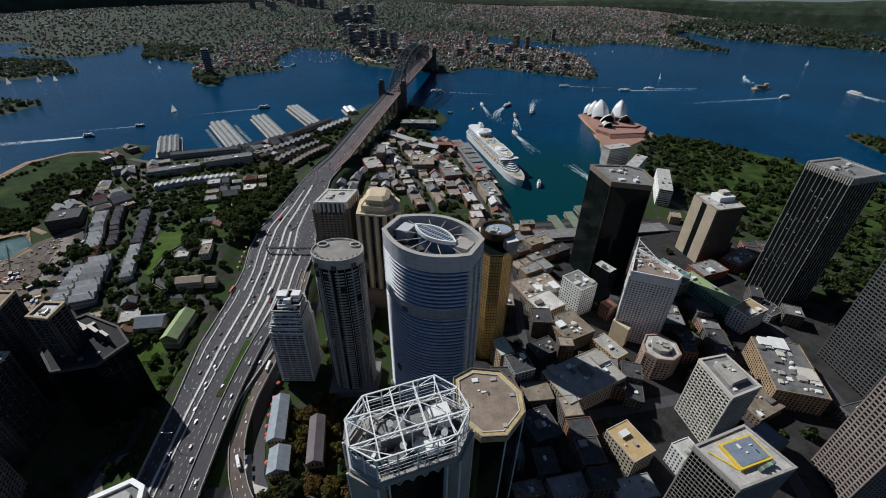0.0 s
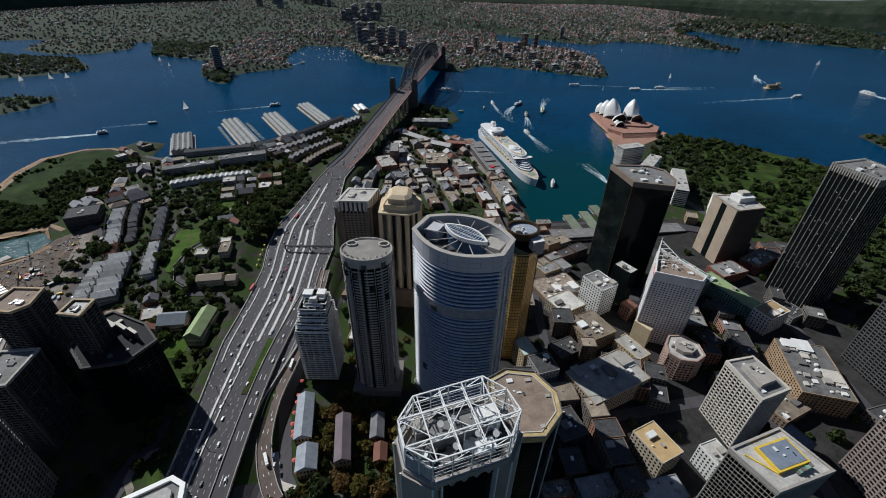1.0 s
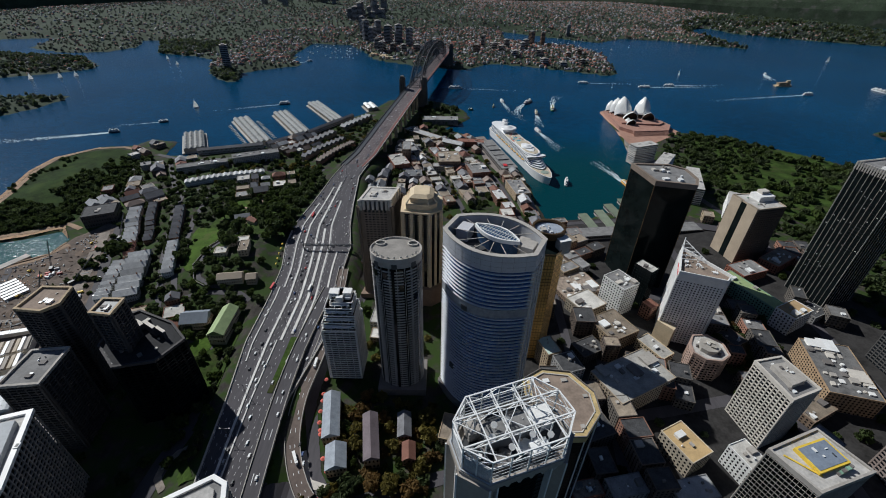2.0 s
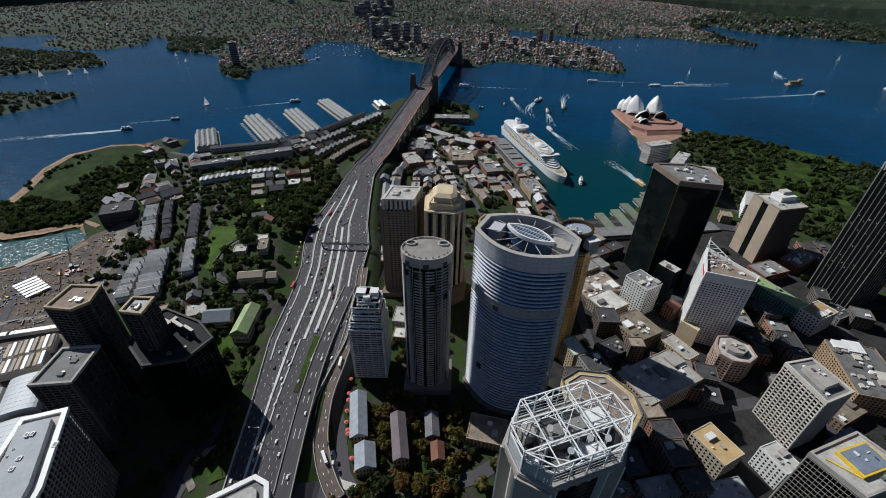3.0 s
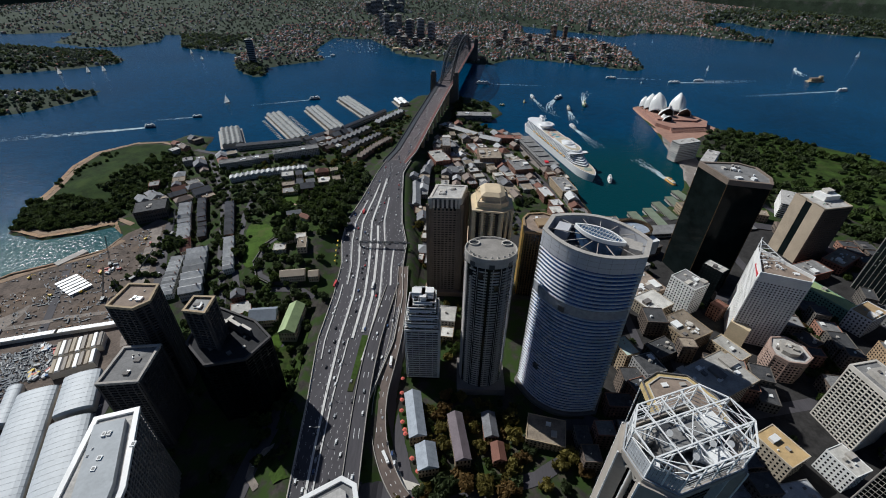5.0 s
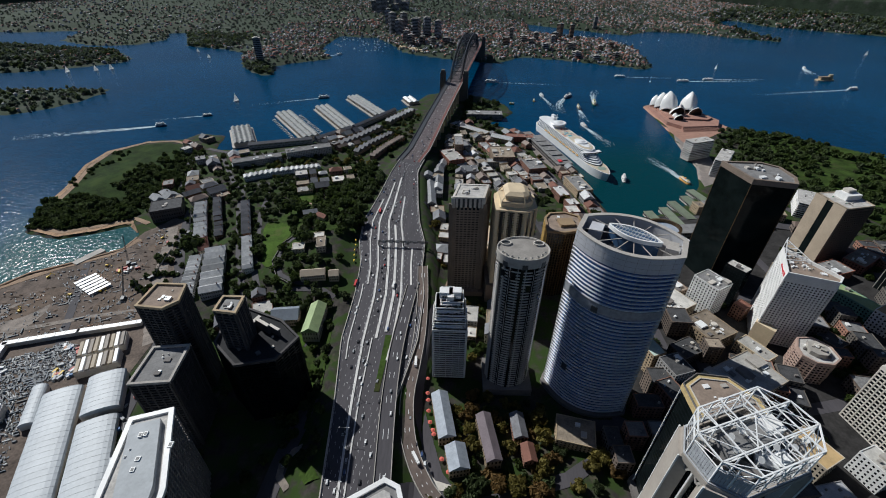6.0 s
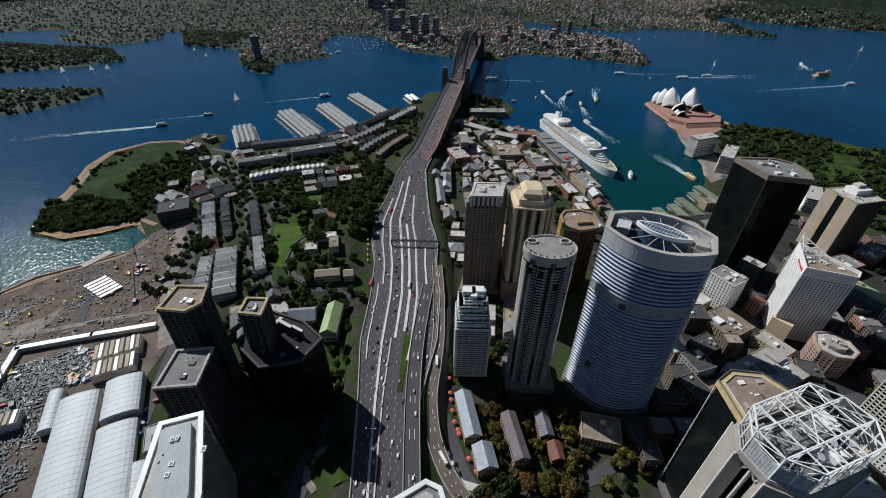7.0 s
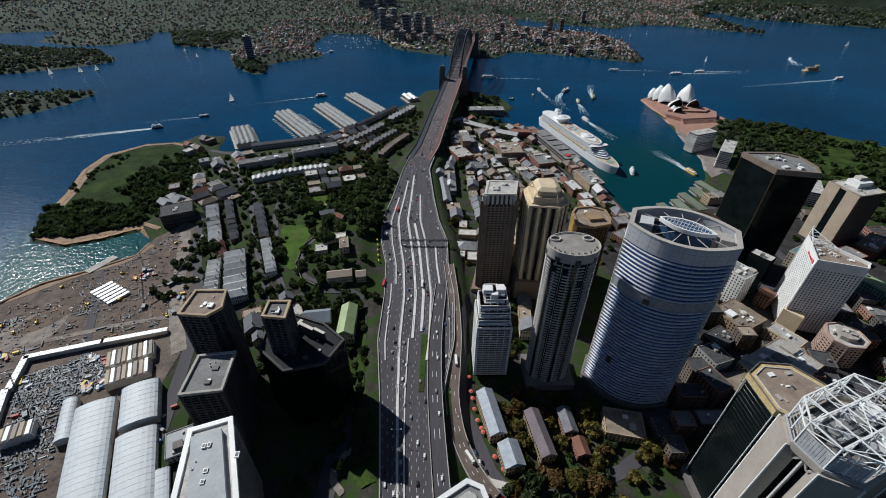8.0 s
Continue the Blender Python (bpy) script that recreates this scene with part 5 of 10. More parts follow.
# --- octagonal tower with brown roof pad, and the tower with the white roof frame
def octagon_tower():
    plan = [(10, 188), (22, 196), (41, 194), (53, 178), (53, 163), (40, 147), (25, 146), (10, 160)]
    root, pts, z0 = start_tower("office_tower", "dark octagonal tower with flat brown roof pad", plan, base=18.0)
    top = 146 - z0
    solid("glass_body", root, inset(pts, 1.0), -4, top - 3, GLASS_BLACK)
    bands("floor_line", root, inset(pts, 0.9), 3, top - 5, 3.7, 0.5, 0.1, GLASS_DARK)
    piers("white_fin", root, pts, -2, top - 4, 60, 0.5, 0.3, WHITE, edges=(2, 4, 5, 6, 7))
    bm = bmesh.new()
    ring_band(bm, pts, 0.6, 3.2, top - 4, top + 0.6)
    part("roof_walkway", bm, mat("ochre_walkway", (0.5, 0.38, 0.18), 0.8, var=0.3, scale=2, fine=8), root, "ochre perimeter walkway")
    parapet(root, inset(pts, -0.3), top, 1.6, 0.4, DARK_CONCRETE)
    parapet(root, inset(pts, 3.0), top, 1.0, 0.5, LIGHT_CONCRETE, name="inner_kerb")
    solid("roof", root, inset(pts, 3.2), top - 2, top + 0.3, ROOF_BROWN, "brown weathered roof")
    for x, y, lx, ly, h in ((-8, 15, 4, 3, .8), (4, 16, 4, 2.6, .8), (15, 4, 3, 2.2, .7), (-14, -2, 2, 4, .6), (-11, -4, 1, 3, .5), (8, -18, 2.5, 2.5, 1.2), (-3, 6, 3, 1.2, .5), (0, 5, 1.2, 2.6, .4), (-6, 7, 1.5, 1, .4)):
        bm = bmesh.new()
        obox(bm, x, y, top + 0.2, lx, ly, top + 0.3 + h, 10)
        part("roof_hatch", bm, random.choice((IRON, CONCRETE, WHITE)), root)
    solid("podium", root, inset(pts, -3), -6, 6, DARK_CONCRETE)


octagon_tower()


def frame_tower():
    """Corners run H A B C D E F G: piers of concrete on the four cut corners, black glass between, an open steel frame on top."""
    plan = [(-39.5, 110), (-34, 122), (-2, 134), (8.5, 127), (13.5, 116), (8, 104), (-24, 92.3), (-35.5, 98)]
    root, pts, z0 = start_tower("office_tower", "concrete and black glass tower with white steel roof frame", plan, base=18.0)
    deck, z_hi = 198 - z0, 214.5 - z0
    PIER = mat("tan_pier_concrete", (0.35, 0.31, 0.265), 0.8, var=0.16, scale=0.5, fine=5)
    GREY_STEEL = mat("galvanised_mesh", (0.42, 0.43, 0.44), 0.6, var=0.25, scale=3, fine=14)
    solid("glass_body", root, inset(pts, 3.2), -4, deck - 5, GLASS_BLACK, "black glass")
    bands("floor_line", root, inset(pts, 3.1), 3, deck - 8, 3.7, 0.5, 0.1, GLASS_DARK)
    k = len(pts)
    P = [Vector(p) for p in pts]
    for e in (0, 2, 4, 6):                               # broad concrete piers, wider than the corner that they carry
        p, q = P[e], P[(e + 1) % k]
        d = (q - p).normalized()
        o = Vector((d.y, -d.x))
        o = o if o.dot(p) > 0 else -o
        a, b = p - d * 1.2 + o * 2.6, q + d * 1.2 + o * 2.6
        bm = bmesh.new()
        prism(bm, [tuple(a), tuple(b), tuple(b - o * 6), tuple(a - o * 6)], -4, deck - 0.6)
        part("concrete_pier", bm, PIER, root, "broad plain concrete pier")
        for c in (a, b):
            bm = bmesh.new()
            prism(bm, [tuple(c + o * .12 - d * .35), tuple(c + o * .12 + d * .35), tuple(c - o * .5 + d * .35), tuple(c - o * .5 - d * .35)], -3, deck - 0.2)
            part("pier_edge", bm, WHITE, root)
    for e in (1, 5, 3, 7):                               # white edge fins and raking struts between the piers
        p, q = P[e], P[(e + 1) % k]
        for f in ((0.12, 0.88) if e in (1, 5) else (0.5,)):
            bm = bmesh.new()
            box(bm, -0.35, -0.4, 0, 0.35, 3.4, deck - 4)
            part("fin", bm, WHITE, root, "", pose(*p.lerp(q, f), 0, 0, 0, math.degrees(math.atan2(p.y - q.y, p.x - q.x))))
        for i in range(6 if e in (1, 5) else 2):
            n = 6 if e in (1, 5) else 2
            a, b = p.lerp(q, i / n), p.lerp(q, (i + 1) / n)
            m = (a + b) / 2
            for c in (a, b):
                bm = bmesh.new()
                bar(bm, (*c, deck - 1.4), (*m, deck - 6.5), 0.8)
                part("raking_strut", bm, CONCRETE, root)
    solid("machine_deck", root, inset(pts, 0.3), deck - 2, deck - 1, DARK_CONCRETE)
    bm = bmesh.new()
    ring_band(bm, pts, 1.4, 0.9, deck - 2.2, deck + 1.2)
    part("parapet", bm, PIER, root, "tan concrete parapet")
    solid("deck_floor", root, inset(pts, 1), deck - 1, deck - 0.7, IRON)
    # upper ring
    ins = pts
    I = [Vector(p) for p in ins]
    frame_root = part("roof_frame", (lambda b: (ring_band(b, ins, 0.3, 0.3, z_hi - 0.6, z_hi), b)[1])(bmesh.new()), STEEL, root, "white steel space frame")
    bm = bmesh.new()
    ring_band(bm, ins, 0.22, 0.22, z_hi - 5.2, z_hi - 4.8)
    part("middle_ring", bm, STEEL, frame_root)
    bm = bmesh.new()
    ring_band(bm, inset(pts, -0.8), 0.3, 0.3, deck + 1.4, deck + 1.9)
    part("lower_ring", bm, GREY_STEEL, frame_root)
    for e in range(k):
        p, q = I[e], I[(e + 1) % k]
        n = max(1, round((q - p).length / 8.5))
        for i in range(n):
            a, b = p.lerp(q, i / n), p.lerp(q, (i + 1) / n)
            bm = bmesh.new()
            bar(bm, (*a, deck - 0.7), (*a, z_hi - 0.3), 0.55)
            part("post", bm, STEEL, frame_root)
            bm = bmesh.new()
            bar(bm, (*(a if i % 2 else b), z_hi - 5), (*(b if i % 2 else a), z_hi - 0.3), 0.28)
            part("brace", bm, STEEL, frame_root)
        for z in np.linspace(deck + 2.8, z_hi - 6.4, 4):   # maintenance rails below the frame
            bm = bmesh.new()
            bar(bm, (*p, z), (*q, z), 0.2)
            part("side_rail", bm, GREY_STEEL, frame_root)
    # mesh screen on the cut corner that faces the water, and along the foot of the west side
    for e in (7, 6):
        p, q = I[e].lerp(I[(e + 1) % k], 0.04), I[e].lerp(I[(e + 1) % k], 0.96)
        for j in range(9):
            a, b = p.lerp(q, j / 9), p.lerp(q, (j + 0.86) / 9)
            bm = bmesh.new()
            prism(bm, [tuple(a), tuple(b), tuple(b * 0.99), tuple(a * 0.99)], deck + 1.4, z_hi - 6.2)
            part("mesh_panel", bm, GREY_STEEL, frame_root)
    # two deep trusses along the length and cross beams between the long sides
    z_l = z_hi - 3.2

    def truss(a, b, n, w=0.6, deep=True):
        a, b = Vector(a), Vector(b)
        bm = bmesh.new()
        bar(bm, (*a, z_hi - 0.3), (*b, z_hi - 0.3), w)
        part("top_beam", bm, STEEL, frame_root)
        if not deep:
            return
        bm = bmesh.new()
        bar(bm, (*a, z_l), (*b, z_l), 0.36)
        part("lower_chord", bm, STEEL, frame_root)
        for i in range(n):
            c, d = a.lerp(b, i / n), a.lerp(b, (i + 1) / n)
            bm = bmesh.new()
            bar(bm, (*(c if i % 2 else d), z_l), (*(d if i % 2 else c), z_hi - 0.4), 0.26)
            part("web", bm, STEEL, frame_root)

    H, A, B, C, D, E, F, G = I
    truss(G, D, 10)
    truss(H, C, 10)
    for f in (0.05, 0.36, 0.68, 0.97):
        truss(A.lerp(B, f), F.lerp(E, f), 6, 0.5, f in (0.36, 0.68))
    for a, b in ((A, H.lerp(C, 0.2)), (G, F.lerp(E, 0.2)), (H, G.lerp(D, 0.24)), (B, H.lerp(C, 0.78)), (E, G.lerp(D, 0.8)), (D, H.lerp(C, 0.8)),
                 (H.lerp(C, 0.3), G.lerp(D, 0.55)), (H.lerp(C, 0.6), G.lerp(D, 0.35)), (H.lerp(C, 0.6), G.lerp(D, 0.85))):
        bm = bmesh.new()
        bar(bm, (*a, z_hi - 0.3), (*b, z_hi - 0.3), 0.34)
        part("diagonal", bm, STEEL, frame_root)
    for f in (0.2, 0.5, 0.8):
        for a, b in ((G, D), (H, C)):
            c = a.lerp(b, f)
            bm = bmesh.new()
            bar(bm, (*c, deck - 0.7), (*c, z_l), 0.55)
            part("inner_post", bm, STEEL, frame_root)
    # machines: a raised platform with cooling towers, ducts and dishes
    ax = (D - G).normalized()
    ay = Vector((-ax.y, ax.x))
    deg = math.degrees(math.atan2(ax.y, ax.x))
    for u, v, lx, ly, h, m in ((0, 2, 26, 9, 6.5, ROOF_GREY), (-14, 8, 9, 7, 5, CONCRETE), (15, 3, 10, 8, 7.5, WHITE), (9, -9, 8, 5, 4, STEEL), (-8, -9, 7, 5, 3, DARK_CONCRETE)):
        c = ax * u + ay * v
        bm = bmesh.new()
        obox(bm, c.x, c.y, deck - 0.8, lx, ly, deck + h, deg)
        obox(bm, c.x, c.y, deck + h, lx + 0.5, ly + 0.5, deck + h + 0.3, deg)
        part("machine_room", bm, m, root)
    plant(root, inset(pts, 3), deck - 0.7, 91, 26, [STEEL, WHITE, CONCRETE, DARK_CONCRETE], 7, 5)
    r = random.Random(12)
    for i in range(18):                                  # dishes on stalks and pipes among the machines
        c = ax * r.uniform(-20, 20) + ay * r.uniform(-9, 11)
        bm = bmesh.new()
        a = r.uniform(0, 6.28)
        if i % 3:
            bar(bm, (c.x, c.y, deck + 4), (c.x + 6 * math.cos(a), c.y + 6 * math.sin(a), deck + r.uniform(5, 9)), 0.3)
            part("pipe", bm, STEEL, root)
        else:
            bar(bm, (c.x, c.y, deck), (c.x, c.y, deck + 8.6), 0.3)
            bmesh.ops.create_cone(bm, cap_ends=True, segments=14, radius1=0.5, radius2=1.5, depth=0.6, matrix=Matrix.Translation((c.x, c.y, deck + 9)) @ Matrix.Rotation(0.6, 4, "X"))
            part("dish", bm, WHITE, root, "white dish aerial")


frame_tower()


# --- stepped apartment block by the expressway
def terrace_block():
    plan = [(-158, 287), (-126, 287), (-126, 319), (-158, 319)]
    root, pts, z0 = start_tower("apartment_block", "white stepped apartment block with roof terraces", plan, base=20.0)
    top = 110 - z0
    GLZ = GLASS_DARK
    steps = [(0, top - 24, 0, 16, 16), (top - 24, top - 18, 3.5, 16, 14.5), (top - 18, top - 12, 7, 14, 14.5), (top - 12, top - 6, 10.5, 14, 12), (top - 6, top - 2, 14.5, 9, 12), (top - 2, top + 2, 19, 9, 3)]
    PALE = mat("pale_balcony_render", (0.6, 0.6, 0.58), 0.7, var=0.15, scale=0.8, fine=6)
    for a, b, s, w0, w1 in steps:
        q = [(-w0, -16 + s), (w1, -16 + s), (w1, 15.8), (-w0, 15.8)]
        solid("storey_body", root, inset(q, 1.0), a - (4 if a == 0 else 0), b, GLZ)
        bm = bmesh.new()
        ring_band(bm, q, 0.6, 1.6, 0, 0.35)
        ring_band(bm, inset(q, -0.4), 0.15, 0.1, 0.35, 1.0)
        me = mesh_of("balcony", bm, PALE if a == 0 else WHITE)
        z = a + 0.2
        while z < b - 1:
            part("balcony", me, None, root, "", lift(z))
            z += 3.05
        solid("terrace_deck", root, q, b - 0.4, b, LIGHT_CONCRETE)
        parapet(root, q, b, 1.0, 0.3, WHITE, name="terrace_rail")
        for x in (-w0 * 0.45, w1 * 0.2, w1 * 0.62):      # dividing walls and canopies on each terrace
            if a > 0:
                bm = bmesh.new()
                box(bm, x - 0.25, -16 + s - 3.3, a - 0.2, x + 0.25, -16 + s + 1, a + 2.4)
                part("terrace_divider", bm, WHITE, root)
        if 0 < a < top - 3:
            bm = bmesh.new()
            box(bm, -w0 + 2, -16 + s - 2.0, a + 2.7, w1 - 3, -16 + s + 0.6, a + 2.95)
            part("canopy", bm, STEEL, root)
    for x, y, lx, ly, h in ((-6, 8, 9, 8, 5), (6, 10, 8, 8, 4), (0, 2, 6, 4, 3.2)):
        bm = bmesh.new()
        box(bm, x - lx / 2, y - ly / 2, top - 2, x + lx / 2, y + ly / 2, top + h)
        part("plant_room", bm, WHITE, root)
    piers("fin_wall", root, pts, 0, top - 24, 6.4, 0.4, 0.7, mat("pale_balcony_render", (0.6, 0.6, 0.58), 0.7), deep=1.4)
    r = random.Random(3)
    for a, b, s, w0, w1 in steps[1:5]:
        for _ in range(7):
            bm = bmesh.new()
            x = r.uniform(-14, 14)
            bmesh.ops.create_icosphere(bm, subdivisions=1, radius=r.uniform(0.4, 0.9), matrix=Matrix.Translation((x, -14.2 + s - 2, a + 0.7)))
            part("planter", bm, GRASS, root)
    plant(root, [(-8, 2), (11, 2), (11, 14), (-8, 14)], top - 2, 13, 9, [WHITE, STEEL, CONCRETE], 6, 3)


terrace_block()


# --- group beside the construction site
# Near-black walls: the shaded faces of this tower group are put into the colour.
SHADE_CHARCOAL = mat("shade_charcoal_brick", (0.055, 0.05, 0.05), 0.8, var=0.3, scale=0.6, fine=6)


def bay_tower(label, plan, z1, m, floors, seed, roof, rim):
    root, pts, z0 = start_tower("apartment_tower", label, plan, base=6.0)
    top = z1 - z0
    solid("body", root, inset(pts, 1.2), -4, top - 2, GLASS_DARK)
    bands("balcony", root, pts, 1, top - 4, floors, 1.2, 0.4, m, deep=1.5)
    piers("fin_wall", root, pts, 0, top - 1, 6.5, 1.6, 0.1, m, deep=1.8)
    solid("roof", root, inset(pts, 0.6), top - 3, top - 1.2, roof)
    bm = bmesh.new()
    ring_band(bm, pts, 0.6, 1.4, top - 2, top + 0.6)
    part("rim", bm, rim, root)
    plant(root, inset(pts, 3), top - 1.2, seed, 7, ROOF_MATS, 5, 2)
    return root, pts, top


bay_tower("dark apartment tower with brown roof and stepped glass bays", [(-410, 268), (-409, 298), (-382, 298), (-377, 276), (-386, 266)], 124, SHADE_CHARCOAL, 3.1, 81, ROOF_BROWN, SANDSTONE)
bay_tower("dark apartment tower with square tan roof ring", [(-336, 258), (-336, 276), (-318, 276), (-317, 256)], 131, SHADE_CHARCOAL, 3.1, 82, IRON, SANDSTONE)
bay_tower("dark brick apartment tower with grey roof terrace", [(-391, 210), (-393, 248), (-364, 252), (-360, 214)], 96, SHADE_CHARCOAL, 3.1, 83, ROOF_GREY, CONCRETE)
bay_tower("black stepped office block with pale roof steps", [(-352, 296), (-340, 308), (-300, 292), (-278, 272), (-290, 246), (-322, 238), (-350, 262)], 88, GLASS_BLACK, 3.6, 84, mat("black_roof_felt", (0.018, 0.018, 0.02), 0.9, var=0.4, scale=2, fine=8), SHADE_CHARCOAL)
# pale terrace steps on the black block
for k, (x, y, lx, ly, z, a) in enumerate(((-334, 292, 22, 3, 78, -25), (-322, 286, 3, 12, 82, -25), (-312, 280, 16, 2.5, 86, -30), (-300, 276, 12, 2, 84, -30), (-326, 298, 10, 3, 74, -25))):
    bm = bmesh.new()
    obox(bm, 0, 0, -8, lx, ly, 11, 0)
    st = part("terrace_step", bm, SHADE_CHARCOAL)
    bm = bmesh.new()
    obox(bm, 0, 0, 11, lx + 0.6, ly + 0.6, 11.5, 0)
    part("coping", bm, LIGHT_CONCRETE, st)
    tagged(st, "white-topped terrace step on a black block", "terrace")
    st.matrix_world = pose(x, y, z, 0, 0, a)


def corner_tower():
    plan = [(-178, 133), (-169, 129), (-158, 96), (-164, 62), (-222, 62), (-210, 113)]
    root, pts, z0 = start_tower("office_tower", "office tower with white-rimmed grey roof beside the expressway", plan, base=18.0)
    top = 121 - z0
    solid("glass_body", root, pts, -4, top - 2, GLASS_DARK)
    bands("spandrel", root, pts, 1, top - 4, 3.7, 1.3, 0.3, CONCRETE)
    bm = bmesh.new()
    ring_band(bm, pts, 0.6, 2.2, top - 3, top + 1)
    part("parapet", bm, WHITE, root, "broad white parapet")
    solid("roof", root, inset(pts, 2), top - 3, top - 0.5, ROOF_GREY)
    solid("roof_step", root, inset(pts, 6), top - 0.5, top + 1.5, ROOF_PALE)


corner_tower()


def white_roof_block():
    plan = [(-350, 112), (-366, 178), (-341, 187), (-316, 132), (-312, 112)]
    root, pts, z0 = start_tower("office_block", "grey gridded office block with broad white roof", plan, base=6.0)
    top = 101 - z0
    solid("body", root, inset(pts, 0.8), -4, top - 2, GLASS_DARK)
    bands("spandrel", root, pts, 1, top - 4, 3.7, 1.3, 0.3, TOWER_GREY)
    piers("pier", root, pts, 0, top - 2, 4.2, 0.9, 0.5, TOWER_GREY)
    bm = bmesh.new()
    ring_band(bm, pts, 1.2, 2.2, top - 2, top + 0.6)
    part("roof_rim", bm, WHITE, root, "white roof rim")
    solid("roof", root, inset(pts, 1.8), top - 2.5, top - 1, ROOF_PALE)
    q = [(-3, -24), (-24, 27), (-6, 33), (15, -12), (18, -24)]
    solid("upper_roof", root, q, top - 1, top + 3, mat("pale_grey_roof", (0.4, 0.42, 0.43), 0.7, var=0.15, scale=1, fine=6), "pale grey upper roof")
    for x, y, lx, ly, h in ((-12, 20, 2.2, 3.4, 1.2), (-9, 21, 2.2, 3.4, 1.0), (-13, 10, 1, 1.4, .6), (-13, 5, 1, 1.4, .6), (-4, 4, 3, 3, .7), (-3, -3, 2.6, 3, .7), (12, 14, 3, 4, 1.2)):
        bm = bmesh.new()
        obox(bm, x, y, top + 2.9, lx, ly, top + 3 + h, 8)
        cap = part("roof_hatch", bm, WHITE, root)
        bm = bmesh.new()
        obox(bm, x, y, top + 3 + h, lx * 0.6, ly * 0.6, top + 3.15 + h, 8)
        part("hatch_lid", bm, IRON, cap)


white_roof_block()

# ---------------------------------------------------------------- harbour landmarks
TILE = mat("glazed_white_tile", (0.8, 0.79, 0.75), 0.3, var=0.06, scale=1, fine=6, bump=0.03)
GRANITE = mat("podium_granite", (0.36, 0.2, 0.15), 0.8, var=0.2, scale=1, fine=6)


def shell(root, x, y, z, turn, h, w, l, lean=0.55):
    """One roof shell: two ribbed halves from a foot on each side to a common ridge; it opens towards +y before the turn."""
    bm = bmesh.new()
    nu, nv = 12, 10
    ridge = []
    for i in range(nu + 1):
        u = i / nu
        ridge.append(Vector((0, -l * 0.55 + l * u, h * math.sin(math.pi / 2 * min(1, 0.1 + u * 0.9)) ** 0.8)))
    for s in (-1, 1):
        foot = Vector((s * w / 2, l * 0.12, 0))
        rows = []
        for i, r in enumerate(ridge):
            row = []
            for j in range(nv + 1):
                v = j / nv
                p = foot.lerp(r, v)
                bulge = math.sin(math.pi * v) * 0.16 * (r - foot).length
                p += Vector((s * 0.8, -0.35 * (1 - i / nu), 0.55)).normalized() * bulge
                row.append(bm.verts.new(p))
            rows.append(row)
        for a, b in zip(rows, rows[1:]):
            for j in range(nv):
                q = (a[j], a[j + 1], b[j + 1], b[j])
                try:
                    bm.faces.new(q if s > 0 else q[::-1])
                except ValueError:
                    pass
    bmesh.ops.remove_doubles(bm, verts=bm.verts, dist=0.05)
    bmesh.ops.recalc_face_normals(bm, faces=bm.faces)
    bmesh.ops.solidify(bm, geom=bm.faces[:], thickness=0.9)
    for f in bm.faces:
        f.smooth = True
    m = pose(x, y, z, 0, 0, turn)
    sh = part("shell", bm, TILE, root, "white tiled roof shell", m)
    bm = bmesh.new()
    top = ridge[-1] - Vector((0, l * 0.1, h * 0.06))
    f1, f2 = Vector((-w * 0.46, l * 0.1, 0)), Vector((w * 0.46, l * 0.1, 0))
    k = 10
    left = [bm.verts.new(f1.lerp(top, i / k) + Vector((-0.13 * w * math.sin(math.pi * i / k), 0, 0.1 * h * math.sin(math.pi * i / k)))) for i in range(k + 1)]
    right = [bm.verts.new(f2.lerp(top, i / k) + Vector((0.13 * w * math.sin(math.pi * i / k), 0, 0.1 * h * math.sin(math.pi * i / k)))) for i in range(k)] + [left[-1]]
    for i in range(k):
        vs = [left[i], right[i], right[i + 1], left[i + 1]] if i < k - 1 else [left[i], right[i], left[-1]]
        bm.faces.new(vs)
    part("glass_wall", bm, mat("bronze_glass", (0.03, 0.022, 0.015), 0.15, spec=0.6, bump=0), sh, "dark bronze glass wall")


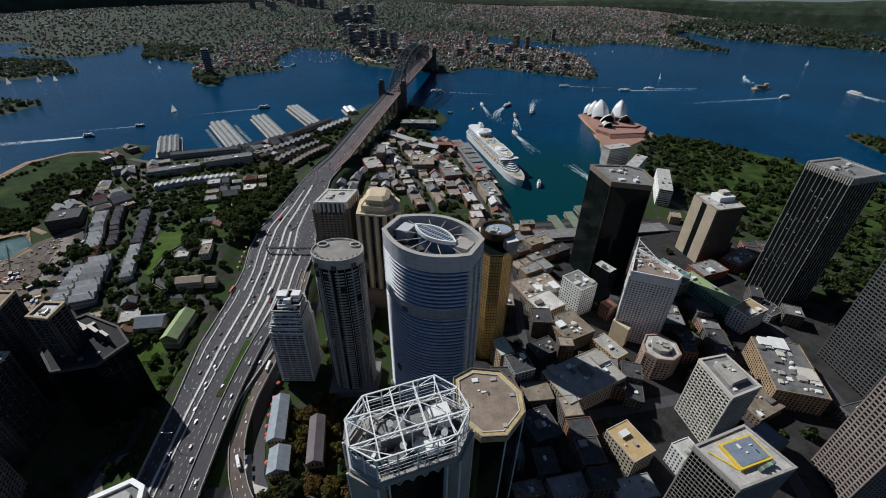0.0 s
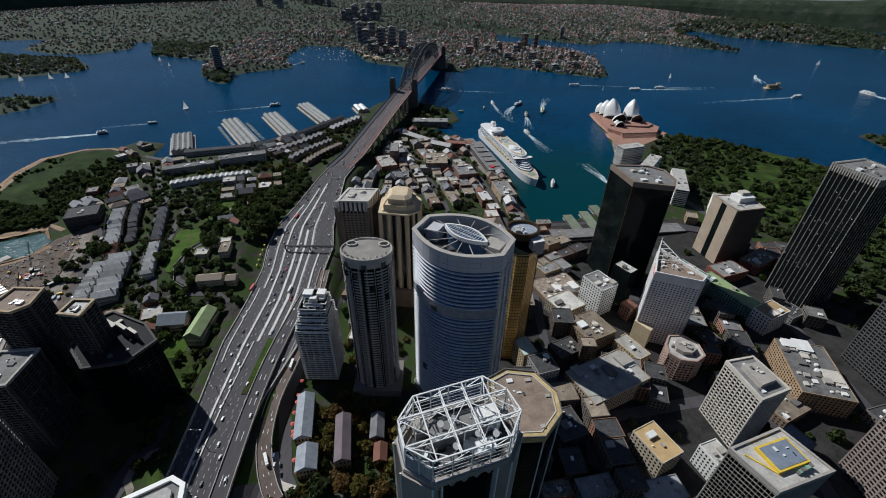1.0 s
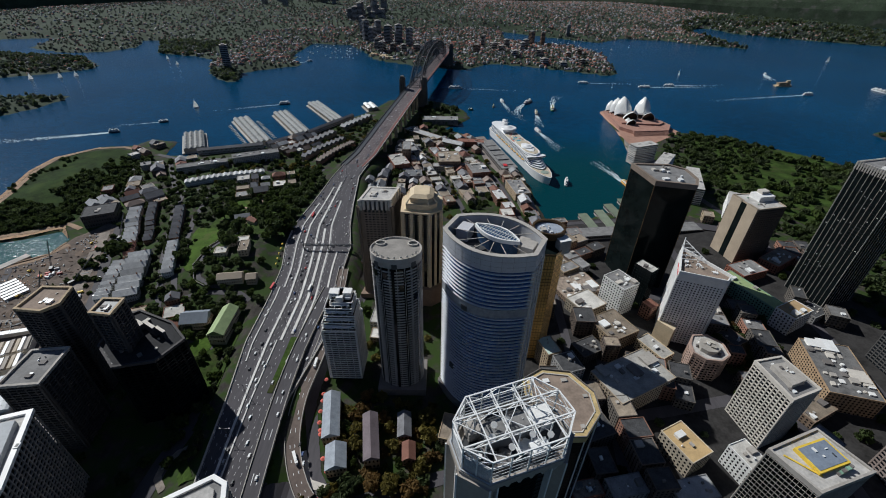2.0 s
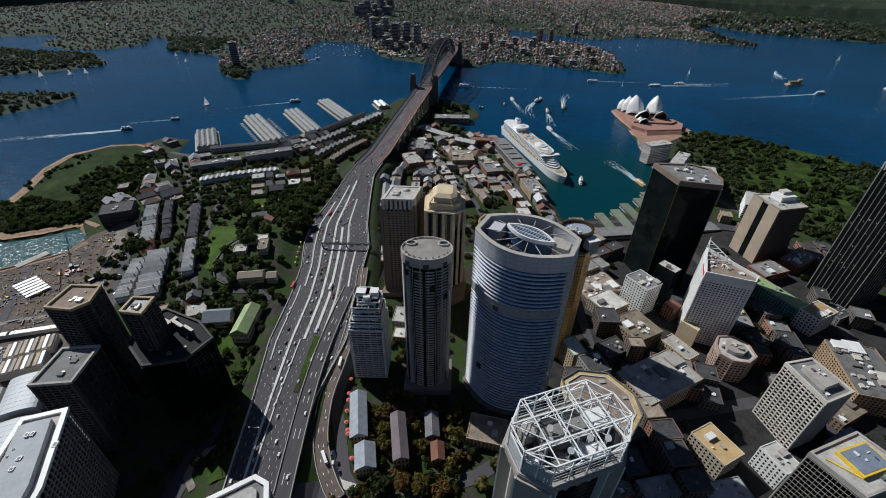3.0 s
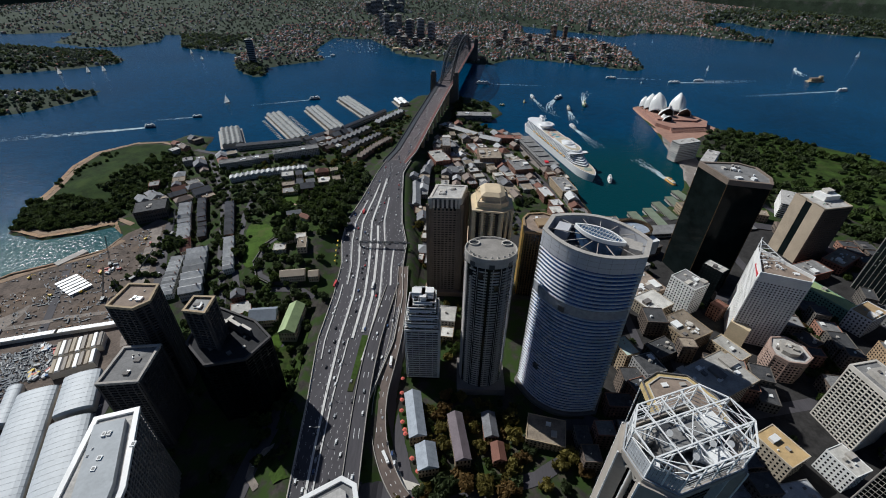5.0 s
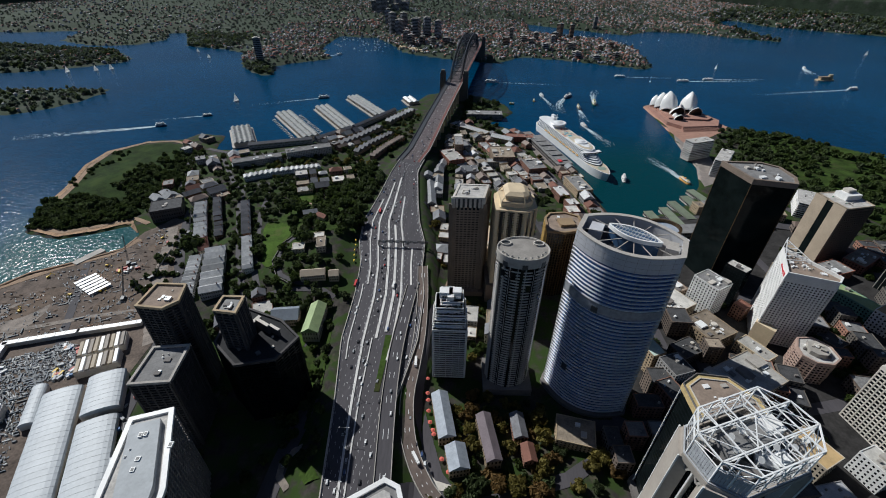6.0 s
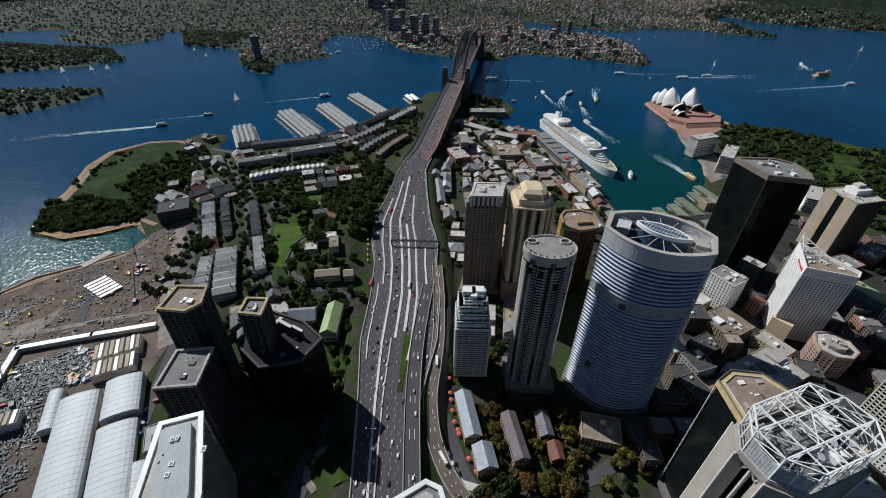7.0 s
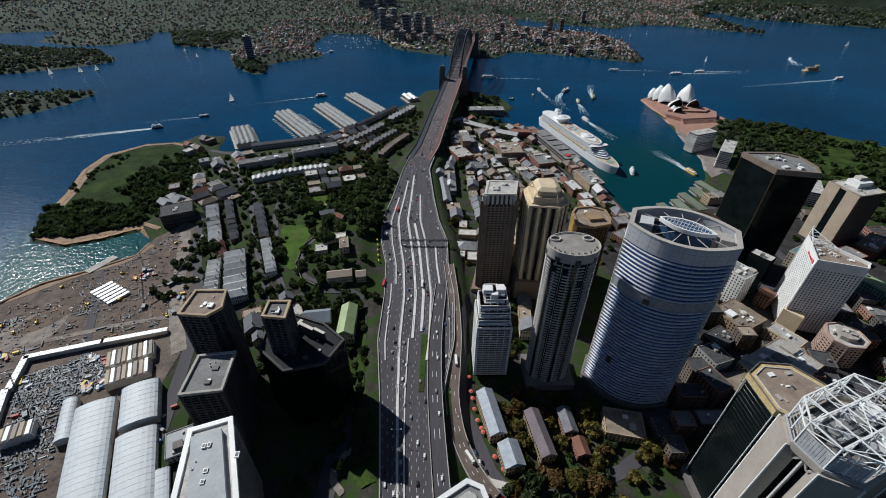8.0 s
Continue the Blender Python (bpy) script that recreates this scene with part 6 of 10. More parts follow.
def opera_house():
    r = thing("opera_house", "opera house of white tiled shells on a granite podium", "opera house", (470, 1190, 3))
    def P(name, pts, z0, z1, m, label=""):
        bm = bmesh.new()
        prism(bm, [(p[0] - 470, p[1] - 1190) for p in pts], z0, z1)
        return part(name, bm, m, r, label)
    P("podium", [(412, 1130), (414, 1270), (448, 1300), (520, 1258), (556, 1150), (532, 1105), (440, 1092)], -3, 9, GRANITE, "pink granite podium")
    for k in range(8):
        P("step", [(436 - k * .3, 1092 - 2.4 * k), (530 + k * .3, 1106 - 2.4 * k), (530, 1125), (440, 1112)], -3, 8.4 - k, GRANITE)
    P("upper_podium", [(424, 1150), (424, 1258), (452, 1282), (512, 1246), (542, 1160), (520, 1140)], 9, 13, GRANITE)
    # concert hall row, opera row, restaurant; positions are the middles of the feet
    for x, y, turn, h, w, l in ((448, 1214, 4, 50, 48, 44), (440, 1240, 4, 40, 42, 36), (430, 1260, 4, 28, 34, 28), (457, 1186, 184, 24, 40, 34),
                                (497, 1206, -12, 52, 40, 40), (503, 1232, -12, 38, 36, 30), (508, 1252, -12, 26, 28, 22), (505, 1182, 168, 24, 34, 30),
                                (448, 1148, 184, 16, 26, 22), (446, 1162, 4, 12, 20, 16)):
        shell(r, x - 470, y - 1190, 11 if h > 18 else 8.5, turn, h, w, l)
    for x, y in ((428, 1170), (428, 1190), (418, 1230)):
        bm = bmesh.new()
        obox(bm, x - 470, y - 1190, 8.5, 2, 14, 10.2, 0)
        part("podium_wall", bm, GRANITE, r)


opera_house()


def cruise_ship():
    bow, stern = Vector((163, 786)), Vector((76, 1096))
    d = bow - stern
    L = d.length
    root = thing("cruise_ship", "large white cruise ship moored at the passenger terminal", "ship", (*((bow + stern) / 2), 0), math.degrees(math.atan2(d.y, d.x)))
    H = L / 2
    def outline(half, b, x0=-1.0, x1=1.0, n=44, nose=0.42, tail=0.14):
        """A deck plan with a long rounded bow end and a short rounded stern."""
        pts = []
        for i in range(n + 1):
            u = x0 + (x1 - x0) * (0.5 - 0.5 * math.cos(math.pi * i / n))
            f, g = max(0, (u - x1 + nose) / nose), max(0, (x0 + tail - u) / tail)
            pts.append((half * u, max(b * max(0, 1 - f ** 2.3) ** 0.75 * max(0, 1 - g ** 2.6) ** 0.5, 0.12)))
        return [(x, -w) for x, w in pts] + [(x, w) for x, w in reversed(pts)]
    def lay(name, pts, z0, z1, m, label="", top=None, parent=root):
        bm = bmesh.new()
        prism(bm, pts, z0, z1, top)
        return part(name, bm, m, parent, label)
    SHIP = mat("ship_white", (0.8, 0.8, 0.79), 0.35, var=0.05, scale=1, fine=4, bump=0.02)
    TEAK = mat("teak_deck", (0.5, 0.43, 0.32), 0.8, var=0.2, scale=2, fine=8)
    lay("hull", outline(H * 0.97, 17.5), -1, 17, SHIP, "white hull", outline(H, 18.5))
    lay("boot_stripe", outline(H * 0.968, 17.65), -1, 1.4, mat("blue_hull_paint", (0.03, 0.06, 0.15), 0.4), "")
    lay("promenade", outline(H * 0.985, 17.6), 17, 17.3, TEAK)
    prev = 17.2
    for k in range(6):
        x1 = 0.76 - 0.04 * k
        lay("deck_house", outline(H, 17.6 - 0.15 * k, -0.95 + 0.01 * k, x1, nose=0.2), prev, prev + 2.6, SHIP)
        lay("window_strip", outline(H, 17.75 - 0.15 * k, -0.95 + 0.01 * k, x1 + 0.002, nose=0.2), prev + 0.7, prev + 1.9, mat("ship_window", (0.1, 0.13, 0.17), 0.2, bump=0))
        prev += 2.75
    lay("bridge", [(H * 0.50, -21), (H * 0.56, -21), (H * 0.58, 0), (H * 0.56, 21), (H * 0.50, 21)], 31, 34, SHIP, "white navigation bridge with wings")
    lay("bridge_window", [(H * 0.555, -20.8), (H * 0.565, -20.8), (H * 0.585, 0), (H * 0.565, 20.8), (H * 0.555, 20.8)], 32, 33.2, GLASS_DARK)
    lay("sun_deck", outline(H, 17.4, -0.93, 0.56, nose=0.16), prev, prev + 0.5, SHIP)
    lay("teak_strip", outline(H, 15.5, -0.36, 0.02, nose=0.04, tail=0.04), prev + 0.5, prev + 0.6, TEAK, "tan teak pool deck")
    lay("pool_deck_rim", outline(H, 17.2, 0.02, 0.54, nose=0.17, tail=0.03), prev + 0.5, prev + 3.2, SHIP)
    lay("upper_deck", outline(H, 14.6, 0.03, 0.515, nose=0.15, tail=0.03), prev + 3.2, prev + 3.5, TEAK)
    lay("upper_deck_middle", outline(H, 9, 0.12, 0.44, nose=0.1, tail=0.08), prev + 3.5, prev + 3.9, SHIP)
    POOL = mat("pool_water", (0.05, 0.3, 0.4), 0.1, bump=0)
    for x, y, lx, ly in ((-0.02, 0, 14, 9), (-0.16, 0, 10, 8), (-0.1, 8, 6, 4), (-0.1, -8, 6, 4)):
        bm = bmesh.new()
        obox(bm, H * x, y, prev + 0.4, lx, ly, prev + 0.9, 0)
        part("pool", bm, POOL, root)
    def disc(name, x, y, z0, z1, r0, r1, m, label=""):
        bm = bmesh.new()
        bmesh.ops.create_cone(bm, cap_ends=True, segments=28, radius1=r0, radius2=r1, depth=z1 - z0, matrix=Matrix.Translation((x, y, (z0 + z1) / 2)))
        return part(name, bm, m, root, label)
    disc("forward_lounge", H * 0.26, 0, prev + 3.4, prev + 6, 14, 12, SHIP, "round white lounge")
    disc("forward_lounge_roof", H * 0.26, 0, prev + 6, prev + 8.5, 9, 4, SHIP)
    disc("aft_lounge", -H * 0.42, 0, prev + 0.5, prev + 9, 12, 17, SHIP, "round white crown lounge")
    disc("aft_lounge_roof", -H * 0.42, 0, prev + 9, prev + 11, 19, 17, SHIP)
    disc("aft_lounge_dome", -H * 0.42, 0, prev + 11, prev + 14.5, 11, 3.5, SHIP)
    disc("helipad", H * 0.83, 0, 17.3, 17.8, 8, 8, mat("deck_green", (0.25, 0.3, 0.25), 0.8))
    bm = bmesh.new()
    obox(bm, -H * 0.58, 0, prev, 16, 9, prev + 16, 0)
    obox(bm, -H * 0.60, 0, prev + 16, 12, 6, prev + 20, 0)
    part("funnel", bm, SHIP, root, "white funnel")
    for x, h in ((H * 0.47, 14), (-H * 0.5, 26)):
        bm = bmesh.new()
        bar(bm, (x, 0, prev), (x, 0, prev + h), 1.0)
        bar(bm, (x, -5, prev + h * 0.7), (x, 5, prev + h * 0.7), 0.6)
        part("mast", bm, STEEL, root)
    BOAT = mat("lifeboat_orange", (0.8, 0.45, 0.06), 0.4, var=0.1)
    for s in (-1, 1):
        for k in range(11):
            x = H * (-0.55 + 0.095 * k)
            bm = bmesh.new()
            bmesh.ops.create_uvsphere(bm, u_segments=10, v_segments=6, radius=1, matrix=Matrix.Translation((x, s * 19, 19.6)) @ Matrix.Diagonal((5.2, 1.7, 1.6, 1)))
            part("lifeboat", bm, BOAT, root, "orange lifeboat")
    r = random.Random(9)
    for _ in range(40):
        bm = bmesh.new()
        obox(bm, H * r.uniform(-0.35, 0.0), r.uniform(-14, 14), prev + 0.5, r.uniform(1, 4), r.uniform(0.8, 2), prev + r.uniform(0.9, 2.4), 0)
        part("deck_fitting", bm, r.choice((SHIP, TEAK, SHIP, RED_SIGN, STEEL)), root)


cruise_ship()


# --- finger wharves: long sheds with parallel gables on piled decks
WHARF_ROOF = mat("grey_wharf_roof", (0.23, 0.235, 0.23), 0.75, var=0.3, scale=0.8, fine=6, each=0.12)


def wharf(a, b, width, gables, label, cover=WHARF_ROOF):
    a, b = Vector(a), Vector(b)
    d = b - a
    L = d.length
    root = thing("wharf_shed", label, "wharf", (*((a + b) / 2), 0), math.degrees(math.atan2(d.y, d.x)), group="finger wharves")
    bm = bmesh.new()
    box(bm, -L / 2 - 4, -width / 2 - 5, -1, L / 2 + 4, width / 2 + 5, 2.6)
    part("pier_deck", bm, CONCRETE, root, "timber and concrete pier deck")
    bm = bmesh.new()
    box(bm, -L / 2, -width / 2, 2.6, L / 2, width / 2, 10.5)
    part("wall", bm, mat("wharf_timber_wall", (0.4, 0.34, 0.27), 0.8), root)
    gw = width / gables
    for k in range(gables):
        y0 = -width / 2 + gw * k
        bm = bmesh.new()
        v = [[bm.verts.new((x, y, z)) for y, z in ((y0 - 0.1, 10.5), (y0 + gw / 2, 14.2), (y0 + gw + 0.1, 10.5))] for x in (-L / 2 - 1, L / 2 + 1)]
        bm.faces.new((v[0][0], v[0][1], v[1][1], v[1][0]))
        bm.faces.new((v[0][1], v[0][2], v[1][2], v[1][1]))
        bm.faces.new((v[0][2], v[0][1], v[0][0]))
        bm.faces.new((v[1][0], v[1][1], v[1][2]))
        bm.faces.new((v[0][0], v[1][0], v[1][2], v[0][2]))
        bmesh.ops.recalc_face_normals(bm, faces=bm.faces)
        roof = part("gable_roof", bm, cover, root)
        me = None
        for i in range(int(L / 19)):
            bm = bmesh.new()
            x = -L / 2 + 8 + 19 * i
            obox(bm, x, y0 + gw / 2, 13.2, 5, 2.6, 15.0, 0)
            part("roof_vent", bm, CONCRETE if (i + k) % 3 else cover, roof)
    for s in (-1, 1):
        for i in range(int(L / 9)):
            bm = bmesh.new()
            x = -L / 2 + 4 + 9 * i
            box(bm, x, s * (width / 2 + 0.15) - 0.1, 3.2, x + 5, s * (width / 2 + 0.15) + 0.1, 8.8)
            part("shed_door", bm, GLASS_DARK, root)


wharf((-618, 925), (-672, 1030), 44, 4, "long grey-roofed wharf shed with four gables")
wharf((-478, 975), (-604, 1150), 40, 3, "long grey-roofed wharf shed over the water")
wharf((-402, 1040), (-516, 1210), 40, 3, "long grey-roofed wharf shed over the water")
wharf((-340, 1148), (-450, 1312), 36, 3, "long grey-roofed wharf shed over the water")
wharf((-262, 1262), (-286, 1312), 30, 2, "short white twin-gabled wharf shed", WHITE)
# boats moored in rows beside one wharf
def small_boat(x, y, turn, l=9, name="moored_boat", label="small white motor boat moored in a row", group="moored boats"):
    r = thing(name, label, "boat", (x, y, 0), turn, group=group)
    bm = bmesh.new()
    w = l * 0.3
    prism(bm, [(-l / 2, -w / 2), (l * 0.2, -w / 2), (l / 2, 0), (l * 0.2, w / 2), (-l / 2, w / 2)], -0.3, l * 0.13)
    part("hull", bm, WHITE, r)
    bm = bmesh.new()
    prism(bm, rect(-l * 0.3, -w * 0.36, l * 0.12, w * 0.36), l * 0.13, l * 0.26, rect(-l * 0.27, -w * 0.3, l * 0.04, w * 0.3))
    part("cabin", bm, WHITE, r)
    bm = bmesh.new()
    box(bm, -l * 0.26, -w * 0.37, l * 0.17, l * 0.06, w * 0.37, l * 0.22)
    part("window_band", bm, GLASS_DARK, r)
    return r


mb = small_boat(-520, 1090, -8)
ax = (Vector((-604, 1150)) - Vector((-478, 975))).normalized()
nx = Vector((-ax.y, ax.x))
for s, n in ((1, 13), (-1, 13)):
    for k in range(n):
        p = Vector((-478, 975)) + ax * (40 + 12.5 * k) + nx * s * 36
        copy_thing(mb, pose(p.x, p.y, 0, 0, 0, math.degrees(math.atan2(nx.y, nx.x)) + (0 if s > 0 else 180)))
r = random.Random(77)
bm = bmesh.new()
prism(bm, [(-5, -1.5), (2, -1.6), (5, 0), (2, 1.6), (-5, 1.5)], -0.3, 1.3)
prism(bm, rect(-3, -1.1, 1, 1.1), 1.3, 2.4)
bar(bm, (0.5, 0, 1), (0.5, 0, 13), 0.3)
YACHT = mesh_of("yacht", bm, WHITE)


def yacht(x, y, turn):
    ob = tagged(new("yacht", YACHT), "white yacht lying at its mooring", "boat", "yachts at moorings")
    ob.matrix_world = pose(x, y, 0, 0, 0, turn)


for _ in range(60):                                   # yachts at moorings in the bay across the water
    x, y = r.uniform(-720, -460), r.uniform(2020, 2360)
    if north(x, y) < -0.5:
        yacht(x, y, r.uniform(0, 360))
for _ in range(26):
    x, y = r.uniform(350, 900), r.uniform(2300, 2700)
    if north(x, y) < -0.5:
        yacht(x, y, r.uniform(0, 360))


# --- ferries, launches, sailing boats and their wakes
WAKE = mat("wake_foam", (0.5, 0.6, 0.64), 0.9, var=0.3, scale=2, fine=8, bump=0.3)


def wake(x, y, turn, l, w, bend=0.0):
    """Foam behind a boat: broken, tapering trails of small flecks."""
    bm = bmesh.new()
    rr = random.Random(int(x * 7 + y))
    n = int(l * 2.4)
    for i in range(n):
        f = rr.random() ** 1.5
        s = rr.choice((-1, 1, 0, 0))
        spread = (0.25 + f) * w * 0.5
        px, py = -l * f, s * spread + rr.gauss(0, 0.11) * w * (0.25 + f) + bend * (f * f) * l
        sz = rr.uniform(0.3, 1.1) * (1.3 - f) * max(0.7, w * 0.085)
        z = 0.12 + 0.1 * rr.random()
        k = [bm.verts.new((px + sz * a * rr.uniform(2.0, 6.5), py + sz * b, z)) for a, b in ((-1, 0), (0, -0.45), (1, 0), (0, 0.45))]
        bm.faces.new(k)
    ob = part("wake", bm, WAKE, None, "", pose(x, y, 0, 0, 0, turn))
    return tagged(ob, "white foam wake trailing behind a boat", "wake", kind="stuff")


def ferry(x, y, turn, l, hull, upper, label, decks=2):
    r = thing("ferry", label, "ferry", (x, y, 0), turn)
    w = l * 0.27
    def oval(k, a, b):
        return [(l / 2 * k * math.copysign(abs(math.cos(t)) ** 0.8, math.cos(t)) * a, w / 2 * k * math.copysign(abs(math.sin(t)) ** 0.6, math.sin(t)) * b) for t in [2 * math.pi * i / 20 for i in range(20)]]
    bm = bmesh.new()
    prism(bm, oval(0.94, 1, 1), -0.5, 2.4, oval(1, 1, 1))
    part("hull", bm, hull, r)
    for k in range(decks):
        bm = bmesh.new()
        prism(bm, oval(0.86 - 0.14 * k, 1, 1), 2.4 + 2.6 * k, 4.7 + 2.6 * k)
        part("deck_house", bm, upper, r)
        bm = bmesh.new()
        prism(bm, oval(0.87 - 0.14 * k, 0.99, 1), 3.2 + 2.6 * k, 4.2 + 2.6 * k)
        part("window_band", bm, GLASS_DARK, r)
        bm = bmesh.new()
        prism(bm, oval(0.9 - 0.14 * k, 1, 1.02), 4.7 + 2.6 * k, 5.0 + 2.6 * k)
        part("roof", bm, WHITE, r)
    for s in (-1, 1):
        bm = bmesh.new()
        z = 5 + 2.6 * (decks - 1)
        obox(bm, s * l * 0.26, 0, z - 0.1, l * 0.1, w * 0.4, z + 2.2, 0)
        part("wheelhouse", bm, upper, r)
    bm = bmesh.new()
    obox(bm, 0, 0, 5 + 2.6 * (decks - 1), l * 0.07, w * 0.25, 9 + 2.6 * (decks - 1), 0)
    part("funnel", bm, hull, r)


FERRY_GREEN = mat("ferry_green", (0.05, 0.16, 0.09), 0.5)
FERRY_CREAM = mat("ferry_cream", (0.75, 0.6, 0.25), 0.5)
for x, y, turn, l, h, u, label, d, wk in (
    (272, 1316, -100, 46, FERRY_GREEN, FERRY_CREAM, "green and yellow harbour ferry turning", 2, (147, 20, 0.15)),
    (207, 1384, 55, 50, mat("navy_hull", (0.03, 0.05, 0.09), 0.4), WHITE, "dark-hulled catamaran ferry with curved wake", 2, (150, 22, -0.44)),
    (215, 1268, 87, 34, mat("navy_hull", (0.03, 0.05, 0.09), 0.4), FERRY_CREAM, "dark and cream harbour ferry under way", 2, (110, 18, 0.05)),
    (127, 1390, 97, 34, WHITE, WHITE, "white high-speed ferry leaving the quay", 1, (140, 13, 0)),
    (194, 1115, 103, 34, WHITE, WHITE, "white motor yacht leaving the quay", 1, (130, 18, 0)),
    (199, 799, 78, 30, WHITE, WHITE, "white double-deck charter boat off the quay", 2, None),
    (319, 798, -79, 32, mat("ferry_orange", (0.7, 0.35, 0.08), 0.5), FERRY_CREAM, "orange and yellow ferry heading for the wharves", 1, (110, 20, -0.1)),
    (95, 1332, 80, 18, mat("ferry_orange", (0.7, 0.35, 0.08), 0.5), FERRY_CREAM, "small orange water taxi", 1, None),
    (452, 1658, 178, 40, WHITE, WHITE, "white fast ferry crossing the harbour", 1, None),
    (-20, 1545, 176, 52, WHITE, WHITE, "white passenger ferry passing under the bridge", 2, (220, 9, 0)),
    (659, 1610, 185, 45, WHITE, WHITE, "white fast ferry crossing the harbour", 1, (250, 16, 0)),
    (760, 1640, 186, 40, WHITE, WHITE, "white fast ferry crossing the harbour", 1, (200, 13, 0)),
    (1198, 1542, 14, 44, WHITE, WHITE, "white fast ferry crossing the harbour", 2, (380, 14, 0)),
    (1241, 1857, 70, 30, WHITE, WHITE, "white motor cruiser heading down the harbour", 1, (110, 30, 0)),
    (-541, 1319, 24, 34, mat("navy_hull", (0.03, 0.05, 0.09), 0.4), WHITE, "dark-hulled catamaran ferry with long wake", 2, (190, 10, 0)),
    (-884, 1047, 22, 26, mat("navy_hull", (0.03, 0.05, 0.09), 0.4), WHITE, "dark-hulled ferry with broad wake", 2, (300, 22, 0.05)),
    (-807, 1133, 20, 24, mat("navy_hull", (0.03, 0.05, 0.09), 0.4), WHITE, "dark-hulled launch with wake", 1, (130, 9, 0)),
    (-640, 1960, 40, 26, WHITE, WHITE, "white ferry rounding the point", 1, (110, 12, -0.25)),
    (1500, 1610, 100, 60, WHITE, WHITE, "white fast ferry with foaming wake", 2, (90, 36, 0)),
    (24, 1292, 0, 16, FERRY_GREEN, FERRY_CREAM, "small yellow water taxi under way", 1, None),
):
    ferry(x, y, turn, l, h, u, label, d)
    if wk:
        c, s = math.cos(radians(turn)), math.sin(radians(turn))
        wake(x - c * l * 0.45, y - s * l * 0.45, turn, *wk)
wake(470, 1658, 178, 190, 10)


def sail_boat(x, y, turn, l):
    r = thing("sailing_boat", "small white sailing boat under full sail", "sailing boat", (x, y, 0), turn)
    bm = bmesh.new()
    prism(bm, [(-l / 2, -l * .12), (l * 0.1, -l * .14), (l / 2, 0), (l * 0.1, l * .14), (-l / 2, l * .12)], -0.3, 1.2)
    part("hull", bm, WHITE, r)
    bm = bmesh.new()
    bar(bm, (0.5, 0, 1), (0.5, 0, l * 1.35), 0.3)
    part("mast", bm, STEEL, r)
    for pts in (((0.2, 0, 2), (-l * 0.45, 0.8, 2), (0.3, 0, l * 1.3)), ((0.8, 0, 1.8), (l * 0.48, -0.5, 1.6), (0.7, 0, l * 1.1))):
        bm = bmesh.new()
        vs = [bm.verts.new(p) for p in pts]
        f = bm.faces.new(vs)
        bmesh.ops.solidify(bm, geom=[f], thickness=0.06)
        part("sail", bm, WHITE, r)


for x, y, turn, l in ((-788, 1271, 60, 18), (-1520, 1568, 80, 18), (-1440, 1600, 20, 16), (-1400, 1625, 40, 15), (540, 1598, 70, 15), (877, 1823, 90, 16), (1713, 2159, 10, 18), (-1150, 1850, 30, 12), (-960, 1900, 10, 12), (-1250, 1960, 50, 12)):
    sail_boat(x, y, turn, l)

# --- fort on its islet
fort = thing("island_fort", "small sandstone island fort with round tower", "fort", (1190, 1668, 0), 10)
for name, pts, z0, z1, m in (("rock", [(-34, -10), (-10, -16), (30, -12), (38, 2), (20, 14), (-28, 12)], -2, 3, SANDSTONE), ("barracks", rect(-22, -6, 10, 6), 3, 11, SANDSTONE), ("barracks_roof", rect(-23, -7, 11, 7), 11, 13, BROWN)):
    bm = bmesh.new()
    prism(bm, pts, z0, z1)
    part(name, bm, m, fort)
bm = bmesh.new()
bmesh.ops.create_cone(bm, cap_ends=True, segments=20, radius1=9, radius2=7, depth=16, matrix=Matrix.Translation((20, 0, 11)))
part("round_tower", bm, SANDSTONE, fort)

# --- passenger terminal, ferry wharves and the quay railway
def long_block(name, label, category, a, b, width, z0, h, wall, roof, storeys=2, rim=0.8):
    a, b = Vector(a), Vector(b)
    d = b - a
    L = d.length
    r = thing(name, label, category, (*((a + b) / 2), z0), math.degrees(math.atan2(d.y, d.x)))
    o = rect(-L / 2, -width / 2, L / 2, width / 2)
    bm = bmesh.new()
    prism(bm, o, -3, h)
    part("wall", bm, wall, r)
    for k in range(storeys):
        bm = bmesh.new()
        ring_band(bm, o, 0.12, 0.2, h * (k + 0.25) / storeys, h * (k + 0.75) / storeys)
        wr = part("window_row", bm, GLASS_DARK, r)
        bm = bmesh.new()
        for s in (-1, 1):
            for i in range(int(L / 4)):
                x = -L / 2 + 2 + 4 * i
                box(bm, x - 0.5, s * width / 2 - 0.25, h * (k + 0.2) / storeys, x + 0.5, s * width / 2 + 0.25, h * (k + 0.8) / storeys)
        part("wall_pier", bm, wall, wr)["kind"] = "stuff"
    bm = bmesh.new()
    prism(bm, inset(o, -rim), h, h + 0.5)
    part("roof", bm, roof, r)
    return r, o


t, o = long_block("passenger_terminal", "grey flat-roofed cruise passenger terminal on the quay", "terminal", (88, 838), (48, 1000), 34, 3, 11, DARK_CONCRETE, ROOF_GREY)
for k in range(5):
    bm = bmesh.new()
    obox(bm, -60 + 28 * k, 0, 11.5, 18, 24, 13 + (k % 2), 0)
    part("roof_step", bm, ROOF_GREY, t)
bm = bmesh.new()
obox(bm, -70, 6, 11.5, 10, 8, 13.5, 0)
part("roof_canopy", bm, RED_SIGN, t)
plant(t, o, 11.5, 15, 14, ROOF_MATS, 6, 2)
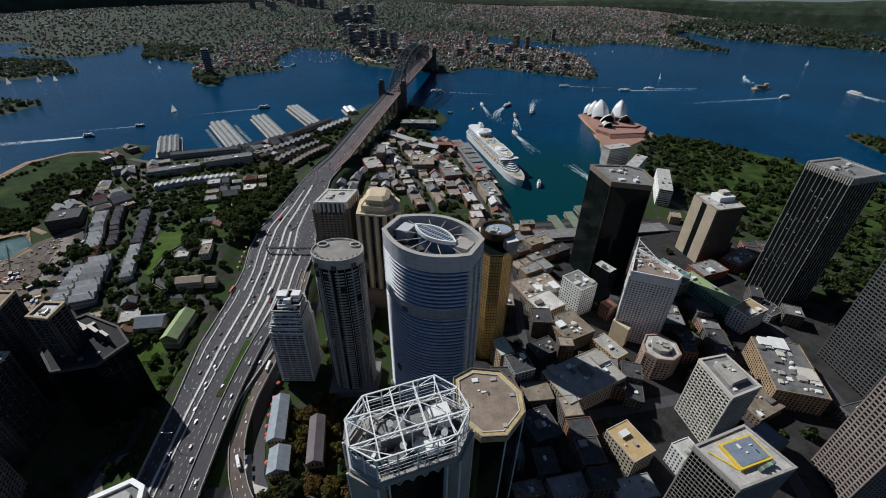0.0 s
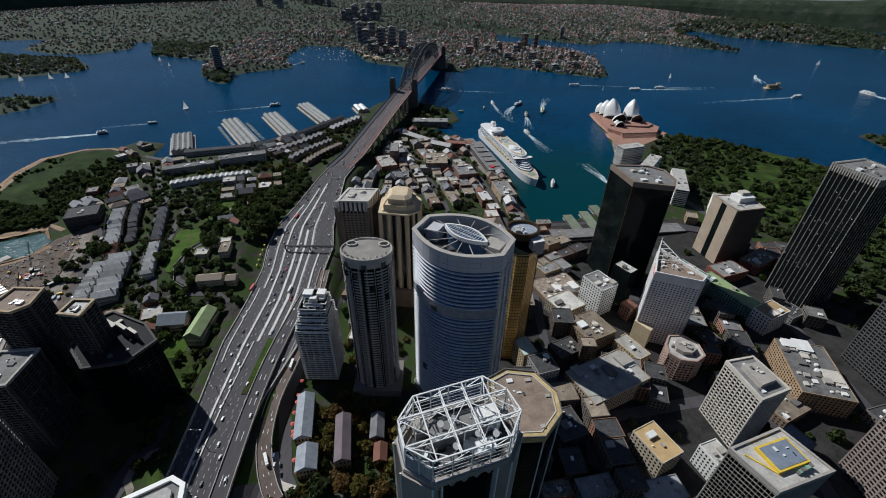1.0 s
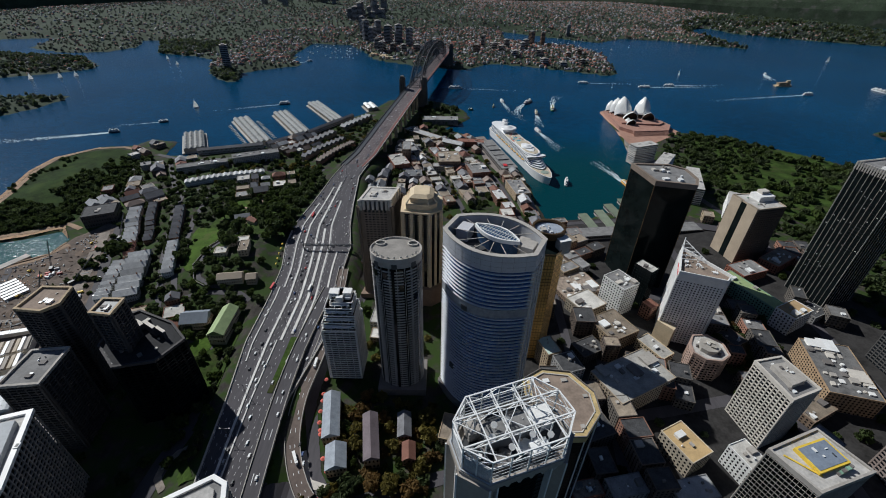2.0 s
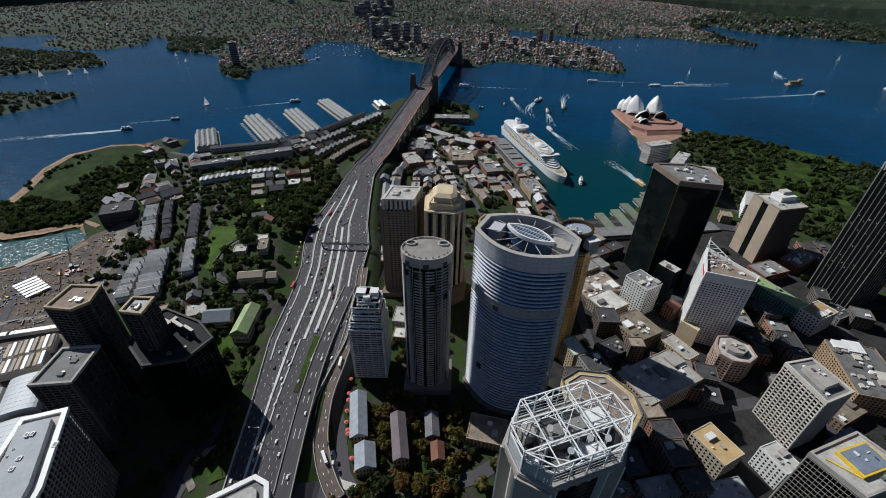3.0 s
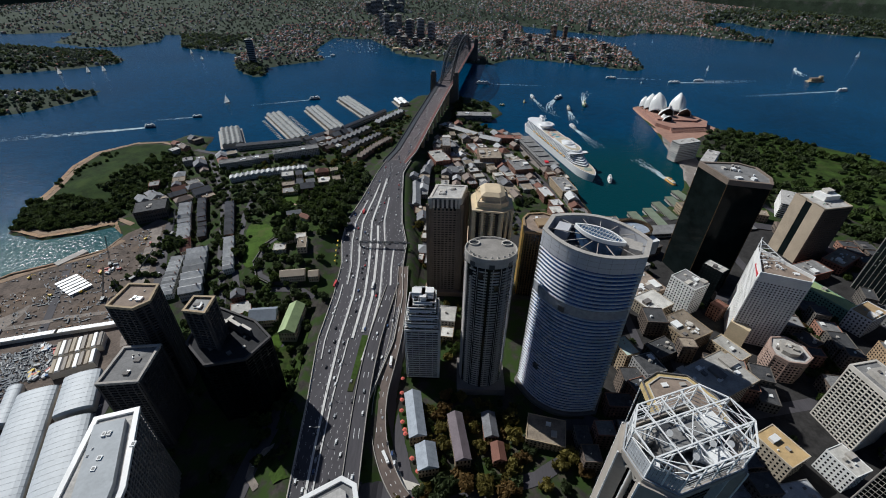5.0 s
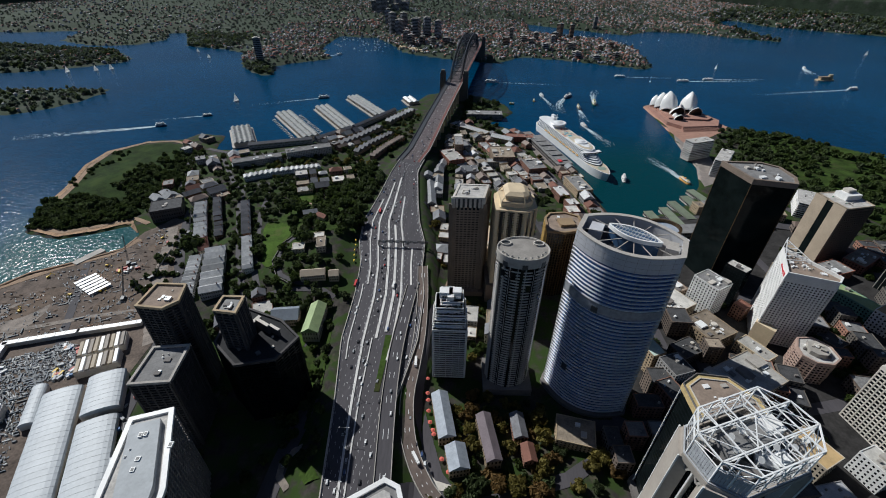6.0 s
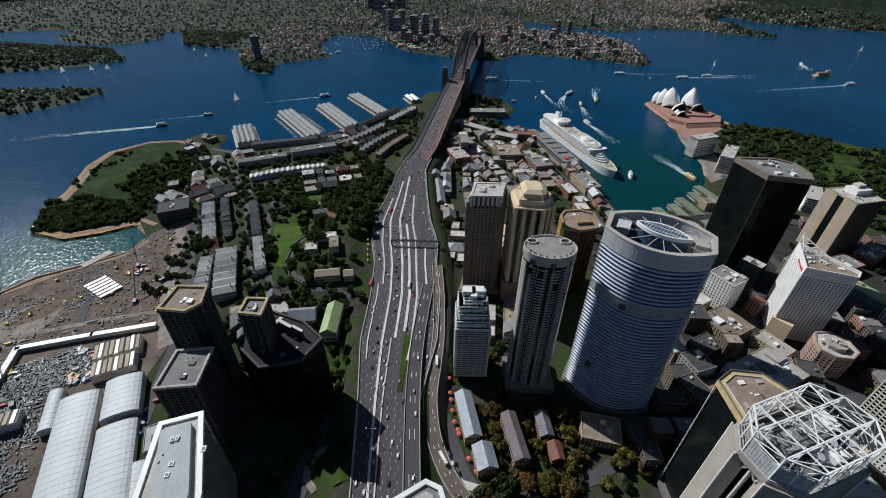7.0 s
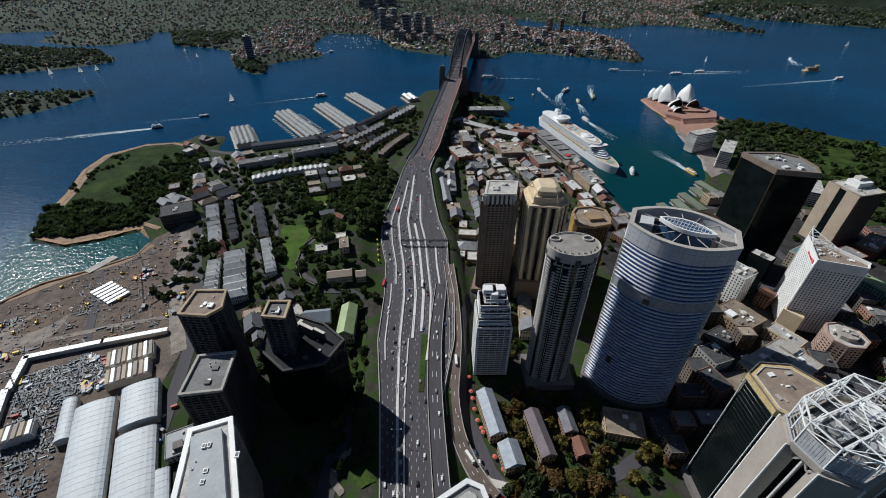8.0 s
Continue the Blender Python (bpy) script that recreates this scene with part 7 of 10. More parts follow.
for a, b in (((206, 598), (196, 662)), ((236, 606), (228, 676)), ((262, 640), (252, 700)), ((292, 660), (284, 722)), ((318, 700), (306, 748))):
    long_block("ferry_wharf", "pale green-roofed ferry wharf on piles", "wharf", a, b, 15, 1.5, 5, CONCRETE, mat("pale_green_wharf_roof", (0.17, 0.2, 0.14), 0.7, var=0.25, scale=1, fine=6, each=0.15), 1)
long_block("railway_station", "long elevated concrete railway and roadway over the quay", "railway station", (120, 578), (372, 614), 24, 3, 12, CONCRETE, ROOF_GREY, 2)
long_block("elevated_road", "elevated concrete roadway towards the gardens", "road", (372, 614), (560, 560), 14, 8, 6, CONCRETE, ASPHALT, 1)

# apartments on the east side of the quay
for a, b, w, h in (((362, 905), (415, 925), 22, 38), ((384, 812), (428, 872), 22, 34), ((405, 700), (440, 795), 22, 36), ((440, 640), (470, 690), 24, 34)):
    r, o = long_block("apartment_block", "cream quayside apartment block with white balconies", "apartment block", a, b, w, 5, h, LIGHT_CONCRETE, ROOF_PALE, 9)
    bm0 = bmesh.new()
    ring_band(bm0, o, 1.1, 0.2, 0, 0.5)
    me = mesh_of("balcony", bm0, WHITE)
    for k in range(10):
        part("balcony", me, None, r, "", lift(2 + k * h / 10.5))
    plant(r, o, h + 0.5, int(a[0]), 8, ROOF_MATS, 5, 2.5)

# ---------------------------------------------------------------- town fabric
TAKEN = [(-10, 450, 30)]   # discs (x, y, r) that are built on already
for x, y, rr in ((-2, 289, 46), (-84, 292, 32), (-121, 447, 34), (-72, 440, 34), (-68, 520, 30), (60, 350, 30), (222, 482, 40), (392, 536, 38), (222, 365, 36), (442, 440, 38), (248, 245, 28), (190, 150, 36), (32, 170, 32),
                 (-16, 113, 36), (355, 192, 44), (455, 308, 52), (229, 313, 24), (-144, 318, 26), (-394, 282, 24), (-327, 266, 20), (-377, 232, 26), (-320, 275, 40), (-326, 218, 32), (-344, 155, 42), (68, 919, 30), (68, 960, 30), (75, 870, 30),
                 (246, 596, 70), (330, 608, 60), (390, 915, 34), (405, 842, 34), (422, 745, 44), (455, 665, 34), (480, 1180, 110)):
    TAKEN.append((x, y, rr))


def free(x, y, rr, edge=8):
    cx, z, hw = express(y)
    if 90 < y < 1420 and abs(x - cx) < hw + rr + 6:
        return False
    if 150 < y < 470 and abs(x + 175) < rr + 12:
        return False
    if not all((x - a) ** 2 + (y - b) ** 2 > (rr + c) ** 2 * 0.8 for a, b, c in TAKEN):
        return False
    return signed_distance(np.array([float(x)]), np.array([float(y)]), CITY)[0] > edge + rr * 0.6


WALLS = [mat("render_cream", (0.5, 0.43, 0.33), 0.85, var=0.2, scale=1, fine=6, each=0.2), mat("render_white", (0.68, 0.66, 0.62), 0.8, var=0.15, scale=1, fine=6, each=0.15), mat("house_brick", (0.25, 0.13, 0.09), 0.9, var=0.25, scale=1, fine=8, each=0.25),
         mat("house_sandstone", (0.38, 0.29, 0.19), 0.9, var=0.25, scale=1, fine=8, each=0.2), mat("render_grey", (0.3, 0.29, 0.28), 0.85, var=0.2, scale=1, fine=6, each=0.25)]
ROOFS = [SLATE, mat("iron_roof_grey", (0.23, 0.235, 0.24), 0.65, 0.0, 0.3, 2, 10, 0.2, each=0.4), mat("iron_roof_white", (0.45, 0.45, 0.44), 0.6, 0.0, 0.25, 2, 10, 0.2, each=0.35), mat("tile_roof_red", (0.22, 0.1, 0.07), 0.85, var=0.25, scale=1, fine=8, each=0.25), mat("iron_roof_brown", (0.2, 0.15, 0.12), 0.7, var=0.25, scale=1, fine=8, each=0.25)]
FLATS = [mat("flat_roof_grey", (0.2, 0.195, 0.19), 0.9, var=0.45, scale=1.2, fine=6, each=0.3), mat("flat_roof_pale", (0.48, 0.46, 0.42), 0.9, var=0.3, scale=1.2, fine=6, each=0.25), mat("flat_roof_tan", (0.27, 0.22, 0.165), 0.9, var=0.4, scale=1.2, fine=6, each=0.25)]


# Near black, so that roofs between the towers carry their shade in the colour.
DARK_ROOF = mat("dark_flat_roof", (0.06, 0.06, 0.062), 0.9, var=0.45, scale=2, fine=8)


def win_rows(o, h, storeys, every=3.0):
    """All the windows of one storey, sunk panes in frames, as one row mesh."""
    rows = []
    for k in range(storeys):
        bm = bmesh.new()
        z0, z1 = h * (k + 0.3) / storeys, h * (k + 0.78) / storeys
        n = len(o)
        for e in range(n):
            p, q = Vector(o[e]), Vector(o[(e + 1) % n])
            L = (q - p).length
            c = max(1, int(L / every))
            d = (q - p) / L
            nn = Vector((d.y, -d.x))
            for i in range(c):
                a = p + d * (L * (i + 0.28) / c)
                b = p + d * (L * (i + 0.72) / c)
                prism(bm, [tuple(a - nn * 0.1), tuple(b - nn * 0.1), tuple(b + nn * 0.08), tuple(a + nn * 0.08)], z0, z1)
        rows.append(bm)
    return rows


GABLES = {}


def gabled(name, label, category, x, y, lx, ly, h, deg, wall, roof, seed, group="", hip=False, storeys=2, parapet_end=False, chimney=True):
    """A house with a pitched roof, ridge along its length lx."""
    z = ground(x, y)
    key = (round(lx, 1), round(ly, 1), round(h, 1), wall.name, roof.name, hip, storeys, chimney)
    if key not in GABLES:
        bm = bmesh.new()
        o = rect(-lx / 2, -ly / 2, lx / 2, ly / 2)
        prism(bm, o, -6, h)
        rise = ly * 0.32
        if not hip:
            for s in (-1, 1):
                v = [bm.verts.new(p) for p in ((s * (lx / 2 - .02), -ly / 2, h), (s * (lx / 2 - .02), ly / 2, h), (s * (lx / 2 - .02), 0, h + rise))]
                bm.faces.new(v)
        w = mesh_of("house_wall", bm, wall)
        bm = bmesh.new()
        e, t = 0.5, 0.25
        rx = lx / 2 - (ly / 2 if hip and lx > ly else 0)
        lo = [(-lx / 2 - e, -ly / 2 - e, h - 0.15), (lx / 2 + e, -ly / 2 - e, h - 0.15), (lx / 2 + e, ly / 2 + e, h - 0.15), (-lx / 2 - e, ly / 2 + e, h - 0.15)]
        V = [bm.verts.new(p) for p in lo] + [bm.verts.new((p[0], p[1], p[2] + t)) for p in lo]
        r0, r1 = bm.verts.new((-rx - (0 if hip else e), 0, h + rise + t)), bm.verts.new((rx + (0 if hip else e), 0, h + rise + t))
        for f in ((V[3], V[2], V[1], V[0]), (V[0], V[1], V[5], V[4]), (V[1], V[2], V[6], V[5]), (V[2], V[3], V[7], V[6]), (V[3], V[0], V[4], V[7]), (V[4], V[5], r1, r0), (V[6], V[7], r0, r1), (V[5], V[6], r1), (V[7], V[4], r0)):
            bm.faces.new(f)
        rf = mesh_of("roof", bm, roof)
        wins = bmesh.new()
        for k in range(storeys):
            z0, z1 = h * (k + 0.3) / storeys, h * (k + 0.75) / storeys
            for s in (-1, 1):
                c = max(2, int(lx / 2.6))
                for i in range(c):
                    a = -lx / 2 + lx * (i + 0.3) / c
                    box(wins, a, s * ly / 2 - 0.08, z0, a + lx * 0.4 / c, s * ly / 2 + 0.08, z1)
                c = max(2, int(ly / 2.8))
                for i in range(c):
                    a = -ly / 2 + ly * (i + 0.3) / c
                    box(wins, s * lx / 2 - 0.08, a, z0, s * lx / 2 + 0.08, a + ly * 0.4 / c, z1)
        wi = mesh_of("window_row", wins, GLASS_DARK)
        bm = bmesh.new()
        box(bm, lx * 0.3, -0.6, h, lx * 0.3 + 1.0, 0.9, h + rise + 1.8)
        box(bm, lx * 0.3 + 0.2, -0.4, h + rise + 1.8, lx * 0.3 + 0.8, 0.7, h + rise + 2.5)
        ch = mesh_of("chimney", bm, WALLS[2])
        GABLES[key] = (w, rf, wi, ch)
    w, rf, wi, ch = GABLES[key]
    ob = tagged(new(name, w), label, category, group)
    ob.matrix_world = pose(x, y, z, 0, 0, deg)
    part("roof", rf, None, ob)
    part("window_row", wi, None, ob)["kind"] = "stuff"
    if chimney:
        part("chimney", ch, None, ob)
    TAKEN.append((x, y, min(lx, ly) * 0.55))
    if lx > ly * 1.5:
        c, s = math.cos(radians(deg)), math.sin(radians(deg))
        for k in (-1, 1):
            TAKEN.append((x + k * c * (lx - ly) / 2, y + k * s * (lx - ly) / 2, ly * 0.5))
    return ob


def flat_block(name, label, category, x, y, lx, ly, h, deg, wall, roof, seed, storeys=3, n_plant=4, outline=None, every=3.4, merge=True):
    z = min(ground(x, y), ground(x + lx / 3, y), ground(x - lx / 3, y))
    o = outline or rect(-lx / 2, -ly / 2, lx / 2, ly / 2)
    bm = bmesh.new()
    prism(bm, o, -6, h)
    ob = part(name, bm, wall)
    tagged(ob, label, category)
    ob.matrix_world = pose(x, y, z, 0, 0, deg)
    rows = win_rows(o, h - 0.6, storeys, every)
    if merge:
        while len(rows) > 1:
            me = mesh_of("row", rows.pop(), GLASS_DARK)
            rows[0].from_mesh(me)
    for b in rows:
        w = part("window_row", b, GLASS_DARK, ob)
        w["kind"] = "stuff"
    bm = bmesh.new()
    ring_band(bm, o, 0.12, 0.5, h - 0.4, h + 0.9)
    part("parapet", bm, wall, ob)
    bm = bmesh.new()
    prism(bm, inset(o, 0.45), h, h + 0.25)
    part("roof", bm, roof, ob)
    if n_plant:
        plant(ob, o, h + 0.25, seed, n_plant, ROOF_MATS, min(lx, ly) * 0.35, 3.2)
    TAKEN.append((x, y, min(lx, ly) * 0.55))
    return ob


# --- terrace rows on the hill west of the expressway
def terrace(a, b, depth, n, h, wall, roof, label, cross=True, storeys=2):
    a, b = Vector(a), Vector(b)
    d = b - a
    w = d.length / n
    deg = math.degrees(math.atan2(d.y, d.x))
    for i in range(n):
        p = a.lerp(b, (i + 0.5) / n)
        gabled("terrace_house", label, "terrace house", p.x, p.y, depth if cross else w - 0.1, w - 0.3 if cross else depth, h, deg + (90 if cross else 0), wall, roof, i, "terrace row", storeys=storeys, chimney=i % 2 == 0)


terrace((-506, 490), (-474, 402), 16, 12, 9, WALLS[1], ROOFS[2], "narrow rendered terrace house with pale iron roof")
terrace((-478, 498), (-441, 402), 26, 7, 11, WALLS[4], ROOFS[2], "wide terrace house with pale grey iron roof")
terrace((-569, 634), (-522, 530), 18, 11, 9, WALLS[1], ROOFS[2], "white-fronted terrace house with pale iron roof")
terrace((-548, 649), (-497, 540), 12, 11, 8, WALLS[2], ROOFS[0], "brick terrace house with slate roof")
terrace((-491, 631), (-447, 530), 13, 11, 9, WALLS[2], ROOFS[0], "dark brick terrace house with slate roof")
terrace((-443, 522), (-409, 443), 13, 9, 9, WALLS[1], ROOFS[2], "white terrace house with iron roof")
terrace((-520, 535), (-500, 500), 14, 4, 10, WALLS[0], ROOFS[3], "cream terrace house with red tile roof")
terrace((-535, 728), (-408, 790), 14, 15, 9, WALLS[1], ROOFS[2], "white terrace house with pale iron roof")
terrace((-395, 905), (-325, 1040), 15, 9, 10, WALLS[3], ROOFS[0], "sandstone terrace house with slate roof", storeys=3)
terrace((-310, 830), (-262, 960), 12, 11, 9, WALLS[2], ROOFS[4], "brick terrace house with brown iron roof")
terrace((-350, 860), (-290, 990), 12, 9, 9, WALLS[3], ROOFS[0], "sandstone terrace house with slate roof")
terrace((-312, 1075), (-258, 1180), 16, 7, 11, WALLS[3], ROOFS[1], "sandstone waterfront house with iron roof", storeys=3)

# long sheds along the wharf road
for a, b, w, h in (((-600, 905), (-470, 950), 12, 11), ((-462, 952), (-398, 1030), 12, 11), ((-392, 1040), (-308, 1185), 11, 10)):
    p, q = Vector(a), Vector(b)
    d = q - p
    gabled("wharf_shed", "long narrow grey shore shed along the wharf road", "shed", *((p + q) / 2), d.length, w, h, math.degrees(math.atan2(d.y, d.x)), WALLS[4], ROOFS[0], 1, chimney=False, storeys=2)

# --- single buildings, placed one by one
for args in (
    ("house", "green-roofed two-storey house with cream walls", "house", -297, 357, 46, 18, 13, 92, WALLS[0], GREEN_ROOF, 1),
    ("hall", "low hall with flat blue-grey roof panels", "hall", -333, 365, 30, 22, 9, 8, WALLS[0], mat("blue_grey_roof", (0.24, 0.27, 0.31), 0.5, var=0.2, scale=1, fine=6), 2),
    ("school", "long cream school wing with tan roof", "school", -318, 430, 30, 14, 8, 10, WALLS[0], mat("tan_roof", (0.45, 0.37, 0.28), 0.8, var=0.15, scale=1, fine=6), 4),
    ("school", "small cream school wing with tan roof", "school", -292, 432, 12, 13, 8, 10, WALLS[0], mat("tan_roof", (0.45, 0.37, 0.28), 0.8), 4),
    ("observatory", "sandstone observatory with green copper domes", "observatory", -368, 590, 22, 12, 9, 20, WALLS[3], ROOFS[1], 5),
    ("cottage", "cream stone cottage beside the lawn", "cottage", -345, 575, 18, 10, 7, -30, WALLS[0], ROOFS[3], 6),
    ("church", "dark stone church with long slate roof", "church", -106, 218, 44, 13, 14, 100, WALLS[3], mat("church_slate", (0.16, 0.13, 0.14), 0.8, var=0.25, scale=1, fine=8), 7),
    ("church_hall", "brick church hall with slate roof", "hall", -78, 232, 24, 12, 10, 95, WALLS[2], ROOFS[0], 8),
    ("church_hall", "small brick hall with red roof", "hall", -72, 207, 16, 11, 9, 95, WALLS[2], ROOFS[3], 9),
    ("warehouse", "long converted warehouse with grey iron roof", "warehouse", -146, 240, 46, 15, 13, 101, WALLS[3], mat("blue_grey_iron", (0.3, 0.33, 0.37), 0.55, var=0.25, scale=2, fine=10), 10),
    ("warehouse", "pale-roofed end warehouse by the street corner", "warehouse", -133, 200, 22, 17, 12, 101, WALLS[3], mat("blue_grey_iron", (0.3, 0.33, 0.37), 0.55, var=0.25, scale=2, fine=10), 11),
    ("rail_shed", "long grey glazed-roof shed beside the expressway", "shed", -182, 690, 86, 16, 8, 95, WALLS[4], ROOFS[1], 12),
    ("bond_store", "grey gabled sandstone store near the bridge", "warehouse", -30, 985, 52, 18, 10, -28, WALLS[3], ROOFS[2], 13),
):
    gabled(*args, chimney=False)
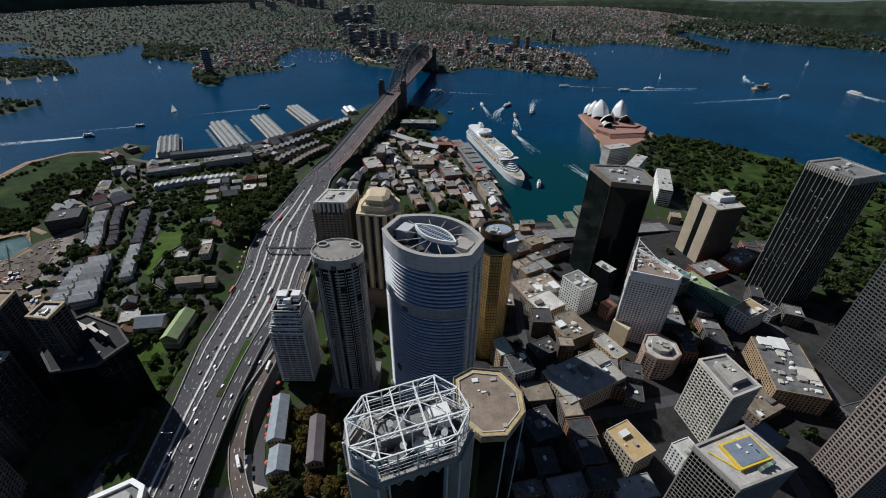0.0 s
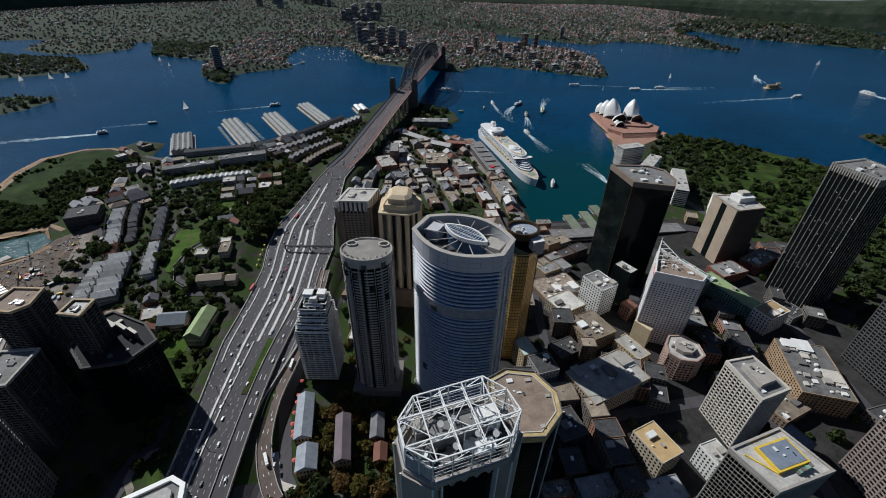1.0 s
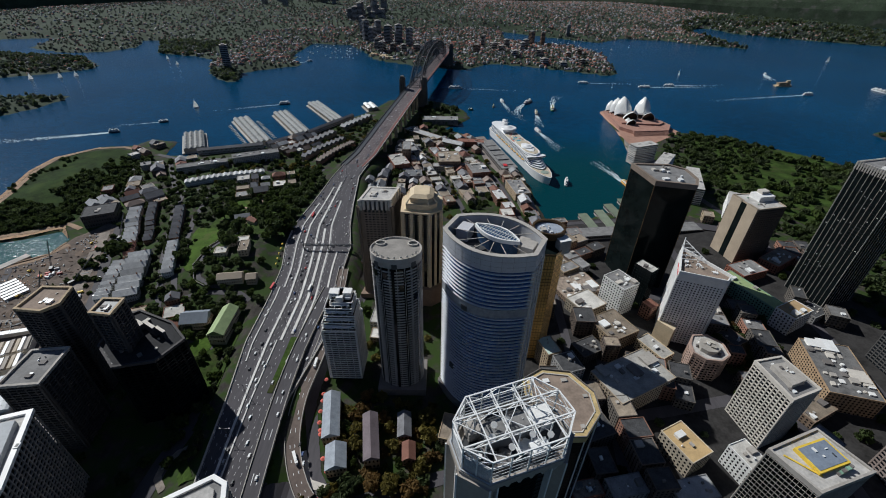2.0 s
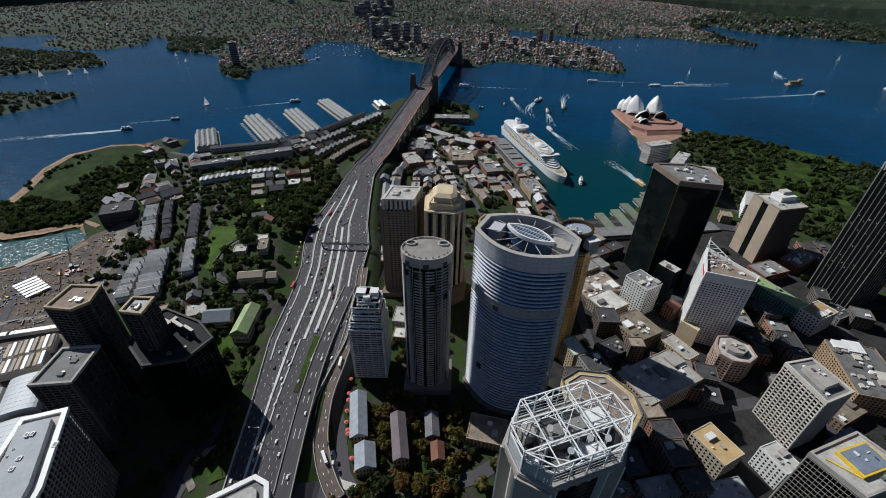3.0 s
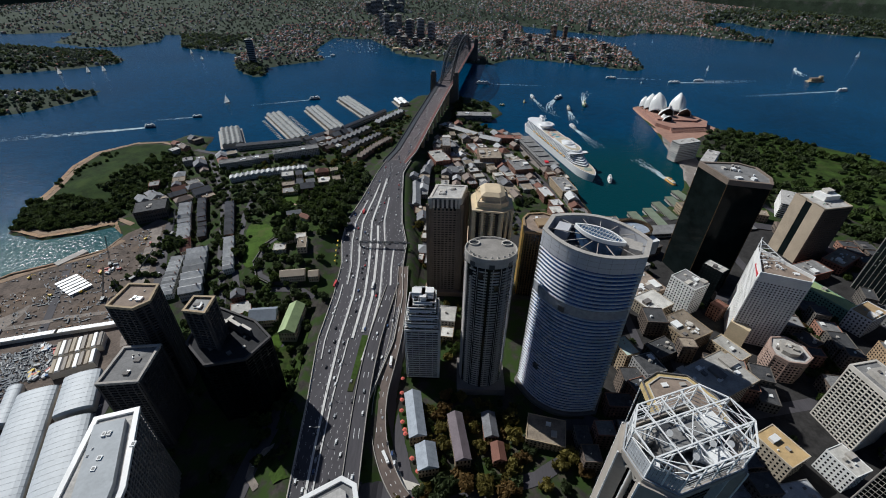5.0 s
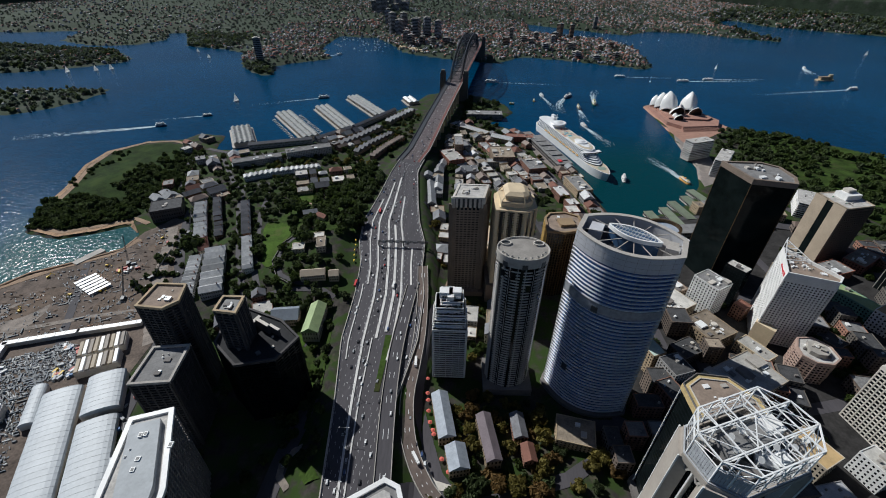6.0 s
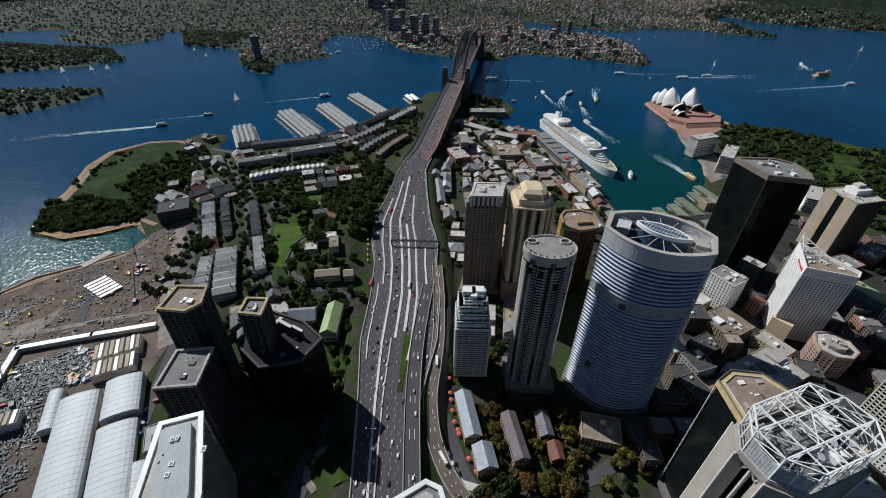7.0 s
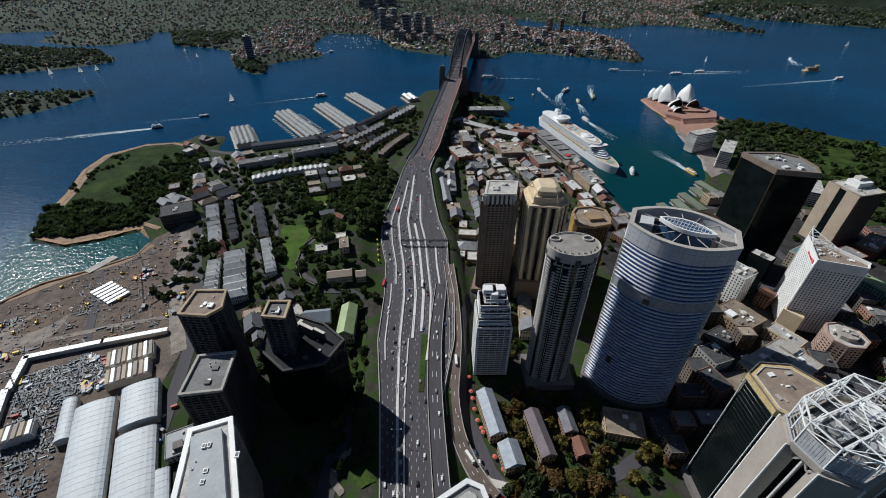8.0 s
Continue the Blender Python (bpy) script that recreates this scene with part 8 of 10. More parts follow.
for args in (
    ("warehouse", "long dark brick wharf warehouse with flat grey roof", "warehouse", -543, 814, 94, 22, 15, 25, WALLS[4], FLATS[0], 81, 4, 9),
    ("warehouse", "long dark brick wharf warehouse with roof machines", "warehouse", -450, 859, 92, 24, 17, 26, WALLS[4], FLATS[0], 82, 5, 10),
    ("gallery", "low pale gallery wing with flat roof", "gallery", -338, 506, 30, 13, 8, 12, WALLS[0], FLATS[1], 83, 2, 3),
    ("gallery", "narrow pale gallery wing with flat roof", "gallery", -322, 488, 12, 26, 9, 12, WALLS[0], FLATS[2], 84, 2, 2),
    ("gallery", "cream courtyard building with flat roof", "gallery", -352, 482, 16, 16, 7, 12, WALLS[0], FLATS[1], 85, 2, 2),
    ("warehouse", "long sandstone bond store with pale iron roof", "warehouse", -105, 1048, 110, 24, 10, -40, WALLS[3], ROOFS[2], 86, 3, 3),
    ("hotel", "low dark curved waterfront hotel under the bridge", "hotel", -64, 1162, 96, 34, 12, 1, DARK_CONCRETE, FLATS[0], 87, 3, 10),
    ("office_block", "broad brown office block with flat roof", "office block", -40, 872, 46, 58, 20, 4, BROWN, FLATS[2], 88, 6, 8),
    ("office_block", "red brick block with pale roof terrace", "office block", -147, 860, 34, 60, 16, 22, BRICK, FLATS[1], 89, 5, 8),
    ("apartment_block", "brown stone flats with dark walls", "apartment block", -133, 905, 18, 50, 30, 3, BROWN, FLATS[0], 90, 9, 4),
    ("hall", "grey-roofed hall among the old streets", "hall", -110, 802, 32, 30, 12, 5, WALLS[4], ROOFS[1], 91, 3, 4),
    ("office_block", "low block with white roof strip", "office block", -60, 845, 26, 18, 12, 2, WALLS[0], ROOFS[2], 92, 3, 2),
    ("office_block", "brick block with white flat roof", "office block", 53, 708, 20, 36, 14, 14, WALLS[2], mat("white_flat_roof", (0.55, 0.54, 0.52), 0.85, var=0.2, scale=1.5, fine=8), 93, 4, 4),
    ("office_block", "low brick block with white roof sheets", "office block", 66, 672, 20, 22, 12, 14, WALLS[2], mat("white_flat_roof", (0.55, 0.54, 0.52), 0.85), 94, 3, 3),
    ("store", "red brick harbour store with stepped front", "store", 12, 994, 62, 22, 12, -4, BRICK, ROOFS[3], 95, 4, 3),
    ("office_block", "dark brick block behind the terminal", "office block", 20, 824, 38, 50, 16, 14, WALLS[2], FLATS[0], 96, 5, 8),
    ("office_block", "cream-roofed office block with rooftop machines", "office block", 142, 281, 70, 42, 24, 27, TAN, FLATS[1], 21, 6, 14),
    ("office_block", "tan flat-roofed office block", "office block", 131, 404, 36, 32, 16, 30, WALLS[0], FLATS[1], 22, 4, 4),
    ("office_block", "white and black striped office block", "office block", 170, 412, 26, 32, 44, 30, WHITE, FLATS[0], 23, 11, 9),
    ("office_block", "narrow black office block with white lift room", "office block", 202, 424, 15, 24, 56, 35, GLASS_BLACK, FLATS[1], 24, 14, 3),
    ("office_block", "brown brick block with cluttered flat roof", "office block", 148, 357, 38, 40, 20, 27, WALLS[3], FLATS[2], 25, 5, 14),
    ("office_block", "sandstone block with pale green sloping roof", "office block", 66, 315, 16, 24, 28, 20, WALLS[3], mat("pale_copper_roof", (0.5, 0.6, 0.53), 0.7, var=0.2, scale=1, fine=6), 26, 7, 3),
    ("office_block", "dark flat-roofed block with red rooftop unit", "office block", 80, 290, 22, 24, 30, 18, WALLS[4], DARK_ROOF, 27, 8, 5),
    ("hotel", "ornate sandstone hotel with cluttered roof", "hotel", 352, 294, 46, 72, 24, -14, mat("ochre_stone", (0.34, 0.235, 0.14), 0.85, var=0.3, scale=1.5, fine=8), FLATS[0], 28, 7, 34),
    ("office_block", "tan-roofed block with blank pale walls", "office block", 163, 212, 24, 32, 22, 26, WALLS[0], mat("ochre_roof", (0.5, 0.35, 0.17), 0.8, var=0.2, scale=1, fine=6), 29, 5, 3),
    ("office_block", "white gridded low office block", "office block", 208, 200, 18, 24, 24, 20, WHITE, FLATS[1], 30, 6, 4),
    ("office_block", "glass-fronted block with tan roof", "office block", 364, 380, 34, 22, 26, 26, WHITE, mat("tan_flat_roof", (0.4, 0.28, 0.15), 0.8, var=0.2, scale=1, fine=6), 31, 6, 4),
    ("office_block", "low block with pale green flat roof", "office block", 344, 425, 76, 20, 20, -66, COPPER, GREEN_ROOF, 32, 5, 6),
    ("office_block", "low block with rooftop pool deck", "office block", 312, 462, 52, 28, 22, -62, WALLS[0], mat("teal_pool_deck", (0.12, 0.24, 0.25), 0.6, var=0.3, scale=2, fine=8), 33, 5, 8),
    ("apartment_block", "red brick apartment block with grid balconies", "apartment block", 372, 480, 44, 28, 14, 20, BRICK, FLATS[0], 34, 5, 6),
    ("office_block", "stone bank block with glazed roof light", "office block", -28, 228, 34, 26, 10, -12, SANDSTONE, FLATS[2], 35, 3, 3),
    ("museum", "art deco sandstone museum with flat roof", "museum", 92, 740, 30, 60, 16, 12, WALLS[3], FLATS[0], 36, 4, 6),
    ("office_block", "red-roofed classical sandstone building", "office block", 205, 395, 14, 14, 20, 30, WALLS[2], ROOFS[3], 37, 5, 0),
    ("office_block", "pale low building beside the sunken road", "office block", 270, 200, 30, 20, 8, 20, WALLS[0], FLATS[1], 38, 2, 4),
    ("office_block", "grey slab-roofed block over a dark street", "office block", 103, 178, 30, 16, 14, 12, WALLS[4], mat("grey_slab_roof", (0.3, 0.29, 0.28), 0.85, var=0.35, scale=1.5, fine=8), 39, 4, 6),
    ("office_block", "low block with pale sheet roof", "office block", 153, 174, 34, 18, 18, 12, WALLS[4], mat("pale_sheet_roof", (0.4, 0.41, 0.42), 0.7, var=0.25, scale=1.5, fine=8), 40, 5, 5),
    ("office_block", "half-demolished low brown block", "office block", 130, 447, 58, 44, 8, 24, BROWN, mat("broken_slab_roof", (0.3, 0.24, 0.19), 0.95, var=0.55, scale=3, fine=12), 41, 2, 26),
    ("office_block", "low brown block with patched roofs", "office block", 308, 260, 36, 26, 10, 25, BROWN, FLATS[2], 42, 3, 9),
    ("office_block", "dark block with blue-grey metal roof", "office block", 280, 216, 34, 22, 20, 25, DARK_CONCRETE, mat("blue_metal_roof", (0.14, 0.17, 0.21), 0.6, var=0.3, scale=1.5, fine=8), 43, 6, 5),
    ("office_block", "dark stone block in the shade of the towers", "office block", 92, 232, 26, 30, 16, 20, mat("shade_dark_stone", (0.12, 0.105, 0.09), 0.9, var=0.3, scale=0.8, fine=6), DARK_ROOF, 44, 5, 10),
    ("office_block", "dark narrow block with roof tanks", "office block", 66, 262, 18, 26, 26, 20, WALLS[2], DARK_ROOF, 45, 8, 6),
    ("office_block", "brick block with a row of roof fans", "office block", 114, 330, 30, 22, 12, 27, mat("shade_dark_stone", (0.12, 0.105, 0.09), 0.9), DARK_ROOF, 46, 4, 8),
    ("office_block", "cream arcade block beside the white hotel", "office block", 186, 330, 18, 34, 14, 30, CREAM, FLATS[1], 47, 4, 4),
    ("office_block", "brown stone block behind the hotel", "office block", 282, 350, 20, 24, 10, 25, BROWN, DARK_ROOF, 48, 3, 4),
    ("office_block", "red brick block beside the dark tower", "office block", 430, 505, 54, 26, 14, 32, BRICK, FLATS[2], 49, 4, 12),
    ("office_block", "low grey block beside the sunken road", "office block", 405, 395, 26, 18, 10, 25, WALLS[4], DARK_ROOF, 50, 3, 6),
    ("office_block", "dark block at the foot of the precast tower", "office block", 400, 240, 30, 40, 12, 15, DARK_CONCRETE, DARK_ROOF, 51, 3, 8),
    ("office_block", "low red scaffolded building works", "office block", 73, 179, 26, 14, 6, 12, BRICK, mat("broken_slab_roof", (0.3, 0.24, 0.19), 0.95), 52, 2, 14),
):
    flat_block(*args)

# --- small roofs filling the old town between the expressway and the quay, and the rest of the streets
fill = random.Random(2024)
KINDS = [("shop_house", "old brick shop house with pitched roof", "house"), ("stone_house", "old sandstone house with iron roof", "house"), ("store", "low rendered store with pitched roof", "house")]


OLD_WALLS = [WALLS[2], WALLS[2], WALLS[3], WALLS[4], WALLS[4], WALLS[0], mat("dark_brown_render", (0.13, 0.1, 0.08), 0.85, var=0.25, scale=1, fine=6, each=0.3)]


def line_street(path, both=True, density=1.0, hmin=6, hmax=12, flat=0.35, limit=200, setback=11, walls=None, roofs=None):
    walls = walls or OLD_WALLS
    P = [Vector(p) for p in path]
    made = 0
    for a, b in zip(P, P[1:]):
        d = (b - a)
        L = d.length
        d = d / L
        n = Vector((-d.y, d.x))
        deg = math.degrees(math.atan2(d.y, d.x))
        for depth in (0, 1):
            s = 6.0
            while s < L - 4:
                w = fill.uniform(12, 28)
                for side in ((-1, 1) if both else (1,)):
                    dd = fill.uniform(13, 23)
                    p = a + d * (s + w / 2) + n * side * (setback + dd / 2 + depth * 22)
                    rr = max(w, dd) * 0.5
                    if made >= limit or fill.random() > density or not free(p.x, p.y, rr):
                        continue
                    made += 1
                    h = fill.uniform(hmin, hmax)
                    q = lambda v, k: max(k, round(v / k) * k)
                    if fill.random() < flat:
                        flat_block("city_building", "flat-roofed city building with rooftop machines", "building", p.x, p.y, w, dd, h, deg, fill.choice(walls), fill.choice(roofs or FLATS), int(p.x * 13 + p.y), max(2, int(h / 3.4)), 1, merge=True)
                    else:
                        nm, lb, ct = fill.choice(KINDS)
                        gabled(nm, lb, ct, p.x, p.y, q(w, 4), q(dd, 4), q(h, 3), deg, fill.choice(OLD_WALLS), fill.choice((ROOFS[0], ROOFS[1], ROOFS[1], ROOFS[4], ROOFS[3], ROOFS[4], ROOFS[0], ROOFS[2])), 0, hip=fill.random() < 0.5, chimney=fill.random() < 0.4)
                s += w + fill.uniform(0.5, 5)


line_street([(-120, 1010), (-80, 900), (-50, 800), (-20, 700), (0, 600), (20, 500)], limit=46, flat=0.5)
line_street([(-40, 1040), (0, 960), (45, 850), (70, 740), (90, 600)], limit=32, flat=0.65)
line_street([(-150, 1100), (-130, 960), (-150, 800), (-150, 700), (-140, 560)], limit=30)
# Walls and roofs chosen dark: the shade of the street canyons put into colour.
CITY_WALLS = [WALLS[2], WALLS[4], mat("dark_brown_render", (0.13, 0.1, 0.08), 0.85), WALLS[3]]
SHADE_WALLS = [mat("shade_dark_stone", (0.12, 0.105, 0.09), 0.9), CITY_WALLS[2], WALLS[2], CITY_WALLS[2]]
SHADE_ROOFS = [DARK_ROOF, DARK_ROOF, DARK_ROOF, FLATS[2], FLATS[0]]
line_street([(100, 440), (95, 300), (110, 180), (90, 60)], limit=10, hmin=14, hmax=28, flat=1, setback=9, walls=SHADE_WALLS, roofs=SHADE_ROOFS)
line_street([(-10, 240), (60, 240), (140, 250), (280, 280)], limit=8, hmin=12, hmax=24, flat=1, setback=9, walls=SHADE_WALLS, roofs=SHADE_ROOFS)
line_street([(300, 420), (280, 300), (300, 200), (290, 60)], limit=9, hmin=12, hmax=26, flat=1, setback=9, walls=SHADE_WALLS, roofs=SHADE_ROOFS)
line_street([(130, 330), (200, 310), (290, 300), (400, 250)], limit=6, hmin=10, hmax=20, flat=1, setback=9, walls=SHADE_WALLS, roofs=SHADE_ROOFS)
line_street([(450, 560), (440, 480), (400, 380), (395, 200)], limit=9, hmin=8, hmax=18, flat=1, setback=9, walls=SHADE_WALLS, roofs=SHADE_ROOFS)
line_street([(90, 505), (180, 555), (340, 555), (460, 585)], limit=13, hmin=7, hmax=16, flat=1, setback=8, walls=[WALLS[3], WALLS[4], CITY_WALLS[2], WALLS[2]], roofs=[FLATS[0], FLATS[2], FLATS[1], DARK_ROOF])
line_street([(60, 620), (140, 630), (300, 650), (450, 600)], limit=9, hmin=8, hmax=16, flat=0.95, setback=9, walls=CITY_WALLS)
line_street([(-108, 335), (-100, 420), (-70, 480)], limit=5, hmin=6, hmax=14, flat=0.7, setback=5)
line_street([(-640, 860), (-590, 780), (-540, 700)], limit=10)
line_street([(-560, 700), (-600, 660), (-640, 690), (-690, 800), (-700, 880)], limit=16, flat=0.4)
line_street([(-440, 720), (-330, 760), (-290, 800)], limit=12)
line_street([(-430, 905), (-370, 980), (-300, 1110)], limit=14)
line_street([(-400, 400), (-370, 330)], limit=6)
line_street([(-170, 540), (-60, 530), (60, 520)], limit=8, flat=0.6)
line_street([(-690, 905), (-730, 930), (-745, 960)], limit=6, flat=0.6)

# ---------------------------------------------------------------- trees
def leaf_mat(name, c):
    """Leaves that let part of the sunlight through."""
    m = mat(name, c, 0.75, var=0.45, scale=3, fine=12, bump=0, spec=0.25, each=0.25)
    n, l = m.node_tree.nodes, m.node_tree.links
    b = n["Principled BSDF"]
    tr, mix = n.new("ShaderNodeBsdfTranslucent"), n.new("ShaderNodeMixShader")
    l.new(b.inputs["Base Color"].links[0].from_socket, tr.inputs["Color"])
    mix.inputs[0].default_value = 0.4
    l.new(b.outputs[0], mix.inputs[1])
    l.new(tr.outputs[0], mix.inputs[2])
    l.new(mix.outputs[0], n["Material Output"].inputs["Surface"])
    return m


# The last two tones are paler and greyer: distance haze put into leaf colour.
LEAF = [leaf_mat("fig_leaves", (0.052, 0.074, 0.022)), leaf_mat("gum_leaves", (0.065, 0.085, 0.034)), leaf_mat("plane_leaves", (0.16, 0.135, 0.034)), leaf_mat("rust_leaves", (0.15, 0.095, 0.034)), leaf_mat("bright_leaves", (0.065, 0.095, 0.022)), leaf_mat("haze_pale_leaves", (0.095, 0.118, 0.085)), leaf_mat("haze_pale_gum_leaves", (0.115, 0.12, 0.1))]
BARK = mat("bark", (0.12, 0.09, 0.065), 0.9, var=0.3, scale=3, fine=12)


def crown_arrays(seed, clumps=20, leaves=30, size=0.115):
    """Leaf triangles of a crown of unit radius with its foot at z = 0: clumps at uneven places round a few limbs."""
    r = np.random.RandomState(seed)
    verts, n = [], 0
    for c in range(clumps):
        a, u = r.uniform(0, 2 * np.pi), r.uniform(0, 1) ** 0.5
        zc = r.uniform(0.35, 1.25)
        rad = 0.75 * u * math.sqrt(max(0.05, 1 - ((zc - 0.75) / 0.75) ** 2))
        cen = np.array([rad * np.cos(a), rad * np.sin(a), zc])
        cr = r.uniform(0.2, 0.42)
        d = r.normal(size=(leaves, 3))
        d /= np.linalg.norm(d, axis=1)[:, None]
        d[:, 2] = np.abs(d[:, 2]) * 0.9 - 0.15
        p = cen + d * cr * r.uniform(0.75, 1.1, (leaves, 1)) * np.array([1, 1, 0.8])
        t = r.normal(size=(leaves, 3)) * size
        s = np.cross(d, t) * 1.1
        verts.append(np.stack([p - t * 0.6, p + s, p + t, p - s], 1).reshape(-1, 3))
    v = np.concatenate(verts)
    q = np.arange(len(v)).reshape(-1, 4)
    return v, q


CROWNS = [crown_arrays(k) for k in range(6)]
MID = [crown_arrays(20 + k, 13, 13, 0.2) for k in range(6)]


def crown_mesh(k, leaf):
    v, q = CROWNS[k % 6]
    me = bpy.data.meshes.new("crown")
    me.from_pydata(v.tolist(), [], q.tolist())
    me.materials.append(leaf)
    return me


def trunk_mesh():
    bm = bmesh.new()
    bmesh.ops.create_cone(bm, cap_ends=True, segments=7, radius1=0.07, radius2=0.035, depth=0.8, matrix=Matrix.Translation((0, 0, 0.3)))
    for a in (0.3, 1.8, 3.3, 4.7):
        bar(bm, (0, 0, 0.45), (0.4 * math.cos(a), 0.4 * math.sin(a), 0.95), 0.04)
    return mesh_of("trunk", bm, BARK)


TRUNK = trunk_mesh()
CROWN_MESH = {(k, j): crown_mesh(k, LEAF[j]) for k in range(6) for j in range(5)}
TREE_LABEL = ["dark green broad fig tree", "grey-green gum tree with open crown", "yellow-green autumn plane tree", "rust-brown autumn street tree", "bright green leafy tree"]
trees = random.Random(11)
TREE_SPOTS = []


def tree(x, y, rad, j, tall=1.0, z=None):
    z = ground(x, y) if z is None else z
    ob = tagged(new("tree", TRUNK), TREE_LABEL[j], "tree", "trees")
    ob.matrix_world = pose(x, y, z - 0.1, 0, 0, trees.uniform(0, 360)) @ Matrix.Diagonal((rad, rad, rad * tall, 1))
    part("crown", CROWN_MESH[trees.randrange(6), j], None, ob)
    TREE_SPOTS.append((x, y, rad))


JOINED = {}


def grove(poly, n, r0, r1, kinds, gap=0.75, avoid=True, joined=False):
    xs, ys = [p[0] for p in poly], [p[1] for p in poly]
    made = 0
    for _ in range(n * 14):
        if made >= n:
            return
        x, y, rad = trees.uniform(min(xs), max(xs)), trees.uniform(min(ys), max(ys)), trees.uniform(r0, r1)
        if signed_distance(np.array([x]), np.array([y]), poly)[0] < 0:
            continue
        if avoid and not free(x, y, rad * 0.5, 2):
            continue
        if any((x - a) ** 2 + (y - b) ** 2 < ((rad + c) * gap) ** 2 for a, b, c in TREE_SPOTS):
            continue
        if joined:
            JOINED.setdefault(trees.choice(kinds), []).append((x, y, rad))
            TREE_SPOTS.append((x, y, rad))
        else:
            tree(x, y, rad, trees.choice(kinds))
        made += 1


# open lawns stay clear of trees; named single trees, then groves
TAKEN += [(-410, 555, 18), (-395, 530, 16), (-392, 500, 14), (-388, 470, 12), (-395, 668, 20), (-618, 672, 16), (-290, 580, 10), (-316, 330, 12)]
for x, y, rad, j in ((-524, 512, 17, 0), (-352, 548, 14, 0), (-405, 602, 16, 0), (-385, 600, 13, 0), (-348, 500, 12, 0), (-300, 540, 15, 0), (-285, 560, 14, 0), (-305, 570, 13, 0), (-320, 610, 13, 0), (-290, 600, 12, 0),
                     (-100, 180, 9, 3), (-85, 178, 10, 2), (-68, 176, 9, 3), (-60, 195, 8, 2), (-118, 178, 10, 1), (-125, 160, 11, 1), (-95, 158, 11, 1), (-70, 150, 11, 4), (-48, 160, 9, 2), (-120, 250, 8, 3), (-122, 232, 7, 2), (-120, 215, 8, 2),
                     (-58, 242, 9, 2), (-56, 225, 9, 2), (-10, 205, 9, 2), (0, 195, 8, 3), (-20, 200, 8, 2), (-118, 268, 7, 3), (90, 760, 9, 0), (96, 780, 9, 0), (60, 690, 10, 2), (98, 640, 10, 0), (-140, 395, 7, 4), (-128, 380, 6, 4), (-110, 570, 8, 2), (-170, 590, 9, 2), (-160, 610, 8, 2)):
    tree(x, y, rad, j)
grove([(-420, 465), (-425, 680), (-340, 700), (-285, 640), (-280, 500), (-330, 470)], 22, 6, 11, [0, 0, 0, 1, 4])
grove([(-360, 330), (-365, 470), (-275, 470), (-266, 330)], 30, 4, 8, [0, 1, 4])
grove([(-300, 190), (-310, 330), (-262, 330), (-250, 190)], 22, 4, 7, [0, 1, 4])
grove([(-395, 660), (-400, 720), (-270, 770), (-265, 680)], 22, 6, 10, [0, 0, 1], joined=True)
grove([(-470, 500), (-450, 640), (-425, 640), (-400, 450), (-430, 440)], 22, 4, 7, [0, 1, 0])
grove([(-530, 640), (-540, 700), (-440, 720), (-440, 640)], 14, 5, 8, [0, 1])
grove([(-400, 720), (-430, 900), (-300, 1100), (-260, 1080), (-270, 780)], 34, 4, 8, [0, 1, 2, 4], joined=True)
grove([(-170, 800), (-150, 1000), (-115, 1250), (-80, 1250), (-110, 1000), (-130, 800)], 32, 6, 10, [0, 0, 1], joined=True)
grove([(-130, 1260), (-120, 1340), (-10, 1290), (-30, 1200)], 12, 6, 9, [0, 1], joined=True)
grove([(-120, 560), (-120, 1000), (30, 1000), (80, 600)], 80, 3, 6.5, [0, 1, 2, 4], joined=True)
grove([(-820, 560), (-850, 650), (-760, 640), (-680, 620), (-690, 590), (-760, 565)], 110, 4, 8, [0, 0, 1], joined=True)
grove([(-870, 700), (-893, 860), (-850, 920), (-842, 840), (-845, 700)], 22, 2.5, 5, [0, 1], joined=True)
grove([(-740, 640), (-740, 800), (-690, 880), (-660, 760), (-660, 640)], 70, 4, 8, [0, 0, 1], joined=True)
grove([(-170, 165), (-140, 150), (-10, 140), (10, 190), (-20, 240), (-90, 255), (-125, 200)], 18, 4, 8, [1, 2, 3, 4])
grove([(250, 380), (250, 420), (300, 400), (310, 330), (280, 320)], 10, 6, 9, [0, 3, 0])
grove([(270, 200), (240, 300), (290, 330), (310, 240)], 10, 4, 7, [0, 4])
grove([(480, 380), (500, 620), (620, 560), (560, 330)], 26, 6, 11, [0, 0, 1])
grove([(-300, 120), (-360, 110), (-400, 180), (-300, 240)], 10, 4, 7, [0, 1])
grove([(-290, 840), (-310, 1000), (-240, 1180), (-225, 1160), (-250, 860)], 14, 4, 7, [0, 1], joined=True)


def quad_mesh(me, v, q):
    """Fills a mesh with quads from arrays."""
    me.vertices.add(len(v))
    me.vertices.foreach_set("co", v.astype(np.float32).ravel())
    me.loops.add(q.size)
    me.loops.foreach_set("vertex_index", q.astype(np.int32).ravel())
    me.polygons.add(len(q))
    me.polygons.foreach_set("loop_start", np.arange(0, q.size, 4, dtype=np.int32))
    me.update(calc_edges=True)


